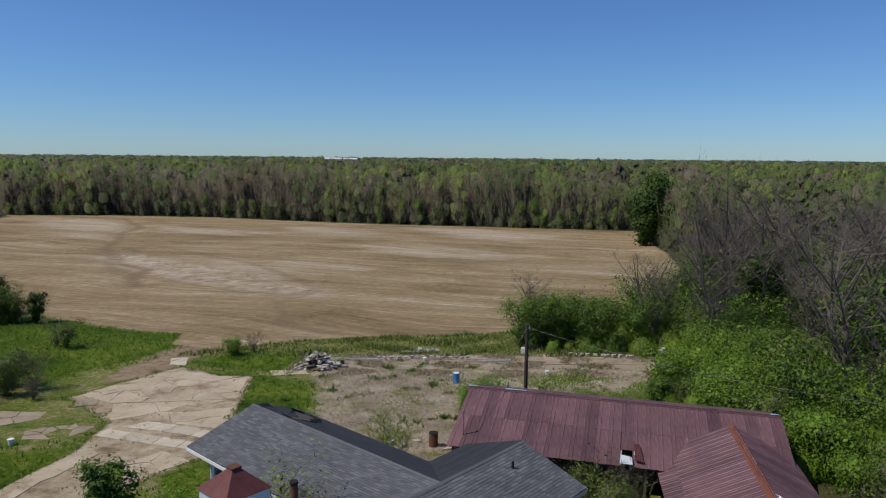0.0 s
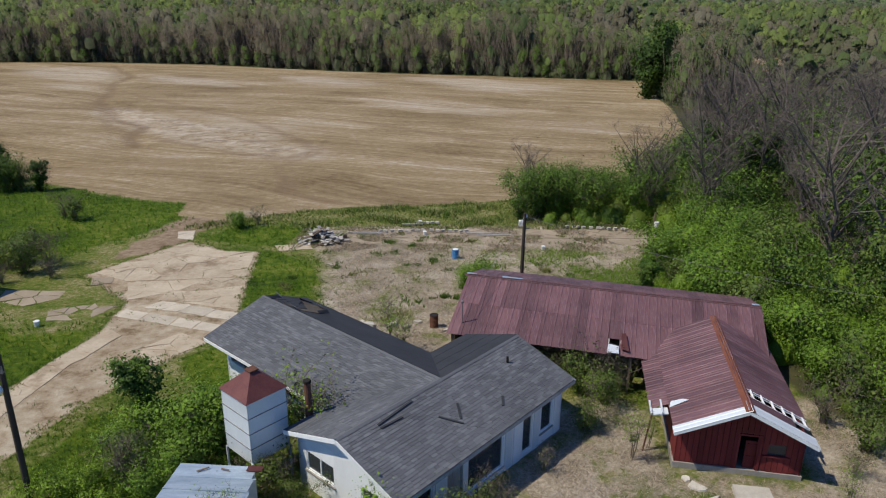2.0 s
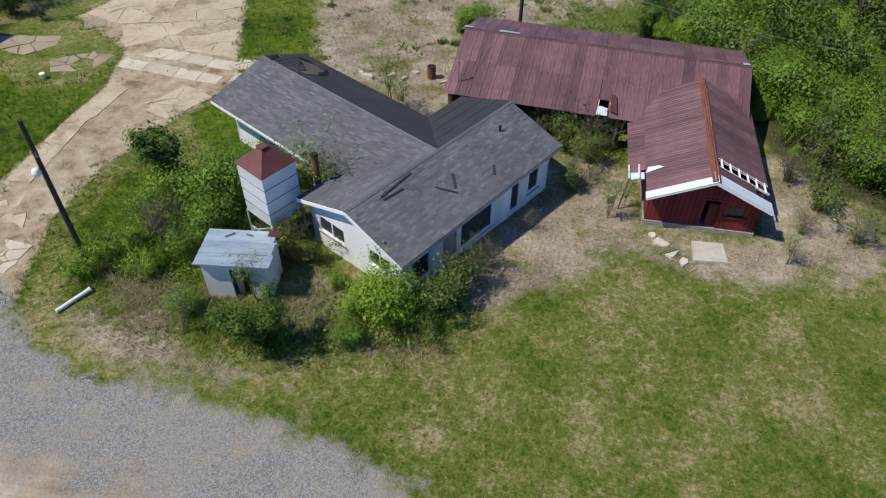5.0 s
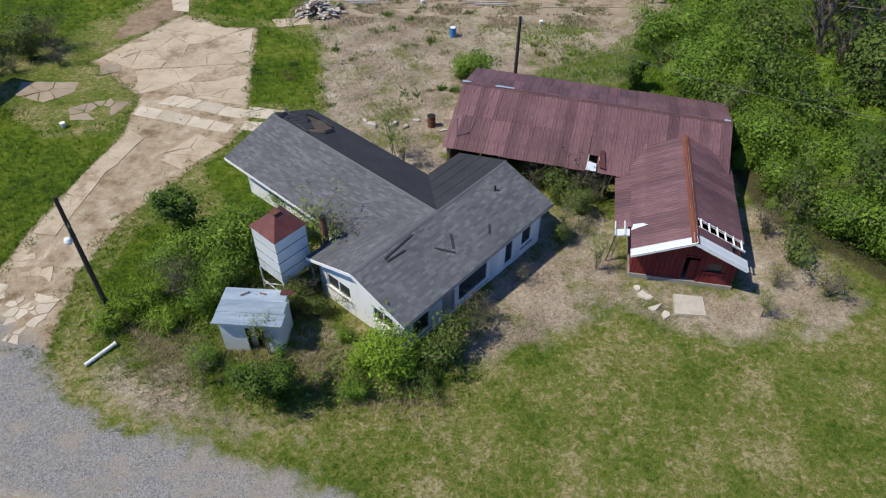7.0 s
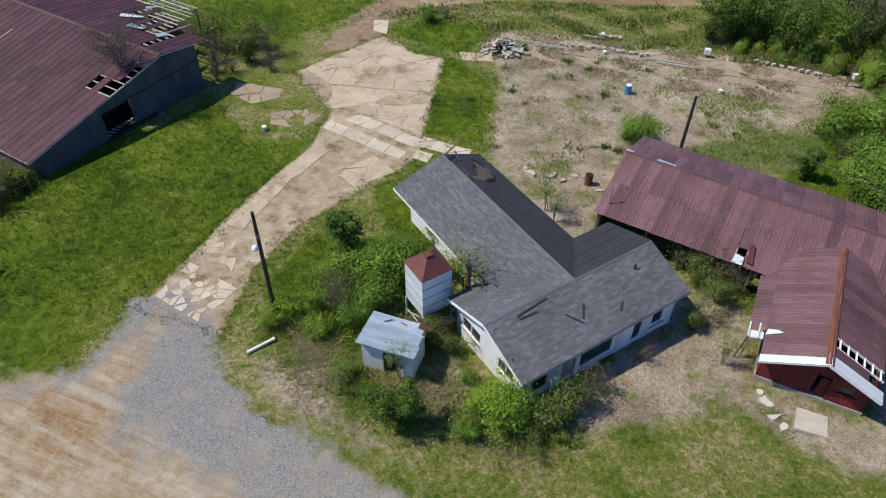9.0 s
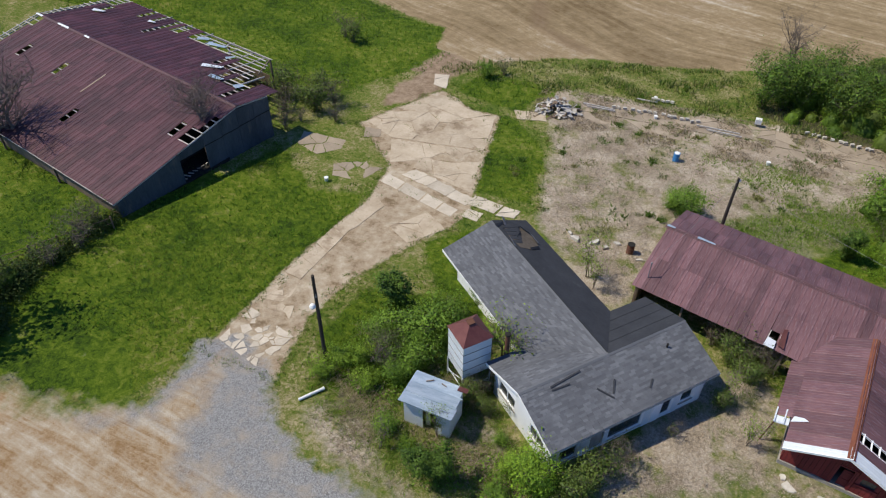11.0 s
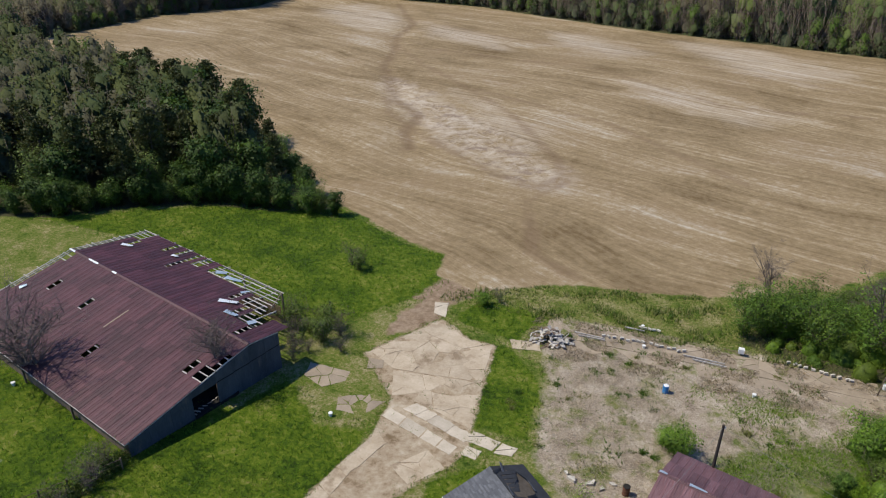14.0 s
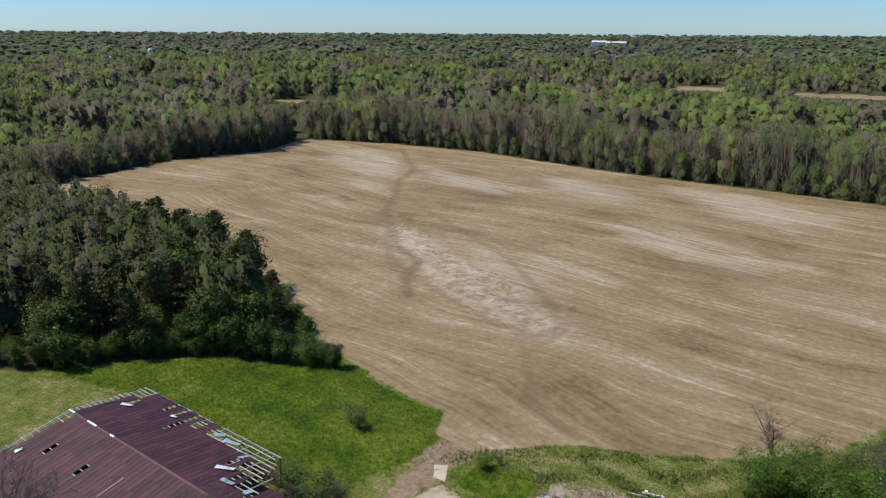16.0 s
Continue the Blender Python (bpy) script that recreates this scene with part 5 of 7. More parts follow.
set_plant(dark_bush, -7.55, 19.1, 1.05, "evergreen_bush", "dark green dense evergreen bush before the hut", "bush")
set_plant(corner_bush, -1.9, 20.3, 1.0, "corner_bush", "bright green leafy bush at the house corner", "bush")
set_plant(cedar, -14.5, 29.4, 1.35, "young_cedar", "dark green young cedar beside the drive", "cedar")
set_plant(cedar, 15.6, 48.7, 0.95, "young_cedar", "dark green young cedar behind the long shed", "cedar", turn=60)
for i, (x, y, s, kind) in enumerate(((-12.6, 27.6, 1.3, 0), (-11.0, 28.6, 1.4, 0), (-13.6, 26.2, 1.15, 2), (-14.8, 27.3, 0.9, 0), (-11.6, 26.0, 1.1, 0), (-16.2, 24.2, 0.85, 1), (-12.3, 24.3, 0.9, 0), (-15.0, 24.8, 0.8, 1), (-10.5, 30.4, 1.0, 0),
                                     (-16.9, 22.9, 0.75, 1), (-13.8, 23.2, 0.75, 1), (-11.4, 20.6, 0.6, 0), (-9.7, 19.9, 0.5, 1), (-3.9, 18.7, 0.6, 0), (-3.5, 20.6, 0.85, 1), (-0.4, 19.4, 0.6, 2), (-4.6, 22.2, 0.4, 0),
                                     (7.3, 29.9, 0.85, 2), (3.1, 49.6, 1.25, 0), (2.0, 50.4, 0.9, 0), (-9.6, 33.0, 0.7, 0), (-12.5, 31.8, 0.6, 1), (-7.6, 30.2, 0.7, 1), (-20.5, 67.5, 0.8, 0))):
    set_plant((shrub_a, shrub_b, shrub_c)[kind], x, y, s * 0.86, "shrub", ("fresh green leafy shrub in rough grass", "yellow-green low shrub in rough grass", "sparse olive shrub with grey twigs")[kind], "shrub", "shrubs round the house", i * 47)
for x, y, s in ((-6.4, 28.2, 1.35), (-5.6, 27.6, 1.2), (-7.0, 27.3, 1.0)):
    set_plant(slim, x, y, s, "sapling", "thin sapling with few young leaves beside the house", "sapling", "saplings round the house", x * 50)
for i, (x, y, s) in enumerate(((-3.0, 38.6, 1.1), (9.2, 27.6, 0.8), (7.6, 31.0, 0.8), (-11.2, 19.4, 0.8), (-8.4, 21.2, 0.8), (17.4, 23.9, 0.6), (-2.2, 37.6, 0.9), (10.2, 28.6, 0.5))):
    set_plant(slim, x, y, s, "sapling", "thin green sapling in dry grass", "sapling", "saplings round the house", i * 71)
for i, (x, y, s) in enumerate(((7.6, 33.8, 1.0), (8.8, 34.6, 1.1), (10.0, 34.0, 1.0), (9.0, 32.6, 0.8), (6.4, 35.2, 0.9), (19.8, 30.8, 1.0), (20.6, 28.4, 1.0), (21.5, 25.5, 0.9), (18.9, 26.2, 0.6), (-34.2, 53.2, 1.3), (-37.2, 52.0, 1.2), (-36.0, 50.2, 1.0), (-38.6, 54.6, 1.3), (-35.3, 48.9, 0.8), (-40.2, 56.2, 1.0), (-36.4, 54.4, 0.9), (-34.6, 50.8, 0.7), (-33.0, 55.0, 1.2), (-35.4, 56.0, 1.3), (-31.5, 52.2, 0.8), (-41.5, 28.5, 1.0), (-43, 26, 1.2), (-40.8, 24.5, 1.0), (-44, 23, 1.3), (-46, 27, 1.3), (-45, 19, 1.3), (-47, 24, 1.2), (-42, 21.5, 1.0), (-48, 29, 1.2), (-40.0, 71.0, 1.2), (-38.4, 70.0, 1.0), (-13.5, 25.0, 1.1), (-19, 69, 0.8), (1.0, 21.6, 1.0), (1.9, 22.7, 0.9), (2.6, 23.6, 0.7), (0.2, 20.9, 0.9), (4.8, 26.6, 0.5), (-5.0, 28.5, 1.2), (-7.6, 24.4, 0.8), (-6.9, 25.4, 0.9), (-8.4, 24.2, 0.7), (-6.2, 24.0, 0.6), (-40.2, 27, 1.2), (-41, 29.6, 1.1), (-42.4, 24.4, 1.2), (-43.4, 20.6, 1.3), (-44.4, 17.6, 1.4), (-46.5, 21, 1.3), (-43.0, 29.2, 1.1), (-47.5, 18, 1.2))):
    if x < -42.1 and y < 31:
        continue
    set_plant(bare_bush if i % 3 else shrub_c, x, y, s, "brush", "grey-brown leafless brush in dry grass", "brush", "brush clumps", i * 53)

# trees of the right-hand wood and the hedge behind the pad
green_t = [grow(30 + i, 7.0, 2.6, 4000, 0.095, ([(0.9, 1.0, 0.8), (0.7, 0.8, 0.7), (1.15, 1.2, 0.9)], [(1.0, 1.05, 0.8), (0.6, 0.7, 0.7), (1.2, 1.15, 0.9)], OLIVE)[i], limbs=10, stem=0.11, base=0.12, stems=2, twigs=150, spread=0.42) for i in range(3)]
bare_t = [grow(40 + i, 11.0, 4.2, (0, 250, 500)[i], 0.16, OLIVE, limbs=15, stem=0.2, base=0.2, twigs=1500, lift=1.25, stems=2 + i % 2, wood_mat="pale_twig") for i in range(3)]
dark_t = [grow(50 + i, 9.0, 3.0, 3400, 0.2, [(0.42, 0.5, 0.5), (0.6, 0.66, 0.55), (0.36, 0.42, 0.42)], limbs=16, stem=0.14, base=0.08, twigs=60, lift=0.4, spread=0.4) for i in range(2)]
r = np.random.default_rng(99)
hedge = [(8.5, 72.5), (10.5, 73.5), (12.5, 74), (14.5, 75), (11, 77), (13.5, 78.5), (16.5, 77), (17, 74), (19, 75.5), (9.5, 76), (20.5, 73), (22.5, 76), (15, 81), (18.5, 80)]
for i, (x, y) in enumerate(hedge):
    set_plant(green_t[i % 2], x, y, 0.55 + 0.22 * r.random(), "young_tree", "bushy fresh green young tree at the field edge", "tree", "trees at the field edge", i * 61)
spots = []
while len(spots) < 130:
    x, y = r.uniform(9, 75), r.uniform(20, 150)
    d = float(inside(x, y, WOODS_R))
    if d < 2.5 or (y < 62 and d < 4.5) or x < 0.28 * y - 9 or x > 0.75 * y + 24 or any((x - a) ** 2 + (y - b) ** 2 < 9 for a, b, _ in spots):
        continue
    spots.append((x, y, d))
for i, (x, y, d) in enumerate(spots):
    q = r.random()
    s = 0.42 + 0.05 * min(d, 11) + 0.15 * r.random()
    if q < 0.66 or (d < 5 and q < 0.8):
        set_plant(green_t[i % 3], x, y, s, "woodland_tree", "leafy spring tree in the roadside wood", "tree", "woodland trees", i * 41)
    elif q < 0.78:
        set_plant(bare_t[i % 3], x, y, s * 1.05, "bare_tree", "leafless grey-brown tree in the wood", "tree", "woodland trees", i * 41)
    elif d < 8 or q < 0.9:
        set_plant(green_t[(i + 1) % 3], x, y, s * 0.9, "woodland_tree", "leafy spring tree in the roadside wood", "tree", "woodland trees", i * 59)
    else:
        set_plant(dark_t[i % 2], x, y, s, "evergreen_tree", "dark evergreen tree in the wood", "tree", "woodland trees", i * 41)
for i, (x, y, s) in enumerate(((27, 67, 0.95), (34, 74, 1.2), (30, 79, 0.9), (22, 73, 0.7), (12, 84, 0.5))):
    set_plant(bare_t[i % 2], x, y, s, "bare_tree", "large leafless grey-brown tree with spreading limbs", "tree", "woodland trees", i * 83)
for i, (x, y, s) in enumerate(((62, 214, 1.7), (67, 226, 2.1), (70, 208, 1.5), (74, 236, 2.2), (80, 220, 1.9))):
    set_plant(dark_t[i % 2], x, y, s, "evergreen_tree", "dark evergreen tree at the field corner", "tree", "trees at the field corner", i * 83)

for i, (x, y, s) in enumerate(((37, 62, 1.1), (44, 70, 1.25), (31, 70, 0.85), (41, 60, 1.0), (47, 78, 1.3), (38, 84, 1.2), (50, 90, 1.4), (26, 61, 0.7))):
    set_plant(green_t[i % 2], x, y, s, "woodland_tree", "leafy spring tree in the roadside wood", "tree", "woodland trees", i * 77)

# the pine copse
pines = []
for sd in (60, 61):
    rr = np.random.default_rng(sd)
    wd, cc = Build(), []
    wd.tube([(0, 0, -0.5), (0.1, 0, 5), (0, 0.1, 10), (0.1, 0.1, 14)], [0.2, 0.16, 0.1, 0.03], 7)
    for i in range(34):
        t = 0.28 + 0.7 * i / 34
        a, reach = i * 2.4 + rr.random(), 3.1 * (1 - t) ** 0.65 * (0.7 + 0.5 * rr.random()) + 0.3
        o = np.array([0.05, 0.05, 14 * t])
        e = o + np.array([math.cos(a) * reach, math.sin(a) * reach, 0.25 * reach])
        wd.tube([o, e], [0.05, 0.015], 4)
        for s in (0.45, 0.7, 0.9, 1.05):
            cc.append(o + (e - o) * s + rr.normal(size=(19, 3)) * np.array([0.42, 0.42, 0.2]))
    c = np.concatenate(cc)
    vs, fs = kites(c, 0.25 * (0.6 + 0.8 * rr.random(len(c))), rr)
    tn = np.repeat(np.array([(0.95, 0.95, 0.9)]) * (0.7 + 0.6 * rr.random((len(c), 1))), 4, 0)
    pines.append((wd.mesh("trunk", "bark"), cloud("crown", vs, fs, "needle", tn)))
r = np.random.default_rng(5)
spots = []
tries = 0
while len(spots) < 165 and tries < 20000:
    tries += 1
    x, y = r.uniform(-135, -50), r.uniform(45, 142)
    d = float(inside(x, y, COPSE))
    if d < 0.6 or d > 24 or any((x - a) ** 2 + (y - b) ** 2 < 7 for a, b, _ in spots):
        continue
    spots.append((x, y, d))
for i, (x, y, d) in enumerate(spots):
    low = min(0.95, 0.3 + (-52 - x) / 42)
    if d < 3.2:
        set_plant((dark_t[1], dark_t[0], green_t[0], dark_t[0])[i % 4], x, y, (0.5 + 0.3 * r.random()) * (0.7 + 0.3 * low), "understory_tree", "low dark leafy tree at the edge of the copse", "tree", "copse trees", i * 37)
    elif i % 5 < 2:
        set_plant((dark_t[0], green_t[2], dark_t[1])[i % 3], x, y, (1.0 + 0.35 * r.random()) * low, "copse_tree", "dark olive leafy tree in the copse", "tree", "copse trees", i * 37)
    else:
        set_plant(pines[i % 2], x, y, (0.78 + 0.3 * r.random()) * low, "pine_tree", "dark green pine with bare lower trunk", "pine", "copse trees", i * 37)

# low growth that closes the foot of the copse
front = [(-51, 85.6), (-60, 84.6), (-72, 82.2), (-81, 76.4), (-88, 68.6), (-104, 62.5)]
for i in range(34):
    t = i / 34 * (len(front) - 1)
    (x0, y0), (x1, y1) = front[int(t)], front[int(t) + 1]
    x, y = x0 + (x1 - x0) * (t % 1) + 0.9 * math.sin(i * 5.1), y0 + (y1 - y0) * (t % 1) + 0.8 * math.sin(i * 3.7) + 0.5
    set_plant((dark_t[i % 2], green_t[2], dark_t[1], green_t[0])[i % 4], x, y, 0.3 + 0.12 * (math.sin(i * 2.3) + 1), "understory_tree", "low dark leafy tree at the edge of the copse", "tree", "copse trees", i * 61)

set_plant(green_t[2], -45.0, 16.0, 1.35, "yard_tree", "leafy tree beside the fence by the barn", "tree")
for i, (x, y, s) in enumerate(((-41.6, 19.6, 0.6), (-41.9, 21.8, 0.5), (-41.0, 17.2, 0.7))):
    set_plant(dark_bush, x, y, s, "evergreen_bush", "dark green dense bush by the barn fence", "bush", "bushes by the barn fence", i * 70)
rw = np.random.default_rng(77)
spots = []
tries = 0
while len(spots) < 46 and tries < 5000:
    tries += 1
    x, y = rw.uniform(17, 40), rw.uniform(24, 66)
    d = float(inside(x, y, WOODS_R))
    if 0.6 < d < 9 and all((x - a) ** 2 + (y - b) ** 2 > 5 for a, b in spots):
        spots.append((x, y))
for i, (x, y) in enumerate(spots):
    set_plant((shrub_a, shrub_c, shrub_a)[i % 3], x, y, 0.9 + 0.8 * rw.random(), "wood_shrub", "bright green shrub covered with vines at the wood's edge", "shrub", "shrubs at the wood's edge", i * 67)
# dead trees that hang over the big barn
dead = grow(70, 6.0, 4.2, 0, 0.1, OLIVE, limbs=14, stem=0.16, base=0.2, twigs=1300, lift=0.8, stems=3, wood_mat="pale_twig", thick=1.6)
set_plant(dead, -38.6, 41.8, 0.62, "dead_tree", "leafless grey dead tree grown through the barn roof", "tree", dz=3.3)
set_plant(dead, -56.6, 36.3, 1.1, "dead_tree", "leafless grey dead tree beside the barn", "tree", turn=80)

# ---- far woods ----
r = np.random.default_rng(21)


PALETTE = np.array([(0.15, 0.2, 0.06), (0.125, 0.165, 0.06), (0.19, 0.24, 0.07), (0.165, 0.16, 0.085), (0.165, 0.152, 0.1), (0.185, 0.17, 0.118), (0.14, 0.128, 0.08), (0.09, 0.125, 0.05), (0.045, 0.065, 0.038), (0.115, 0.155, 0.055)])


phi = (1 + 5 ** 0.5) / 2
ICO = np.array([(-1, phi, 0), (1, phi, 0), (-1, -phi, 0), (1, -phi, 0), (0, -1, phi), (0, 1, phi), (0, -1, -phi), (0, 1, -phi), (phi, 0, -1), (phi, 0, 1), (-phi, 0, -1), (-phi, 0, 1)]) / math.hypot(1, phi)
ICO_F = np.array([i for i in itertools.combinations(range(12), 3) if all(np.linalg.norm(ICO[p] - ICO[q]) < 1.1 for p, q in itertools.combinations(i, 2))])
flip = np.einsum("ij,ij->i", np.cross(ICO[ICO_F[:, 1]] - ICO[ICO_F[:, 0]], ICO[ICO_F[:, 2]] - ICO[ICO_F[:, 0]]), ICO[ICO_F[:, 0]]) < 0
ICO_F[flip] = ICO_F[flip][:, ::-1]


def far_trees(pos, h, rad, n_leaf, leaf, tint, twig, low, name, material="far_leaf", mixed=0.05, K=5, top=0.82, core=0.72):
    """One mesh of many distant trees: lumpy crowns of boughs feathered with leaf clumps, and upright grey twigs."""
    T = len(pos)
    up = np.minimum(rad, h * 0.3)
    ang = r.uniform(0, 6.28, (T, 1)) + np.arange(K)[None] * 2.4
    lev = np.linspace(0, 1, K)[None]
    wide = r.uniform(0.25, 0.6, (T, K)) * np.sin(np.pi * (0.22 + 0.7 * lev))
    ctr = np.stack([np.cos(ang) * wide, np.sin(ang) * wide, low + (top - low) * lev + r.normal(size=(T, K)) * 0.05], -1)
    rb = r.uniform(0.55, 0.85, (T, K)) * (1.1 - 0.35 * lev)
    sc = np.stack([rad, rad, h], 1)
    ell = np.stack([rad, rad, up * 1.45], 1)
    # boughs
    c0 = pos[:, None] + ctr * sc[:, None]
    dv = ICO[None, None] * (rb * core)[..., None, None] * (0.75 + 0.5 * r.random((T, K, 12, 1)))
    bv = (c0[:, :, None] + dv * ell[:, None, None]).reshape(-1, 3)
    bf = (np.arange(T * K)[:, None, None] * 12 + ICO_F[None]).reshape(-1, 3)
    tone = tint[:, None] * (0.93 + 0.14 * r.random((T, K, 1)))
    tone = tone * (1 - 0.4 * (lev < 0.35)[..., None]) + np.array([0.15, 0.137, 0.1]) * 0.4 * (lev < 0.35)[..., None]
    bt = np.repeat(tone[:, :, None] * 0.96, 12, 2).reshape(-1, 3)
    bn = ICO[None, None] * 0.7 + (ctr * np.array([1, 1, 0.6]))[:, :, None] * 0.9 + np.array([0, 0, 0.85])
    bn = (bn + np.zeros((T, K, 12, 3))).reshape(-1, 3)
    # leaf clumps
    q = np.repeat(np.arange(T), n_leaf)
    kk = r.integers(0, K, len(q))
    d = r.normal(size=(len(q), 3))
    d[:, 2] += 0.35
    d /= np.linalg.norm(d, axis=1)[:, None]
    c = c0[q, kk] + d * ell[q] * (rb[q, kk] * r.uniform(0.7, 1.3, len(q)))[:, None]
    c[:, 2] = np.maximum(c[:, 2], pos[q][:, 2] + 0.2)
    nr = d + r.normal(size=d.shape) * 0.45
    nr /= np.linalg.norm(nr, axis=1)[:, None]
    u = np.cross(nr, r.normal(size=d.shape)) + np.array([0, 0, 0.35])
    u /= np.linalg.norm(u, axis=1)[:, None] + 1e-9
    v = np.cross(nr, u)
    v /= np.linalg.norm(v, axis=1)[:, None] + 1e-9
    s = (leaf[q] * (0.5 + 0.9 * r.random(len(q))))[:, None]
    lv = np.stack([c + u * s * 1.1, c + (v * 0.75 - u * 0.6) * s, c - (v * 0.75 + u * 0.6) * s], 1).reshape(-1, 3)
    stray = PALETTE[r.integers(0, 7, len(q))]
    tint_q = np.where(r.random((len(q), 1)) < mixed, stray, tone[q, kk])
    lt = np.repeat(tint_q * (0.92 + 0.16 * r.random((len(q), 1))), 3, 0)
    ln = d * 0.7 + (ctr[q, kk] * np.array([1, 1, 0.6])) * 0.9 + np.array([0, 0, 0.85]) + r.normal(size=d.shape) * 0.1
    ln = np.repeat(ln, 3, 0)
    lf = len(bv) + np.arange(len(lv)).reshape(-1, 3)
    me = cloud(name, np.concatenate([bv, lv]), np.concatenate([bf, lf]), material, np.concatenate([bt, lt]))
    nn = np.concatenate([bn, ln])
    nn /= np.linalg.norm(nn, axis=1)[:, None] + 1e-9
    me.attributes.new("custom_normal", "FLOAT_VECTOR", "POINT").data.foreach_set("vector", np.ascontiguousarray(nn, np.float32).ravel())
    me.update()
    out = [me]
    if twig:
        q = np.repeat(np.arange(T), twig)
        a = pos[q] + np.stack([r.normal(size=len(q)) * rad[q] * 0.4, r.normal(size=len(q)) * rad[q] * 0.4, h[q] * r.uniform(0.0, 0.6, len(q))], 1)
        b = a + np.stack([r.normal(size=len(q)) * rad[q] * 0.35, r.normal(size=len(q)) * rad[q] * 0.35, h[q] * r.uniform(0.3, 0.5, len(q))], 1)
        vs, fs = slivers(a, b, 0.003 * h[q] + 0.03, r)
        out.append(cloud(name + "_twigs", vs, fs, "twig"))
    return out


def wood_tint(n, p):
    t = PALETTE[p] * (0.98 + 0.3 * r.random((n, 1)))
    orange = r.random(n) < 0.01
    t[orange] = (0.19, 0.145, 0.06)
    return t


def open_ground(x, y):
    bad = inside(x, y, FIELD) > -1.5
    for f in FAR_FIELDS:
        bad |= inside(x, y, f) > -2
    bad |= (y < 120) & (x > -150) & (x < 80)
    bad |= inside(x, y, COPSE) > 0
    return bad


def below_view(x, y, h):
    """Low growth before the clearings: keep it under the line from the hill to each far field."""
    d, a = np.hypot(x, y), np.arctan2(x, y)
    for f in FAR_FIELDS:
        ang = [math.atan2(u, v) for u, v in f]
        near = min(math.hypot(u, v) for u, v in f)
        front = (a > min(ang)) & (a < max(ang)) & (d < near)
        h = np.where(front, np.minimum(h, 62 * (1 - d / near) + 1.0), h)
    return h


def sector(n, r0, r1, a0=-38.0, a1=60.0, power=1.0):
    """Points ahead of the camera between two distances."""
    d = r0 + (r1 - r0) * r.random(n) ** power
    a = np.radians(r.uniform(a0, a1, n))
    return -np.sin(a) * d, np.cos(a) * d


# the front rows along the field
ex, ey = [], []
ring = FIELD[12:] + FIELD[:1]
for (x0, y0), (x1, y1) in zip(ring, ring[1:]):
    L = math.hypot(x1 - x0, y1 - y0)
    nx, ny = (y1 - y0) / L, -(x1 - x0) / L
    for row, dist in enumerate((2.5, 6, 10, 15, 21)):
        m = int(L / 4.2)
        t = (np.arange(m) + r.random(m)) / m
        jx = r.normal(size=m) * 1.4
        ex.append(x0 + (x1 - x0) * t + nx * (dist + jx))
        ey.append(y0 + (y1 - y0) * t + ny * (dist + jx))
ex, ey = np.concatenate(ex), np.concatenate(ey)
keep = ~open_ground(ex, ey)
ex, ey = ex[keep], ey[keep]
edge_in = -inside(ex, ey, FIELD)
eh = np.where(edge_in < 4, r.uniform(4, 13, len(ex)), r.uniform(16, 27, len(ex)) * (0.9 + 0.12 * np.sin(ex * 0.06)))
far = np.hypot(ex, ey)
eh *= np.where((ey < 250) & (ex < -100), 0.72, 1.0)
pos = np.stack([ex, ey, land(ex, ey)], 1)
zone = ((ex // 13).astype(int) * 7919 + (ey // 13).astype(int) * 104729) % 101
p = np.array([0, 1, 2, 3, 4, 5, 6, 7, 9, 1, 3, 4])[zone % 12]
tint = wood_tint(len(ex), p)
tint[edge_in < 4] = np.where(r.random((int((edge_in < 4).sum()), 1)) < 0.5, np.array([(0.12, 0.19, 0.04)]), np.array([(0.075, 0.11, 0.04)]))
woods_edge = far_trees(pos, eh, eh * 0.15 + 1.3, 620, np.full(len(ex), 0.27), tint, 90, 0.1, "far_woods", core=0.55)
tagged(new("woodland_edge", woods_edge[0]), "spring woodland edge, green and grey-brown crowns", "woods", kind="stuff")
tagged(new("woodland_edge_twigs", woods_edge[1]), "bare grey trunks and twigs of the woodland edge", "woods", kind="stuff")
# the deep part of the pine copse
px, py = r.uniform(-262, -52, 2600), r.uniform(38, 176, 2600)
keep = (inside(px, py, COPSE) > 9) & (px < -70)
px, py = px[keep][:760], py[keep][:760]
ph = r.uniform(10, 15.5, len(px))
tnt = np.array([(0.085, 0.115, 0.045), (0.13, 0.155, 0.055), (0.1, 0.12, 0.05), (0.15, 0.145, 0.09)])[r.integers(0, 4, len(px))]
copse_deep = far_trees(np.stack([px, py, land(px, py)], 1), ph, ph * 0.13 + 0.8, 160, np.full(len(px), 0.4), tnt, 8, 0.2, "copse_woods", mixed=0.03)
tagged(new("copse_woods", copse_deep[0]), "dark evergreen crowns filling the copse", "woods", kind="stuff")
tagged(new("copse_twigs", copse_deep[1]), "grey trunks inside the copse", "woods", kind="stuff")
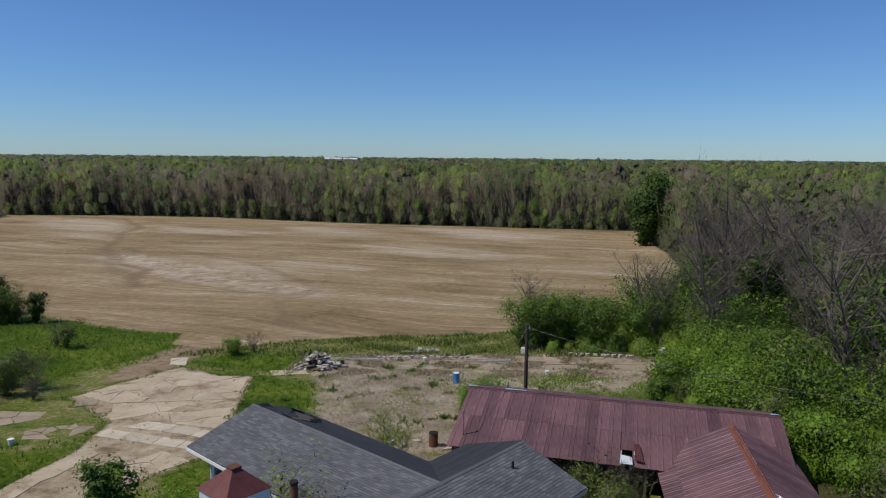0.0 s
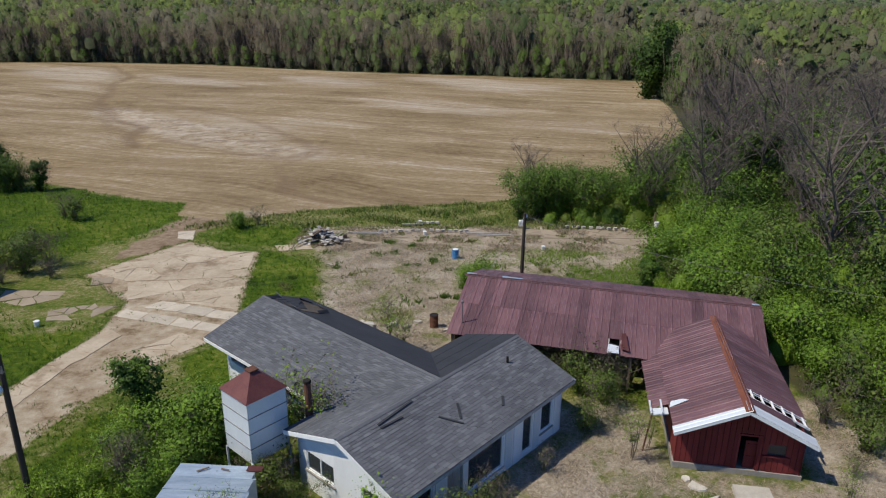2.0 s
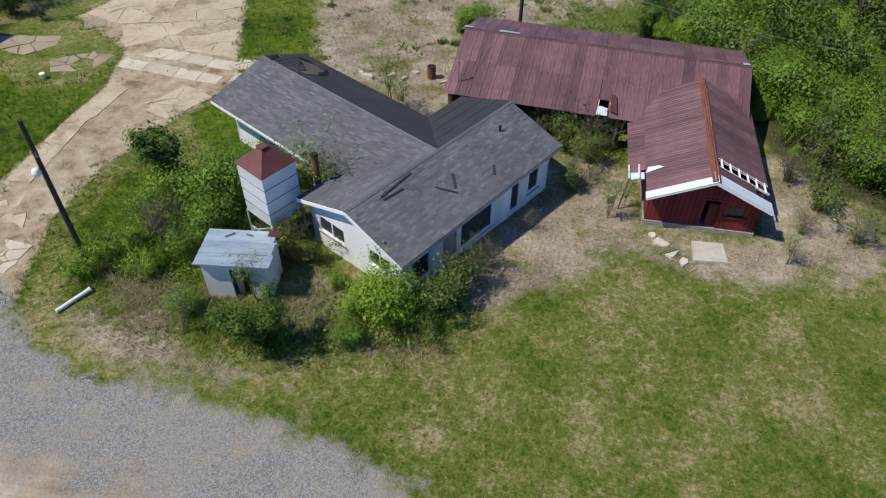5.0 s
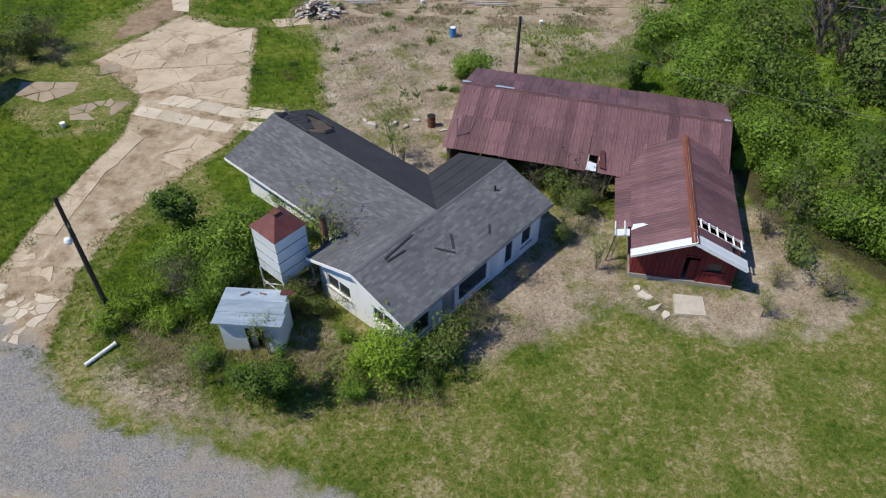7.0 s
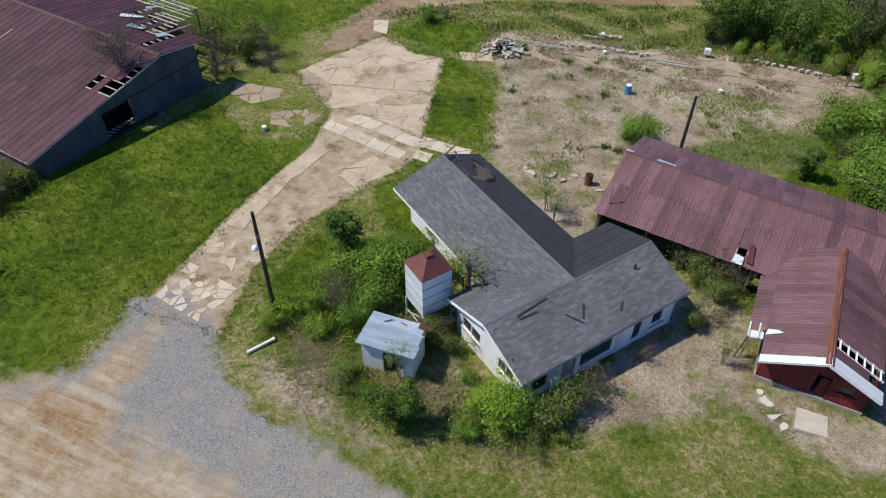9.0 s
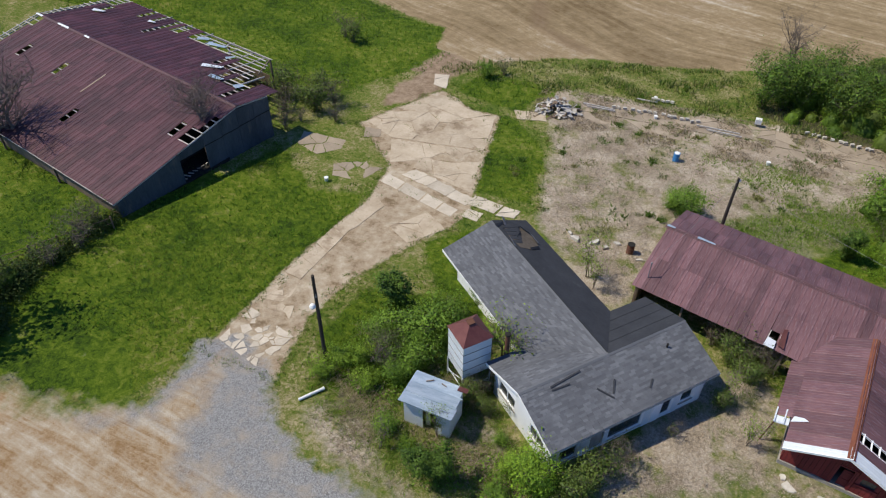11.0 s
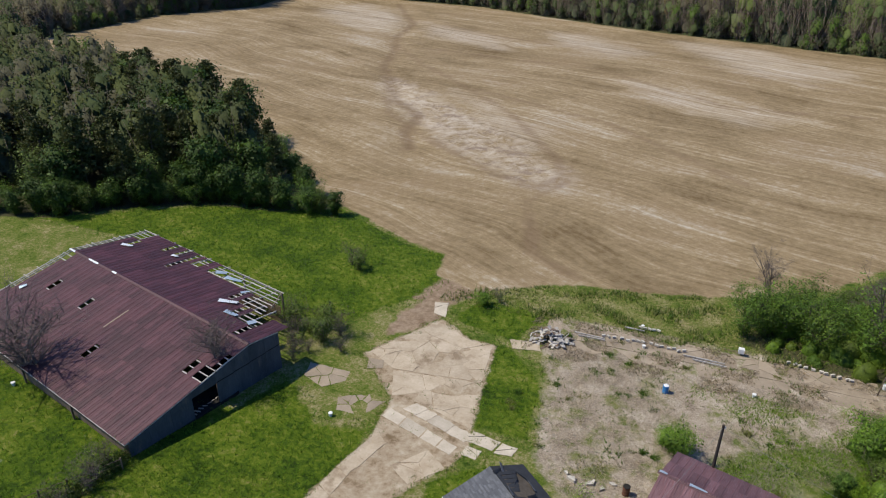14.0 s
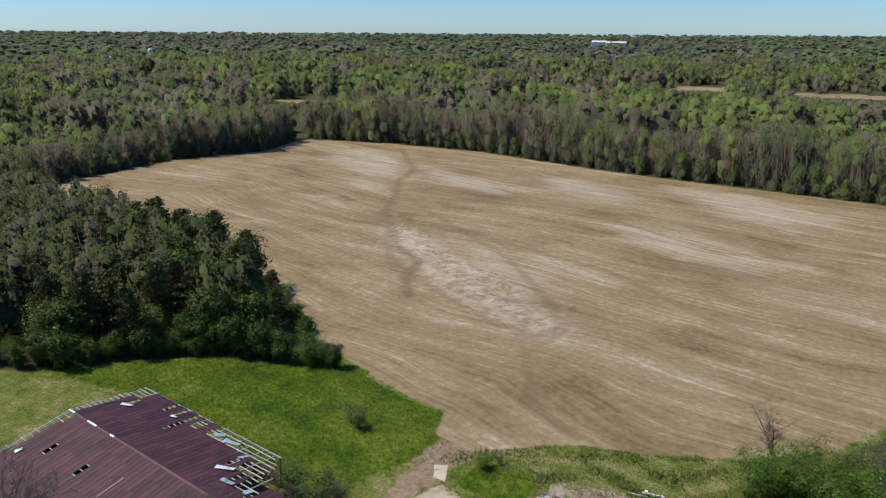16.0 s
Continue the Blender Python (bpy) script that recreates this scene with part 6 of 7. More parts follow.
# the wood behind
qx, qy = sector(1500, 230, 1150, power=0.75)
cl = np.repeat(np.arange(len(qx)), 4)
bx, by = qx[cl] + r.normal(size=len(cl)) * 5.5, qy[cl] + r.normal(size=len(cl)) * 5.5
keep = ~open_ground(bx, by) & (inside(bx, by, FIELD) < -20) & (by > 130)
bx, by, cl = bx[keep], by[keep], cl[keep]
bh = (r.uniform(13, 25, len(qx))[cl] + r.normal(size=len(bx)) * 1.5) * (0.9 + 0.1 * np.sin(bx * 0.011) * np.sin(by * 0.013)) * np.where((by < 280) & (bx < -100), 0.75, 1.0)
bh = below_view(bx, by, bh)
patch = (np.sin(bx * 0.021 + 1.3 + np.sin(by * 0.013)) + np.sin(by * 0.017 + bx * 0.008)) * 0.75
group = ((qx // 26).astype(int) * 7919 + (qy // 34).astype(int) * 104729) % 997
pick = np.where(r.random(len(qx)) < 0.6, group, r.integers(0, 997, len(qx)))[cl]
p = np.where((pick % 100) / 100 < 0.62 + 0.3 * patch, np.array([0, 1, 2, 9, 2])[pick % 5], np.array([3, 4, 5, 6, 7, 4, 5])[pick % 7])
woods_deep = far_trees(np.stack([bx, by, land(bx, by)], 1), bh, bh * 0.2 + 2.4 * r.random(len(bx)) + 1.6, 100, 0.24 + np.hypot(bx, by) * 0.0006, wood_tint(len(bx), p) * 1.08, 22, 0.2, "deep_woods", K=4, core=0.66)
tagged(new("deep_woods", woods_deep[0]), "mixed spring woodland stretching behind the field", "woods", kind="stuff")
tagged(new("deep_woods_twigs", woods_deep[1]), "bare grey trunks among the woodland crowns", "woods", kind="stuff")
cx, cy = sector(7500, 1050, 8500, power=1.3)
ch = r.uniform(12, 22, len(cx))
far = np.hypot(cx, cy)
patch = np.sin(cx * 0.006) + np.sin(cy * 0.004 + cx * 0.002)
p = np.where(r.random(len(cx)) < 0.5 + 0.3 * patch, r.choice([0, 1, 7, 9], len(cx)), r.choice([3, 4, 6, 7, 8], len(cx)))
# Tint lightened and shifted to blue, so distance haze sits in the colour.
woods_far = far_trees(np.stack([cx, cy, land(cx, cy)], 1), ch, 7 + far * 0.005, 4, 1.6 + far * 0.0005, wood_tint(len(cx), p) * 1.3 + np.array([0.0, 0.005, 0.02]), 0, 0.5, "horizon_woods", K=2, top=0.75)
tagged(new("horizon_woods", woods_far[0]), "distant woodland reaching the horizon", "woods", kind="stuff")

# farm buildings on the horizon
FAR_SILOS = [(-784, 764, 1.0), (-932, 1001, 1.05)]
FAR_SHEDS = [(-359, 2274, 44), (-292, 2160, 56)]
for x, y, s in FAR_SILOS:
    so = thing("grain_silo", pose(x, y, G(x, y)), "distant white grain silo among trees", "silo", "distant silos")
    part("body", Build().lathe([(4 * s, 0), (4 * s, 15 * s)], 20), "white_metal", so)
    part("dome", Build().lathe([(4.1 * s, 15 * s), (3.6 * s, 17 * s), (2.2 * s, 18.4 * s), (0.4 * s, 19 * s)], 20), "white_plastic", so)
for x, y, l in FAR_SHEDS:
    so = thing("farm_shed", pose(x, y, G(x, y) + 2, 0, 0, 12), "distant long white farm shed with pale roof", "shed", "distant sheds")
    part("wall", Build().box(-l / 2, -9, 0, l / 2, 9, 14), "white_metal", so)
    part("roof", Build().plate([(-l / 2 - 1, -10, 13.8), (l / 2 + 1, -10, 13.8), (l / 2 + 1, 0, 18), (-l / 2 - 1, 0, 18)], 0.3).plate([(-l / 2 - 1, 0, 18), (l / 2 + 1, 0, 18), (l / 2 + 1, 10, 13.8), (-l / 2 - 1, 10, 13.8)], 0.3), "white_plastic", so)

# ---- thickets, grass and straw ----
r = np.random.default_rng(31)


def scatter(n, x0, x1, y0, y1, test):
    x, y = r.uniform(x0, x1, n), r.uniform(y0, y1, n)
    keep = test(x, y)
    return x[keep], y[keep]


def bumps(x, y):
    return 0.5 + 0.25 * np.sin(x * 0.9 + np.sin(y * 0.7) * 2) + 0.25 * np.sin(y * 1.1 + np.cos(x * 0.6) * 2)


mx, my = scatter(5200, 8, 60, 20, 84, lambda x, y: (inside(x, y, WOODS_R) > 0.4) & (x > 0.26 * y - 12) & (x < 0.75 * y + 24))
mx, my = mx[:760], my[:760]
md = inside(mx, my, WOODS_R)
mr = r.uniform(0.7, 2.2, len(mx)) * np.clip(0.5 + md / 8, 0.5, 1.15)
mh = mr * r.uniform(0.9, 1.8, len(mx))
tone = np.array([(1.3, 1.3, 0.8), (1.0, 1.05, 0.75), (0.7, 0.78, 0.6), (1.5, 1.45, 0.9), (1.1, 0.98, 0.85)])[r.integers(0, 5, len(mx))]
gz = land(mx, my)
mid = ICO[ICO_F][:, [0, 1, 2]] + ICO[ICO_F][:, [1, 2, 0]]
ball = np.concatenate([np.stack([ICO[ICO_F][:, a], mid[:, a] / 2, mid[:, (a + 2) % 3] / 2], 1) for a in range(3)] + [mid / 2]).reshape(-1, 3)
ball /= np.linalg.norm(ball, axis=1)[:, None]


def swell(v, n):
    """The lumps of mound n in the directions v."""
    return 0.84 + 0.22 * np.sin(v[..., 0] * 5 + n) * np.sin(v[..., 1] * 5 + n * 1.7) + 0.08 * np.sin(v[..., 2] * 9 + n * 0.6)


ids = np.arange(len(mx))
bd = ball[None] * swell(np.broadcast_to(ball, (len(mx), len(ball), 3)), ids[:, None])[..., None] * 0.93
bv = (np.stack([mx, my, gz], 1)[:, None] + bd * np.stack([mr, mr, mh], 1)[:, None]).reshape(-1, 3)
bn = np.tile(ball * np.array([1, 1, 0.8]), (len(mx), 1))
# Inner mounds at 0.78 of the leaf tone: shade between leaves, as colour.
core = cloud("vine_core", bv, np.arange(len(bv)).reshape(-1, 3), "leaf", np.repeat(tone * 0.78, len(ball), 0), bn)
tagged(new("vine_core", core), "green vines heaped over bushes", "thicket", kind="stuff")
n_leaf = (190 * mr ** 2 + 60).astype(int)
q = np.repeat(ids, n_leaf)
d = r.normal(size=(len(q), 3))
d[:, 2] = np.abs(d[:, 2])
d /= np.linalg.norm(d, axis=1)[:, None]
lump = swell(d, q) * r.uniform(0.92, 1.1, len(q))
c = np.stack([mx[q], my[q], gz[q]], 1) + d * np.stack([mr[q], mr[q], mh[q]], 1) * lump[:, None]
vs, fs = kites(c, 0.04 + 0.055 * r.random(len(q)), r, out=d * np.array([1, 1, 0.8]) + np.array([0, 0, 0.25]), stray=0.55)
lobe = d * np.array([1, 1, 0.8]) + 0.5 * np.stack([-np.cos(d[:, 0] * 5 + q), -np.cos(d[:, 1] * 5 + q * 1.7), np.full(len(q), -0.6)], 1) * -1 + r.normal(size=d.shape) * 0.15
tn = tone[q] * np.array([1.0, 0.98, 0.85]) * (0.85 + 0.4 * r.random((len(q), 1)))
tagged(new("vine_thicket", cloud("vine_thicket", vs, fs, "leaf", np.repeat(tn, 4, 0), np.repeat(lobe, 4, 0))), "bright green vines and bushes covering the ground", "thicket", kind="stuff")

FENCE = [(-40.5, 30.6), (-40.8, 27.4), (-42.0, 24.1), (-41.5, 21.0), (-41.7, 19.2), (-40.2, 17.4), (-42, 14.5)]
mx, my = scatter(2600, -60, -36, 11, 34, lambda x, y: (near_line(x, y, FENCE) < 0.55 + 0.07 * np.maximum(30 - y, 0)))
mr = r.uniform(0.4, 1.2, len(mx))
q = np.repeat(np.arange(len(mx)), (150 * mr + 40).astype(int))
d = r.normal(size=(len(q), 3))
d[:, 2] = np.abs(d[:, 2])
d /= np.linalg.norm(d, axis=1)[:, None]
c = np.stack([mx[q], my[q], land(mx, my)[q]], 1) + d * np.stack([mr[q], mr[q], mr[q] * 1.3], 1) * r.uniform(0.6, 1.15, len(q))[:, None]
vs, fs = kites(c, 0.05 + 0.05 * r.random(len(q)), r, out=d, stray=0.8)
# Low tints put the dense shade of the brambles into the leaf colour.
tn = np.array([(0.62, 0.6, 0.6), (0.4, 0.45, 0.5), (0.75, 0.6, 0.8)])[r.integers(0, 3, len(mx))][q] * r.uniform(0.5, 1.1, (len(q), 1))
tagged(new("fence_brush", cloud("fence_brush", vs, fs, "leaf", np.repeat(tn, 4, 0))), "olive brambles along the barn fence, tint darkened for dense shade", "thicket", kind="stuff")
x, y = scatter(14000, -17.5, 1.5, 17.2, 30, lambda x, y: (np.maximum(inside(x, y, [(-17.5, 24.2), (-14, 30), (-8.5, 31), (-9.6, 25), (-11.5, 24), (-11.3, 19.5), (-13, 21.6)]), inside(x, y, [(-8.8, 20.8), (-3.5, 21.4), (1, 20.8), (-0.5, 18.6), (-8.5, 17.6)])) > 0))
z = land(x, y) + (0.08 + 0.5 * bumps(x * 1.3, y * 1.3)) * r.random(len(x)) ** 0.6
vs, fs = kites(np.stack([x, y, z], 1), 0.06 + 0.05 * r.random(len(x)), r)
tn = np.array([(1.3, 1.35, 0.9)]) * (0.6 + 0.8 * r.random((len(x), 1)))
tagged(new("ivy", cloud("ivy", vs, fs, "leaf", np.repeat(tn, 4, 0))), "green ivy and weeds round the house", "ivy", kind="stuff")


def tufts(name, x, y, height, tint, material, label, w=0.012, blades=3, lean=0.4, flare=0.05):
    """Blades of grass in tufts."""
    n = len(x)
    X, Y = np.repeat(x, blades) + r.normal(size=n * blades) * 0.05, np.repeat(y, blades) + r.normal(size=n * blades) * 0.05
    hgt = np.repeat(height, blades) * r.uniform(0.5, 1.2, n * blades)
    a = np.stack([X, Y, land(X, Y) - 0.02], 1)
    b = a + np.stack([r.normal(size=n * blades) * lean * hgt, r.normal(size=n * blades) * lean * hgt, hgt], 1)
    s = r.normal(size=(n * blades, 3)) * np.array([1, 1, 0])
    s = s / (np.linalg.norm(s, axis=1)[:, None] + 1e-9) * (w + hgt[:, None] * flare)
    vs = np.stack([a - s, a + s, b], 1).reshape(-1, 3)
    tn = np.repeat(np.repeat(tint, blades, 0), 3, 0)
    ob = tagged(new(name, cloud(name, vs, np.arange(len(vs)).reshape(-1, 3), material, tn)), label, "grass", kind="stuff")
    return ob


HOUSE_AREA = [tuple((house.matrix_world @ Vector((x, y, 0))).xy) for x, y in ((BX0, BY0), (BX1, BY0), (BX1, BY1), (AX1, BY1), (AX1, AY1), (AX0, AY1), (AX0, BY1), (BX0, BY1))]


def lawn_ok(x, y):
    return (inside(x, y, GRAVEL) < 0) & (inside(x, y, DIRT) < 0) & (inside(x, y, DRIVE_AREA) < -0.1) & (inside(x, y, FIELD) < 0) & (inside(x, y, STRAW) < 0) & (inside(x, y, HOUSE_AREA) < 0) & (np.max([inside(x, y, q) for q in YARD_STRAW], 0) < 0)


x, y = scatter(105000, -60, 34, 8, 34, lambda x, y: lawn_ok(x, y) & (np.abs(x) < 12 + y * 0.9))
g = np.sin(x * 0.5) * np.sin(y * 0.6 + 1) + r.normal(size=len(x)) * 0.5
tn = np.where(g[:, None] > 0.2, np.array([(1.05, 1.1, 0.9)]), np.where(g[:, None] > -0.5, np.array([(1.35, 1.2, 1.1)]), np.array([(2.0, 1.35, 2.0)]))) * r.uniform(0.5, 1.25, (len(x), 1))
tufts("lawn_grass", x, y, r.uniform(0.05, 0.17, len(x)), tn, "blade", "short patchy spring lawn grass")
x, y = scatter(60000, -100, 0, 20, 95, lambda x, y: lawn_ok(x, y) & (np.max([inside(x, y, q) for q in GREEN], 0) > -1.5))
tn = np.array([(1.1, 1.3, 0.5)]) * r.uniform(0.5, 1.35, (len(x), 1))
tufts("tall_grass", x, y, r.uniform(0.12, 0.4, len(x)), tn, "blade", "lush green tall grass")
x, y = scatter(80000, -12, 25, 17, 62, lambda x, y: (np.maximum(inside(x, y, STRAW), np.max([inside(x, y, q) for q in YARD_STRAW], 0)) > 0) & (inside(x, y, HOUSE_AREA) < 0) & ((inside(x, y, [(4, 60.5), (13.8, 59.5), (19.5, 60.6), (20, 48), (13.7, 46), (8.8, 47.5), (3.2, 48.7)]) < 0) | (r.random(len(x)) < 0.35)))
sd = np.maximum(inside(x, y, STRAW), np.max([inside(x, y, q) for q in YARD_STRAW], 0))
keep = r.random(len(x)) < np.clip(sd / 1.6, 0.1, 1)
x, y = x[keep], y[keep]
tn = np.array([(1.1, 1.1, 1.14)]) * r.uniform(0.6, 1.35, (len(x), 1))
tufts("dry_grass", x, y, r.uniform(0.06, 0.34, len(x)), tn, "straw", "flattened dry straw-coloured grass", w=0.005, lean=0.9, flare=0.022)
x, y = scatter(15000, -26, 24, 61, 82, lambda x, y: (inside(x, y, FIELD) < -0.3) & (y > 67.5 + 0.03 * x) & (x < 0.3 * y))
tn = np.where(r.random((len(x), 1)) < 0.55, np.array([(0.9, 0.95, 0.7)]), np.array([(2.6, 1.7, 3.2)])) * r.uniform(0.6, 1.2, (len(x), 1))
tufts("hedge_grass", x, y, r.uniform(0.15, 0.35, len(x)) * (0.6 + 2.2 * bumps(x * 0.8, y) ** 2), tn, "blade", "rank weeds and dry stalks along the field edge", w=0.02)
YARD = [(-18.6, 24.5), (-16.8, 19.6), (-13.5, 17.6), (-7, 16.6), (0.8, 17.4), (3.2, 20.2), (1.4, 21.4), (-1.4, 21.2), (-6.9, 26.2), (-5.6, 28.6), (-9.5, 31.5), (-15.5, 30.5)]
yard_x, yard_y = scatter(30000, -19, 4, 16, 32, lambda x, y: (inside(x, y, YARD) > -0.3) & (inside(x, y, HOUSE_AREA) < 0.1))
yd = inside(yard_x, yard_y, YARD)
keep = r.random(len(yd)) < np.clip(yd / 1.8, 0.08, 1)
yard_x, yard_y = yard_x[keep], yard_y[keep]
dry = np.max([np.exp(-((yard_x - a) ** 2 + (yard_y - b) ** 2) / c ** 2) for a, b, c in ((-13.8, 19.8, 2.2), (-5.0, 21.9, 1.7), (-9.6, 23.9, 1.5), (-6.6, 24.8, 1.4), (-3.6, 18.6, 0.9))], 0)
lot = 1.0 - 2.0 * dry + 0.45 * np.sin(yard_x * 1.1 + 1.5 * np.sin(yard_y * 0.9)) + np.sin(yard_y * 1.3 + yard_x * 0.4) + r.normal(size=len(yard_x)) * 0.7
for name, ok, mat, lo, hi, tone, label, lean in (("yard_weeds", lot > 0.15, "blade", 0.1, 0.42, (1.4, 1.45, 0.8), "tangled green weeds in the front yard", 0.6), ("yard_straw", lot < 0.1, "straw", 0.1, 0.45, (0.85, 0.8, 0.75), "dead brown stalks lying in the front yard", 1.1)):
    x, y = yard_x[ok], yard_y[ok]
    tufts(name, x, y, r.uniform(lo, hi, len(x)), np.array([tone]) * r.uniform(0.4, 1.25, (len(x), 1)), mat, label, w=0.006, blades=4, lean=lean, flare=0.025)
x, y = scatter(26000, 2, 21, 44, 63, lambda x, y: (inside(x, y, [(4, 60.5), (6, 62), (13.8, 59.5), (19.5, 60.6), (20, 48), (13.7, 46), (8.8, 47.5), (3.2, 48.7)]) > -0.5) & (np.sin(x * 0.7 + np.sin(y * 0.8) * 1.3) + np.sin(y * 0.6 - x * 0.35) + 0.16 * (x - 10) + r.normal(size=len(x)) * 0.4 > 0.1))
tufts("green_growth", x, y, r.uniform(0.08, 0.32, len(x)), np.array([(1.55, 1.65, 0.8)]) * r.uniform(0.6, 1.25, (len(x), 1)), "blade", "fresh green growth spreading through dry grass")
cxs, cys = scatter(130, -13, 20, 43, 66, lambda x, y: inside(x, y, STRAW) > -5)
cn = r.integers(6, 60, len(cxs))
sp = 0.15 + 0.9 * r.random(len(cxs)) ** 2
wx = np.repeat(cxs, cn) + r.normal(size=cn.sum()) * np.repeat(sp, cn)
wy = np.repeat(cys, cn) + r.normal(size=cn.sum()) * np.repeat(sp, cn)
wt = np.where(r.random((len(cxs), 1)) < 0.6, np.array([(0.9, 1.0, 0.8)]), np.array([(2.0, 1.35, 2.2)]))
wh = np.repeat(0.1 + 0.4 * r.random(len(cxs)) ** 2, cn)
tufts("weed_clumps", wx, wy, wh, np.repeat(wt, cn, 0) * r.uniform(0.6, 1.2, (len(wx), 1)), "blade", "scattered weed clumps in dry grass", w=0.015, blades=4, lean=0.5)

x, y = scatter(9000, -30, -10, 22, 64, lambda x, y: (inside(x, y, DRIVE_AREA) > -0.4) & (np.sin(x * 1.7 + 2 * np.sin(y * 0.8)) * np.sin(y * 1.3 + x) > 0.72) | (inside(x, y, DRIVE_AREA) > -1) & (np.abs(y - 43.9 - 0.1 * (x + 18)) < 0.35) & (r.random(len(x)) < 0.7))
tn = np.array([(0.95, 1.0, 0.8)]) * r.uniform(0.6, 1.2, (len(x), 1))
ex1, ey1 = scatter(60000, -31, -10, 21, 64, lambda x, y: (np.abs(inside(x, y, DRIVE_AREA)) < 0.15 + 0.75 * np.maximum(0, np.sin(x * 1.9 + np.sin(y * 0.7) * 3) * np.sin(y * 1.5 + 1))))
x, y = np.concatenate([x, ex1]), np.concatenate([y, ey1])
tn = np.concatenate([tn, np.where(r.random((len(ex1), 1)) < 0.75, np.array([(1.0, 1.2, 0.6)]), np.array([(2.0, 1.4, 1.8)])) * r.uniform(0.6, 1.2, (len(ex1), 1))])
tufts("drive_weeds", x, y, r.uniform(0.06, 0.2, len(x)), tn, "blade", "green weeds in the cracks of the drive")
x, y = scatter(24000, -14, 21, 60, 69, lambda x, y: np.sin(x * 0.9 + np.sin(y * 1.2)) * np.sin(y * 1.1) > 0.1)
tn = np.array([(1.0, 0.95, 0.9)]) * r.uniform(0.4, 1.1, (len(x), 1))
tufts("slab_straw", x, y, r.uniform(0.05, 0.3, len(x)), tn, "straw", "dry stalks growing through the old slab", lean=0.8)

# ---- poles and wires ----
p1 = thing("lamp_pole", pose(-17.4, 24.1, G(-17.4, 24.1)), "leaning dark wooden pole with a white yard lamp", "pole")
part("post", Build().tube([(0, 0, -0.5), (0.25, -0.3, 4), (0.5, -0.6, 8.5)], [0.14, 0.125, 0.095], 10), "black_pole", p1)
lamp = part("lamp_arm", Build().tube([(0.36, -0.42, 5.9), (0.3, -0.6, 6.05), (0.26, -0.72, 6.05)], [0.03, 0.03, 0.03], 6), "wire", p1)
part("lamp_head", Build().lathe([(0.06, 0.12), (0.14, 0.08), (0.2, -0.05), (0.2, -0.12), (0.12, -0.24), (0.05, -0.28)], 14, (0.25, -0.76, 6.03)), "white_plastic", lamp, "white dome lamp head")
part("junction_box", Build().box(0.36, -0.58, 6.6, 0.5, -0.42, 6.95), "wire", p1)
p2 = thing("utility_pole", pose(5.65, 45.2, G(5.65, 45.2)), "weathered wooden utility pole behind the long shed", "pole")
part("post", Build().tube([(0, 0, -0.5), (0, 0, 4), (0.0, -0.1, 7.6)], [0.15, 0.13, 0.1], 10), "black_pole", p2)
part("insulator", Build().lathe([(0.03, 7.3), (0.07, 7.36), (0.05, 7.5)], 8, (0.12, -0.1, 0)), "white_plastic", p2)
top2 = Vector((5.65, 45.1, G(5.65, 45.2) + 7.4))


def wire(a, b, sag, label):
    a, b = Vector(a), Vector(b)
    pts = [a.lerp(b, t / 14) - Vector((0, 0, sag * 4 * (t / 14) * (1 - t / 14))) for t in range(15)]
    solo("wire", Build().tube(pts, [0.011] * 15, 5), "wire", Matrix.Identity(4), label, "wire", "overhead wires")


wire(top2, mast.matrix_world @ Vector((0, 0, 1.4)), 0.4, "thin pale service wire to the shed mast")
wire(top2, (40, 33, 5.2), 1.6, "thin pale overhead wire into the wood")
p3 = thing("fence_post", pose(21.0, 66.0, G(21, 66)), "dark leaning post with a white bucket hung on it", "post")
part("post", Build().bar((0, 0, -0.3), (0.25, 0.1, 2.4), 0.12), "brown_wood", p3)
solo("bucket", Build().lathe([(0.19, 0), (0.24, 0.5), (0.26, 0.52), (0.24, 0.54)], 14), "white_plastic", pose(21.4, 66, G(21.4, 66) + 0.9), "white plastic bucket hung on a post", "bucket")

# ---- drums, pipe, culvert and rubble ----
rings = [(0.29, 0), (0.3, 0.02), (0.29, 0.04), (0.29, 0.29), (0.305, 0.31), (0.29, 0.33), (0.29, 0.58), (0.305, 0.6), (0.29, 0.62), (0.29, 0.87), (0.305, 0.89), (0.29, 0.91), (0.26, 0.9)]
bb = thing("blue_barrel", pose(1.3, 58.4, G(1.3, 58.4) - 0.02), "blue plastic barrel standing in dry grass", "barrel")
part("body", Build().lathe(rings, 20), "blue_plastic", bb)
part("lid", Build().lathe([(0.255, 0.9), (0.255, 0.93), (0.2, 0.94)], 20), "white_plastic", bb, "pale lid")
dr = thing("rusty_drum", pose(-0.45, 42.9, G(-0.45, 42.9) - 0.02), "rusty brown steel drum behind the house", "drum")
part("body", Build().lathe(rings, 20), "rust", dr)
part("rim", Build().lathe([(0.27, 0.9), (0.31, 0.92), (0.27, 0.95)], 20), "dark", dr)
v = Vector((1.09, 1.35, 0.05))
solo("white_pipe", Build().tube([(0, 0, 0), v / 2, v], [0.1, 0.1, 0.1], 14).tube([v * 0.94, v], [0.115, 0.115], 14), "white_plastic", pose(-17.35, 20.5, G(-17.35, 20.5) + 0.12), "white plastic pipe lying on the ground", "pipe")
rr = random.Random(4)


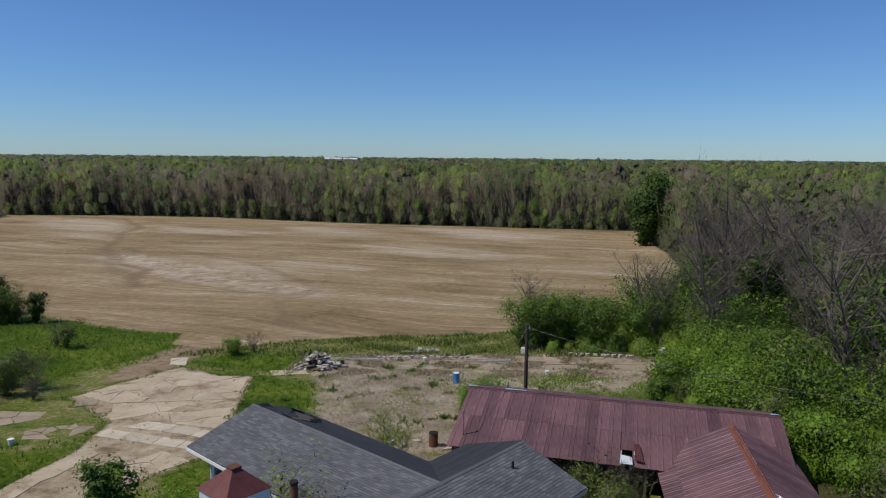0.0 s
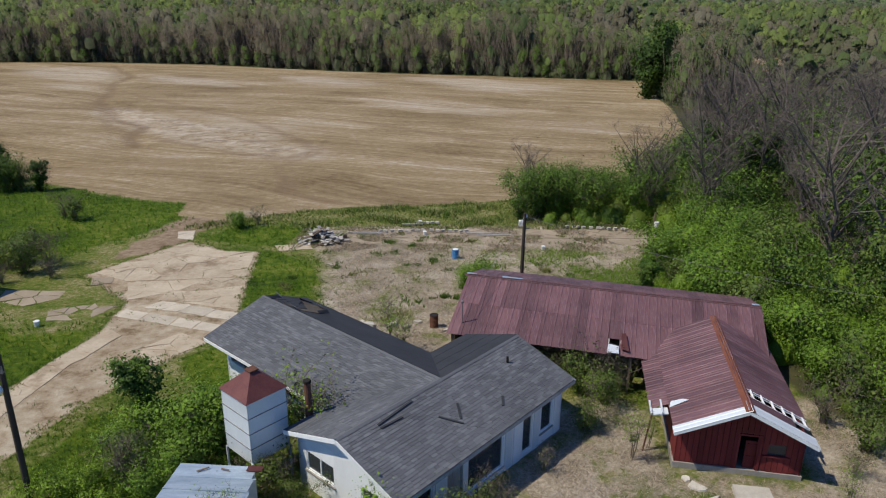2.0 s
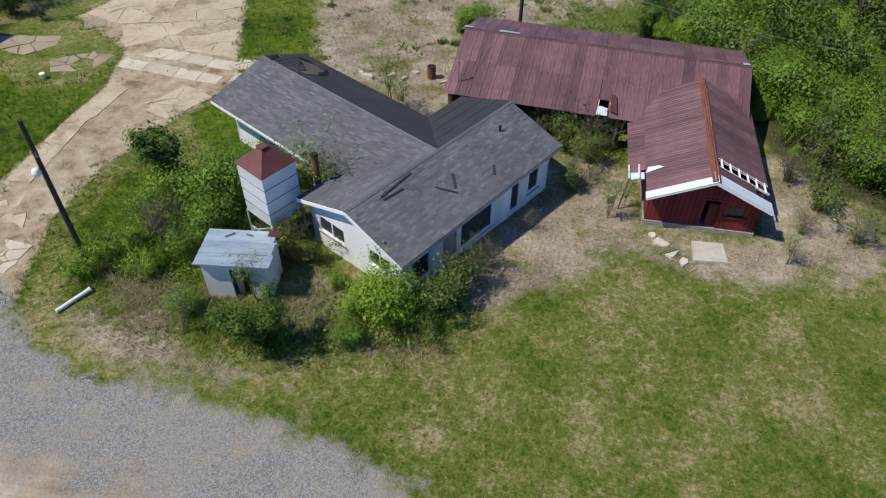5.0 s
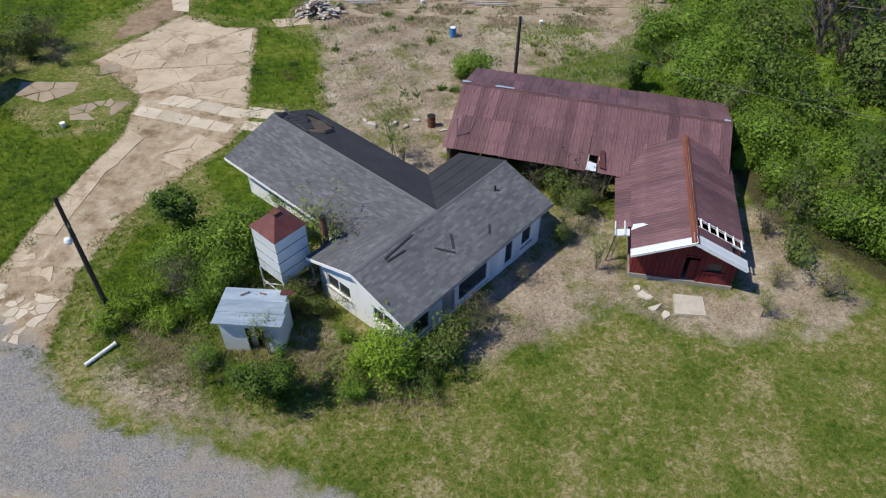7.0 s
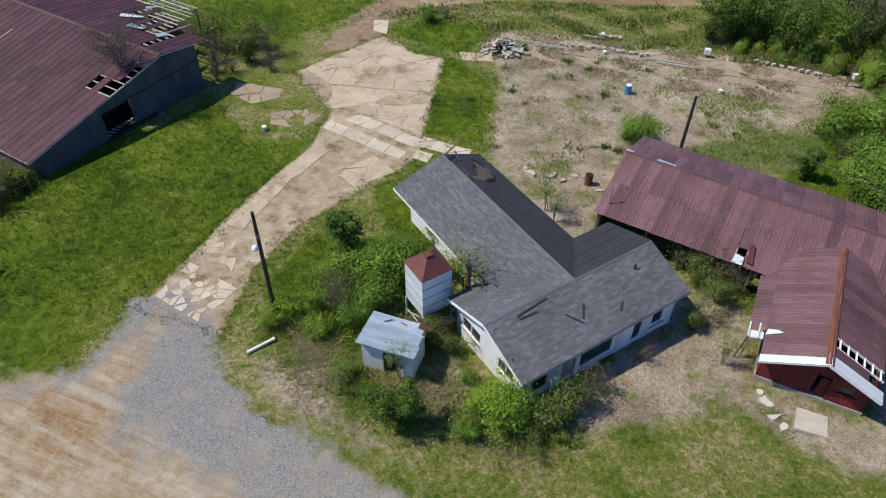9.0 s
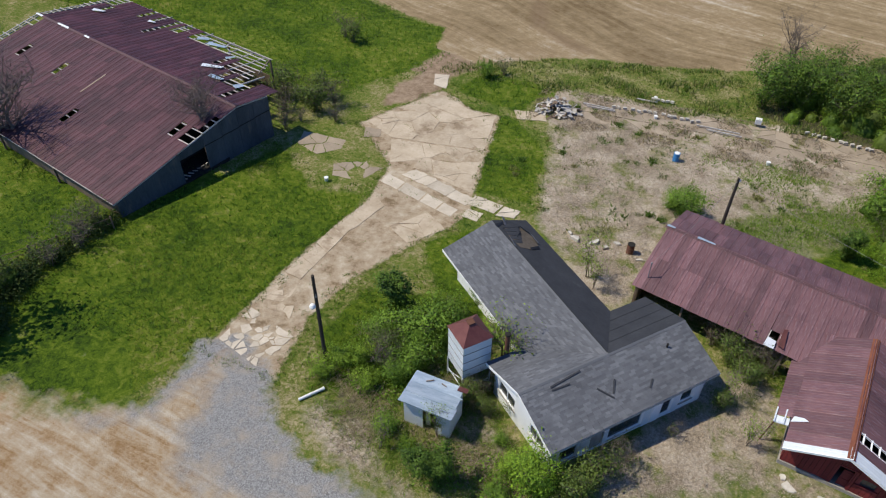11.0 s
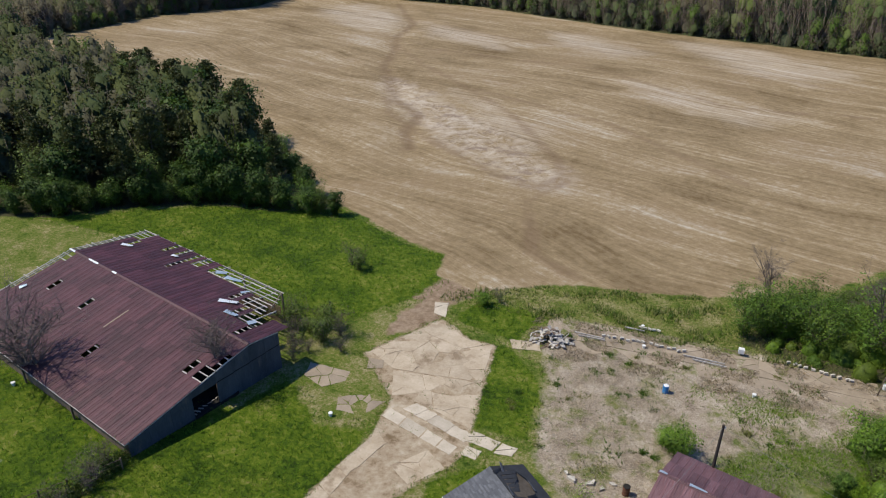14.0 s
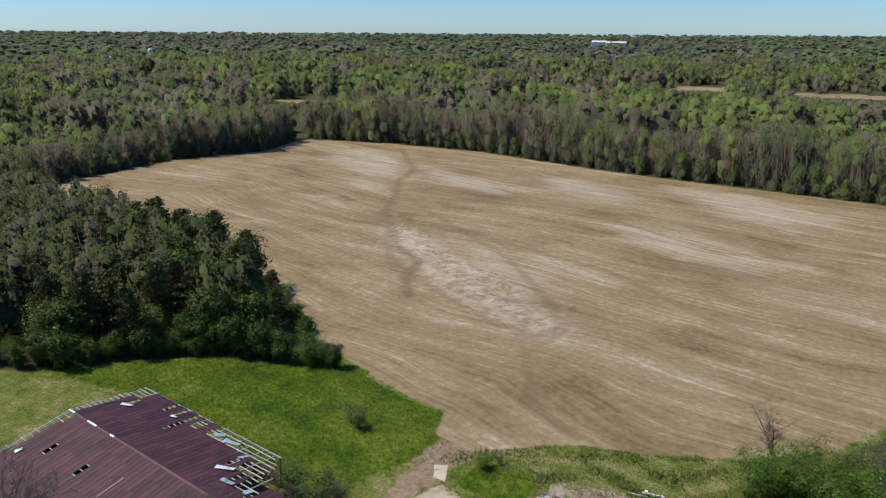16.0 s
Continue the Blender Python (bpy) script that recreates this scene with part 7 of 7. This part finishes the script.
def chunk(w, d, h, seed):
    """A broken lump with an uneven outline."""
    q = random.Random(seed)
    n = q.randint(5, 8)
    ang = sorted(q.uniform(0, 6.28) for _ in range(n))
    lo = [(math.cos(a) * w / 2 * q.uniform(0.8, 1.1), math.sin(a) * d / 2 * q.uniform(0.8, 1.1), 0) for a in ang]
    hi = [(x * 0.92, y * 0.92, h * q.uniform(0.8, 1.1)) for x, y, _ in lo]
    return Build().add(lo + hi, [tuple(reversed(range(n))), tuple(range(n, 2 * n))] + [(i, (i + 1) % n, (i + 1) % n + n, i + n) for i in range(n)])


for i, (x, y, w, d, h) in enumerate(((-4.6, 42.8, 1.3, 0.6, 0.35), (-3.3, 43.0, 1.2, 0.6, 0.3), (-2.3, 42.6, 0.8, 0.4, 0.25), (-5.4, 43.4, 0.5, 0.4, 0.3), (-1.6, 43.6, 0.7, 0.4, 0.2), (0.5, 42.2, 0.8, 0.5, 0.18))):
    solo("concrete_chunk", chunk(w, d, h, i), "pale_stone", pose(x, y, G(x, y) - 0.05, 0, 0, i * 40), "pale broken concrete chunk in dry grass", "concrete chunk", "concrete chunks behind the house")
rub = thing("rubble_heap", pose(-11.4, 63.2, G(-11.4, 63.2)), "heap of grey broken boards and concrete", "rubble heap")
for i in range(110):
    a, d = rr.uniform(0, 6.28), rr.random() ** 0.6
    x, y = math.cos(a) * 2.3 * d, math.sin(a) * 1.5 * d
    z = 1.15 * (1 - d) + 0.08
    c = Vector((rr.gauss(0, 1), rr.gauss(0, 1), rr.gauss(0, 0.35))).normalized() * rr.uniform(0.25, 0.8)
    ctr = Vector((x, y, z))
    part("board", Build().bar(ctr - c, ctr + c, rr.uniform(0.08, 0.4), 0.05), ("grey_wood", "pale_stone", "grey_wood", "brown_wood")[i % 4], rub)
blocks = [(-6 + i * 0.62 + rr.uniform(-0.15, 0.15), 66.3 + rr.uniform(-0.25, 0.25)) for i in range(15)] + [(13 + i * 0.6 + rr.uniform(-0.2, 0.2), 68.6 - i * 0.12) for i in range(11)] + [(-2.4 + i * 0.5, 69.6) for i in range(5)]
for i, (x, y) in enumerate(blocks):
    solo("concrete_block", Build().box(-0.2, -0.1, 0, 0.2, 0.1, 0.2).box(-0.16, -0.06, 0.2, -0.03, 0.06, 0.203).box(0.03, -0.06, 0.2, 0.16, 0.06, 0.203), "pale_stone", pose(x, y, G(x, y) + 0.16, 0, 0, rr.uniform(-40, 40)), "pale concrete block lying on the slab", "concrete block", "blocks on the old slab")
for i, (x, y, l, a) in enumerate(((-7.5, 65.6, 3.4, -0.03), (-7.2, 65.2, 3.0, 0.02), (4.6, 65.6, 4.2, -0.02), (5.2, 65.1, 3.4, -0.05), (-3.0, 69.0, 2.2, 0.0))):
    c = Vector((math.cos(a), math.sin(a), 0)) * l / 2
    solo("timber", Build().bar(-c, c, 0.12, 0.1), "grey_wood", pose(x, y, G(x, y) + 0.22), "long grey timber lying on the slab", "timber", "timbers on the old slab")
tank = thing("white_tank", pose(8.3, 68.4, G(8.3, 68.4) + 0.1) @ Matrix.Diagonal((0.72, 0.72, 0.8, 1)), "white square tank on a frame at the slab", "tank")
part("body", Build().box(-0.4, -0.35, 0.3, 0.4, 0.35, 0.95).box(-0.15, -0.15, 0.95, 0.15, 0.15, 1.02), "white_plastic", tank)
for x in (-0.36, 0.36):
    for y in (-0.3, 0.3):
        part("leg", Build().bar((x, y, 0.3), (x, y, -0.1), 0.05), "wire", tank)
for i, (x, y) in enumerate(((9.5, 60.9), (-27.2, 42.4), (-57.6, 34.7), (-1.6, 65.6), (-2.2, 69.9))):
    solo("white_bucket", Build().lathe([(0.15, 0), (0.19, 0.36), (0.21, 0.38), (0.18, 0.4)], 14), "white_plastic", pose(x, y, G(x, y), 0, 0, i * 30), "white plastic bucket lying about the yard", "bucket", "buckets about the yard")
solo("doorstep", Build().add([(-0.85, -0.75, 0), (0.85, -0.65, 0), (0.8, 0.72, 0), (-0.8, 0.7, 0), (-0.83, -0.73, 0.17), (0.83, -0.63, 0.14), (0.78, 0.7, 0.17), (-0.78, 0.68, 0.2)], [(3, 2, 1, 0), (4, 5, 6, 7), (0, 1, 5, 4), (1, 2, 6, 5), (2, 3, 7, 6), (3, 0, 4, 7)]), "pale_stone", pose(13.75, 24.75, G(13.75, 24.75) - 0.03, 0, 0, -8), "cracked pale concrete doorstep of the red barn", "doorstep")
for i, (x, y, w, d) in enumerate(((11.6, 25.6, 1.1, 0.7), (11.9, 24.7, 0.9, 0.6), (12.3, 24.1, 0.8, 0.5), (11.2, 26.1, 0.5, 0.4))):
    solo("concrete_chunk", chunk(w, d, 0.14, 90 + i), "pale_stone", pose(x, y, G(x, y) - 0.03, 0, 0, i * 33), "pale broken concrete piece before the red barn", "concrete chunk", "concrete pieces by the red barn")
for i in range(7):
    x, y = -39.6 - i * 1.1, 29.8 - i * 1.7
    f = thing("fence_post", pose(x, y, G(x, y)), "thin dark fence post in brush", "post", "fence by the barn")
    part("post", Build().bar((0, 0, -0.3), (0.05, 0, 1.3), 0.1), "brown_wood", f)
for h in (0.6, 1.1):
    pts = [(-39.6 - i * 1.1, 29.8 - i * 1.7, G(-39.6 - i * 1.1, 29.8 - i * 1.7) + h) for i in range(7)]
    solo("fence_rail", Build().tube(pts, [0.03] * 7, 5), "brown_wood", Matrix.Identity(4), "thin dark rail of the fence by the barn", "fence rail", "fence by the barn")


# ---- concrete drive and slabs, cracked into pieces ----
def clip(poly, a, b, c):
    """Keep the side a x + b y <= c of a convex outline."""
    out = []
    for i in range(len(poly)):
        p, q = poly[i], poly[(i + 1) % len(poly)]
        dp, dq = a * p[0] + b * p[1] - c, a * q[0] + b * q[1] - c
        if dp <= 0:
            out.append(p)
        if dp * dq < 0:
            t = dp / (dp - dq)
            out.append((p[0] + (q[0] - p[0]) * t, p[1] + (q[1] - p[1]) * t))
    return out


def cracked(parent, outline, count, material, seed, gap=0.035, top=0.05, miss=0.0):
    q = random.Random(seed)
    xs, ys = [p[0] for p in outline], [p[1] for p in outline]
    seeds = []
    tries = 0
    while len(seeds) < count and tries < 4000:
        tries += 1
        s = (q.uniform(min(xs), max(xs)), q.uniform(min(ys), max(ys)))
        if float(inside(s[0], s[1], outline)) > 0.15:
            seeds.append(s)
    for i, s in enumerate(seeds):
        if q.random() < miss:
            continue
        poly = list(outline)
        for j, o in enumerate(seeds):
            if i != j and poly:
                a, b = o[0] - s[0], o[1] - s[1]
                L = math.hypot(a, b)
                c = (o[0] ** 2 + o[1] ** 2 - s[0] ** 2 - s[1] ** 2) / 2 - gap * L * q.uniform(0.2, 1.0)
                poly = clip(poly, a, b, c)
        if len(poly) < 3:
            continue
        out = []
        for k2 in range(len(poly)):
            p, n = poly[k2], poly[(k2 + 1) % len(poly)]
            out.append(p)
            if math.hypot(n[0] - p[0], n[1] - p[1]) > 0.7:
                for t in (0.33, 0.67):
                    out.append((p[0] + (n[0] - p[0]) * t + q.gauss(0, 0.04), p[1] + (n[1] - p[1]) * t + q.gauss(0, 0.04)))
        cx, cy = sum(p[0] for p in out) / len(out), sum(p[1] for p in out) / len(out)
        dz, m = q.uniform(-0.02, 0.02), len(out)
        tx, ty = q.gauss(0, 0.006), q.gauss(0, 0.006)
        hi = [(x - cx, y - cy, G(x, y) + top + dz + tx * (x - cx) + ty * (y - cy)) for x, y in out]
        lo = [(x, y, z - 0.2) for x, y, z in hi]
        ctr = (0, 0, G(cx, cy) + top + dz)
        bd = Build().add(hi + lo + [ctr], [(a, (a + 1) % m, 2 * m) for a in range(m)] + [(a + m, (a + 1) % m + m, (a + 1) % m, a) for a in range(m)])
        ob = part("slab", bd, material, parent)
        ob.matrix_local = Matrix.Translation((cx, cy, 0))


drive = thing("driveway", Matrix.Identity(4), "cracked pale concrete farm drive", "driveway", kind="structure")
SECTIONS = [([(-25.0, 23.0), (-21.2, 21.8), (-20.4, 25.0), (-24.6, 26.4)], 46, 0.34, 0.055), ([(-24.7, 26.6), (-21.4, 25.4), (-21.0, 29.6), (-24.2, 30.4)], 16, 0.5, 0.03),
            ([(-24.3, 30.5), (-22.8, 30.2), (-22.2, 36.0), (-23.5, 36.6)], 6, 0.0, 0.02), ([(-23.5, 36.7), (-22.2, 36.1), (-20.9, 41.0), (-22.3, 42.0)], 5, 0.0, 0.02), ([(-19.4, 38.6), (-17.2, 37.2), (-15.0, 40.0), (-17.2, 41.6)], 5, 0.1, 0.03),
            ([(-22.9, 44.3), (-15.2, 41.7), (-14.9, 42.9), (-22.7, 45.7)], 5, 0.0, 0.03), ([(-21.6, 46.0), (-14.6, 43.7), (-14.3, 44.9), (-20.6, 47.2)], 5, 0.0, 0.03),
            ([(-22.9, 46.4), (-20.8, 47.4), (-14.7, 45.6), (-16.0, 52.6), (-25.0, 51.4)], 20, 0.12, 0.02), ([(-25.1, 51.6), (-16.0, 52.8), (-17.0, 59.8), (-19.6, 59.6), (-24.0, 62.2), (-28.6, 53.6)], 19, 0.14, 0.03)]
for i, (poly, n, miss, gap) in enumerate(SECTIONS):
    if i in (5, 6):
        a, b, c, d = (Vector(p) for p in poly)
        cuts = ((0.0, 0.26, 0.57, 0.8, 1.0), (0.0, 0.22, 0.4, 0.71, 1.0))[i - 5]
        for t0, t1 in zip(cuts, cuts[1:]):
            cracked(drive, [tuple(p) for p in (a.lerp(b, t0 + 0.008), a.lerp(b, t1 - 0.008), d.lerp(c, t1 - 0.008), d.lerp(c, t0 + 0.008))], 1, "white_concrete", 130 + i, 0, 0.03)
    else:
        cracked(drive, poly, n, "white_concrete" if i == 0 else "concrete", 100 + i, gap, 0.015 if i < 2 else 0.02, miss)
for i, poly in enumerate(([(-14.6, 44.0), (-12.0, 43.6), (-11.6, 45.0), (-14.3, 45.4)], [(-11.8, 43.4), (-10.2, 43.6), (-10.0, 44.8), (-11.4, 44.9)], [(-14.4, 42.2), (-13.0, 42.0), (-12.8, 43.2), (-14.2, 43.4)], [(-25.4, 63.6), (-23.8, 63.2), (-24.6, 66.4), (-26.2, 66.0)])):
    cracked(drive, poly, 2, "white_concrete", 140 + i)
for i, poly in enumerate(([(-33.4, 49.2), (-28.9, 49.4), (-28.6, 47.8), (-30.2, 46.0), (-32.8, 47.0)], [(-28.0, 45.2), (-23.9, 48.0), (-23.3, 46.6), (-24.6, 43.6), (-27.2, 43.4)], [(-28.2, 52.4), (-26.6, 52.6), (-26.2, 51.2), (-27.6, 50.6)])):
    cracked(drive, poly, (7, 9, 1)[i], "old_concrete", 150 + i, 0.07, 0.02, 0.08)
pad = thing("old_slab", Matrix.Identity(4), "brown weathered concrete slab of a vanished building", "concrete slab", kind="structure")
cracked(pad, [(-15.6, 61.6), (-14.8, 60.0), (-11.8, 60.6), (-12.4, 62.2)], 3, "concrete", 160)
for i in range(9):
    x0, x1 = -12.4 + i * 3.75, -12.4 + (i + 1) * 3.75
    s = lambda x: 0.055 * (x + 12)
    cracked(pad, [(x0, 62.0 + s(x0) * 0.5), (x1, 62.0 + s(x1) * 0.5), (x1, 64.2 + s(x1) * 0.4), (x0, 64.2 + s(x0) * 0.4)], 4, "old_concrete", 170 + i, 0.04, 0.02, 0.25)
    cracked(pad, [(x0, 64.3 + s(x0) * 0.4), (x1, 64.3 + s(x1) * 0.4), (x1, 68.2), (x0, 68.2)], 6, "old_concrete", 190 + i, 0.05, 0.04, 0.3)
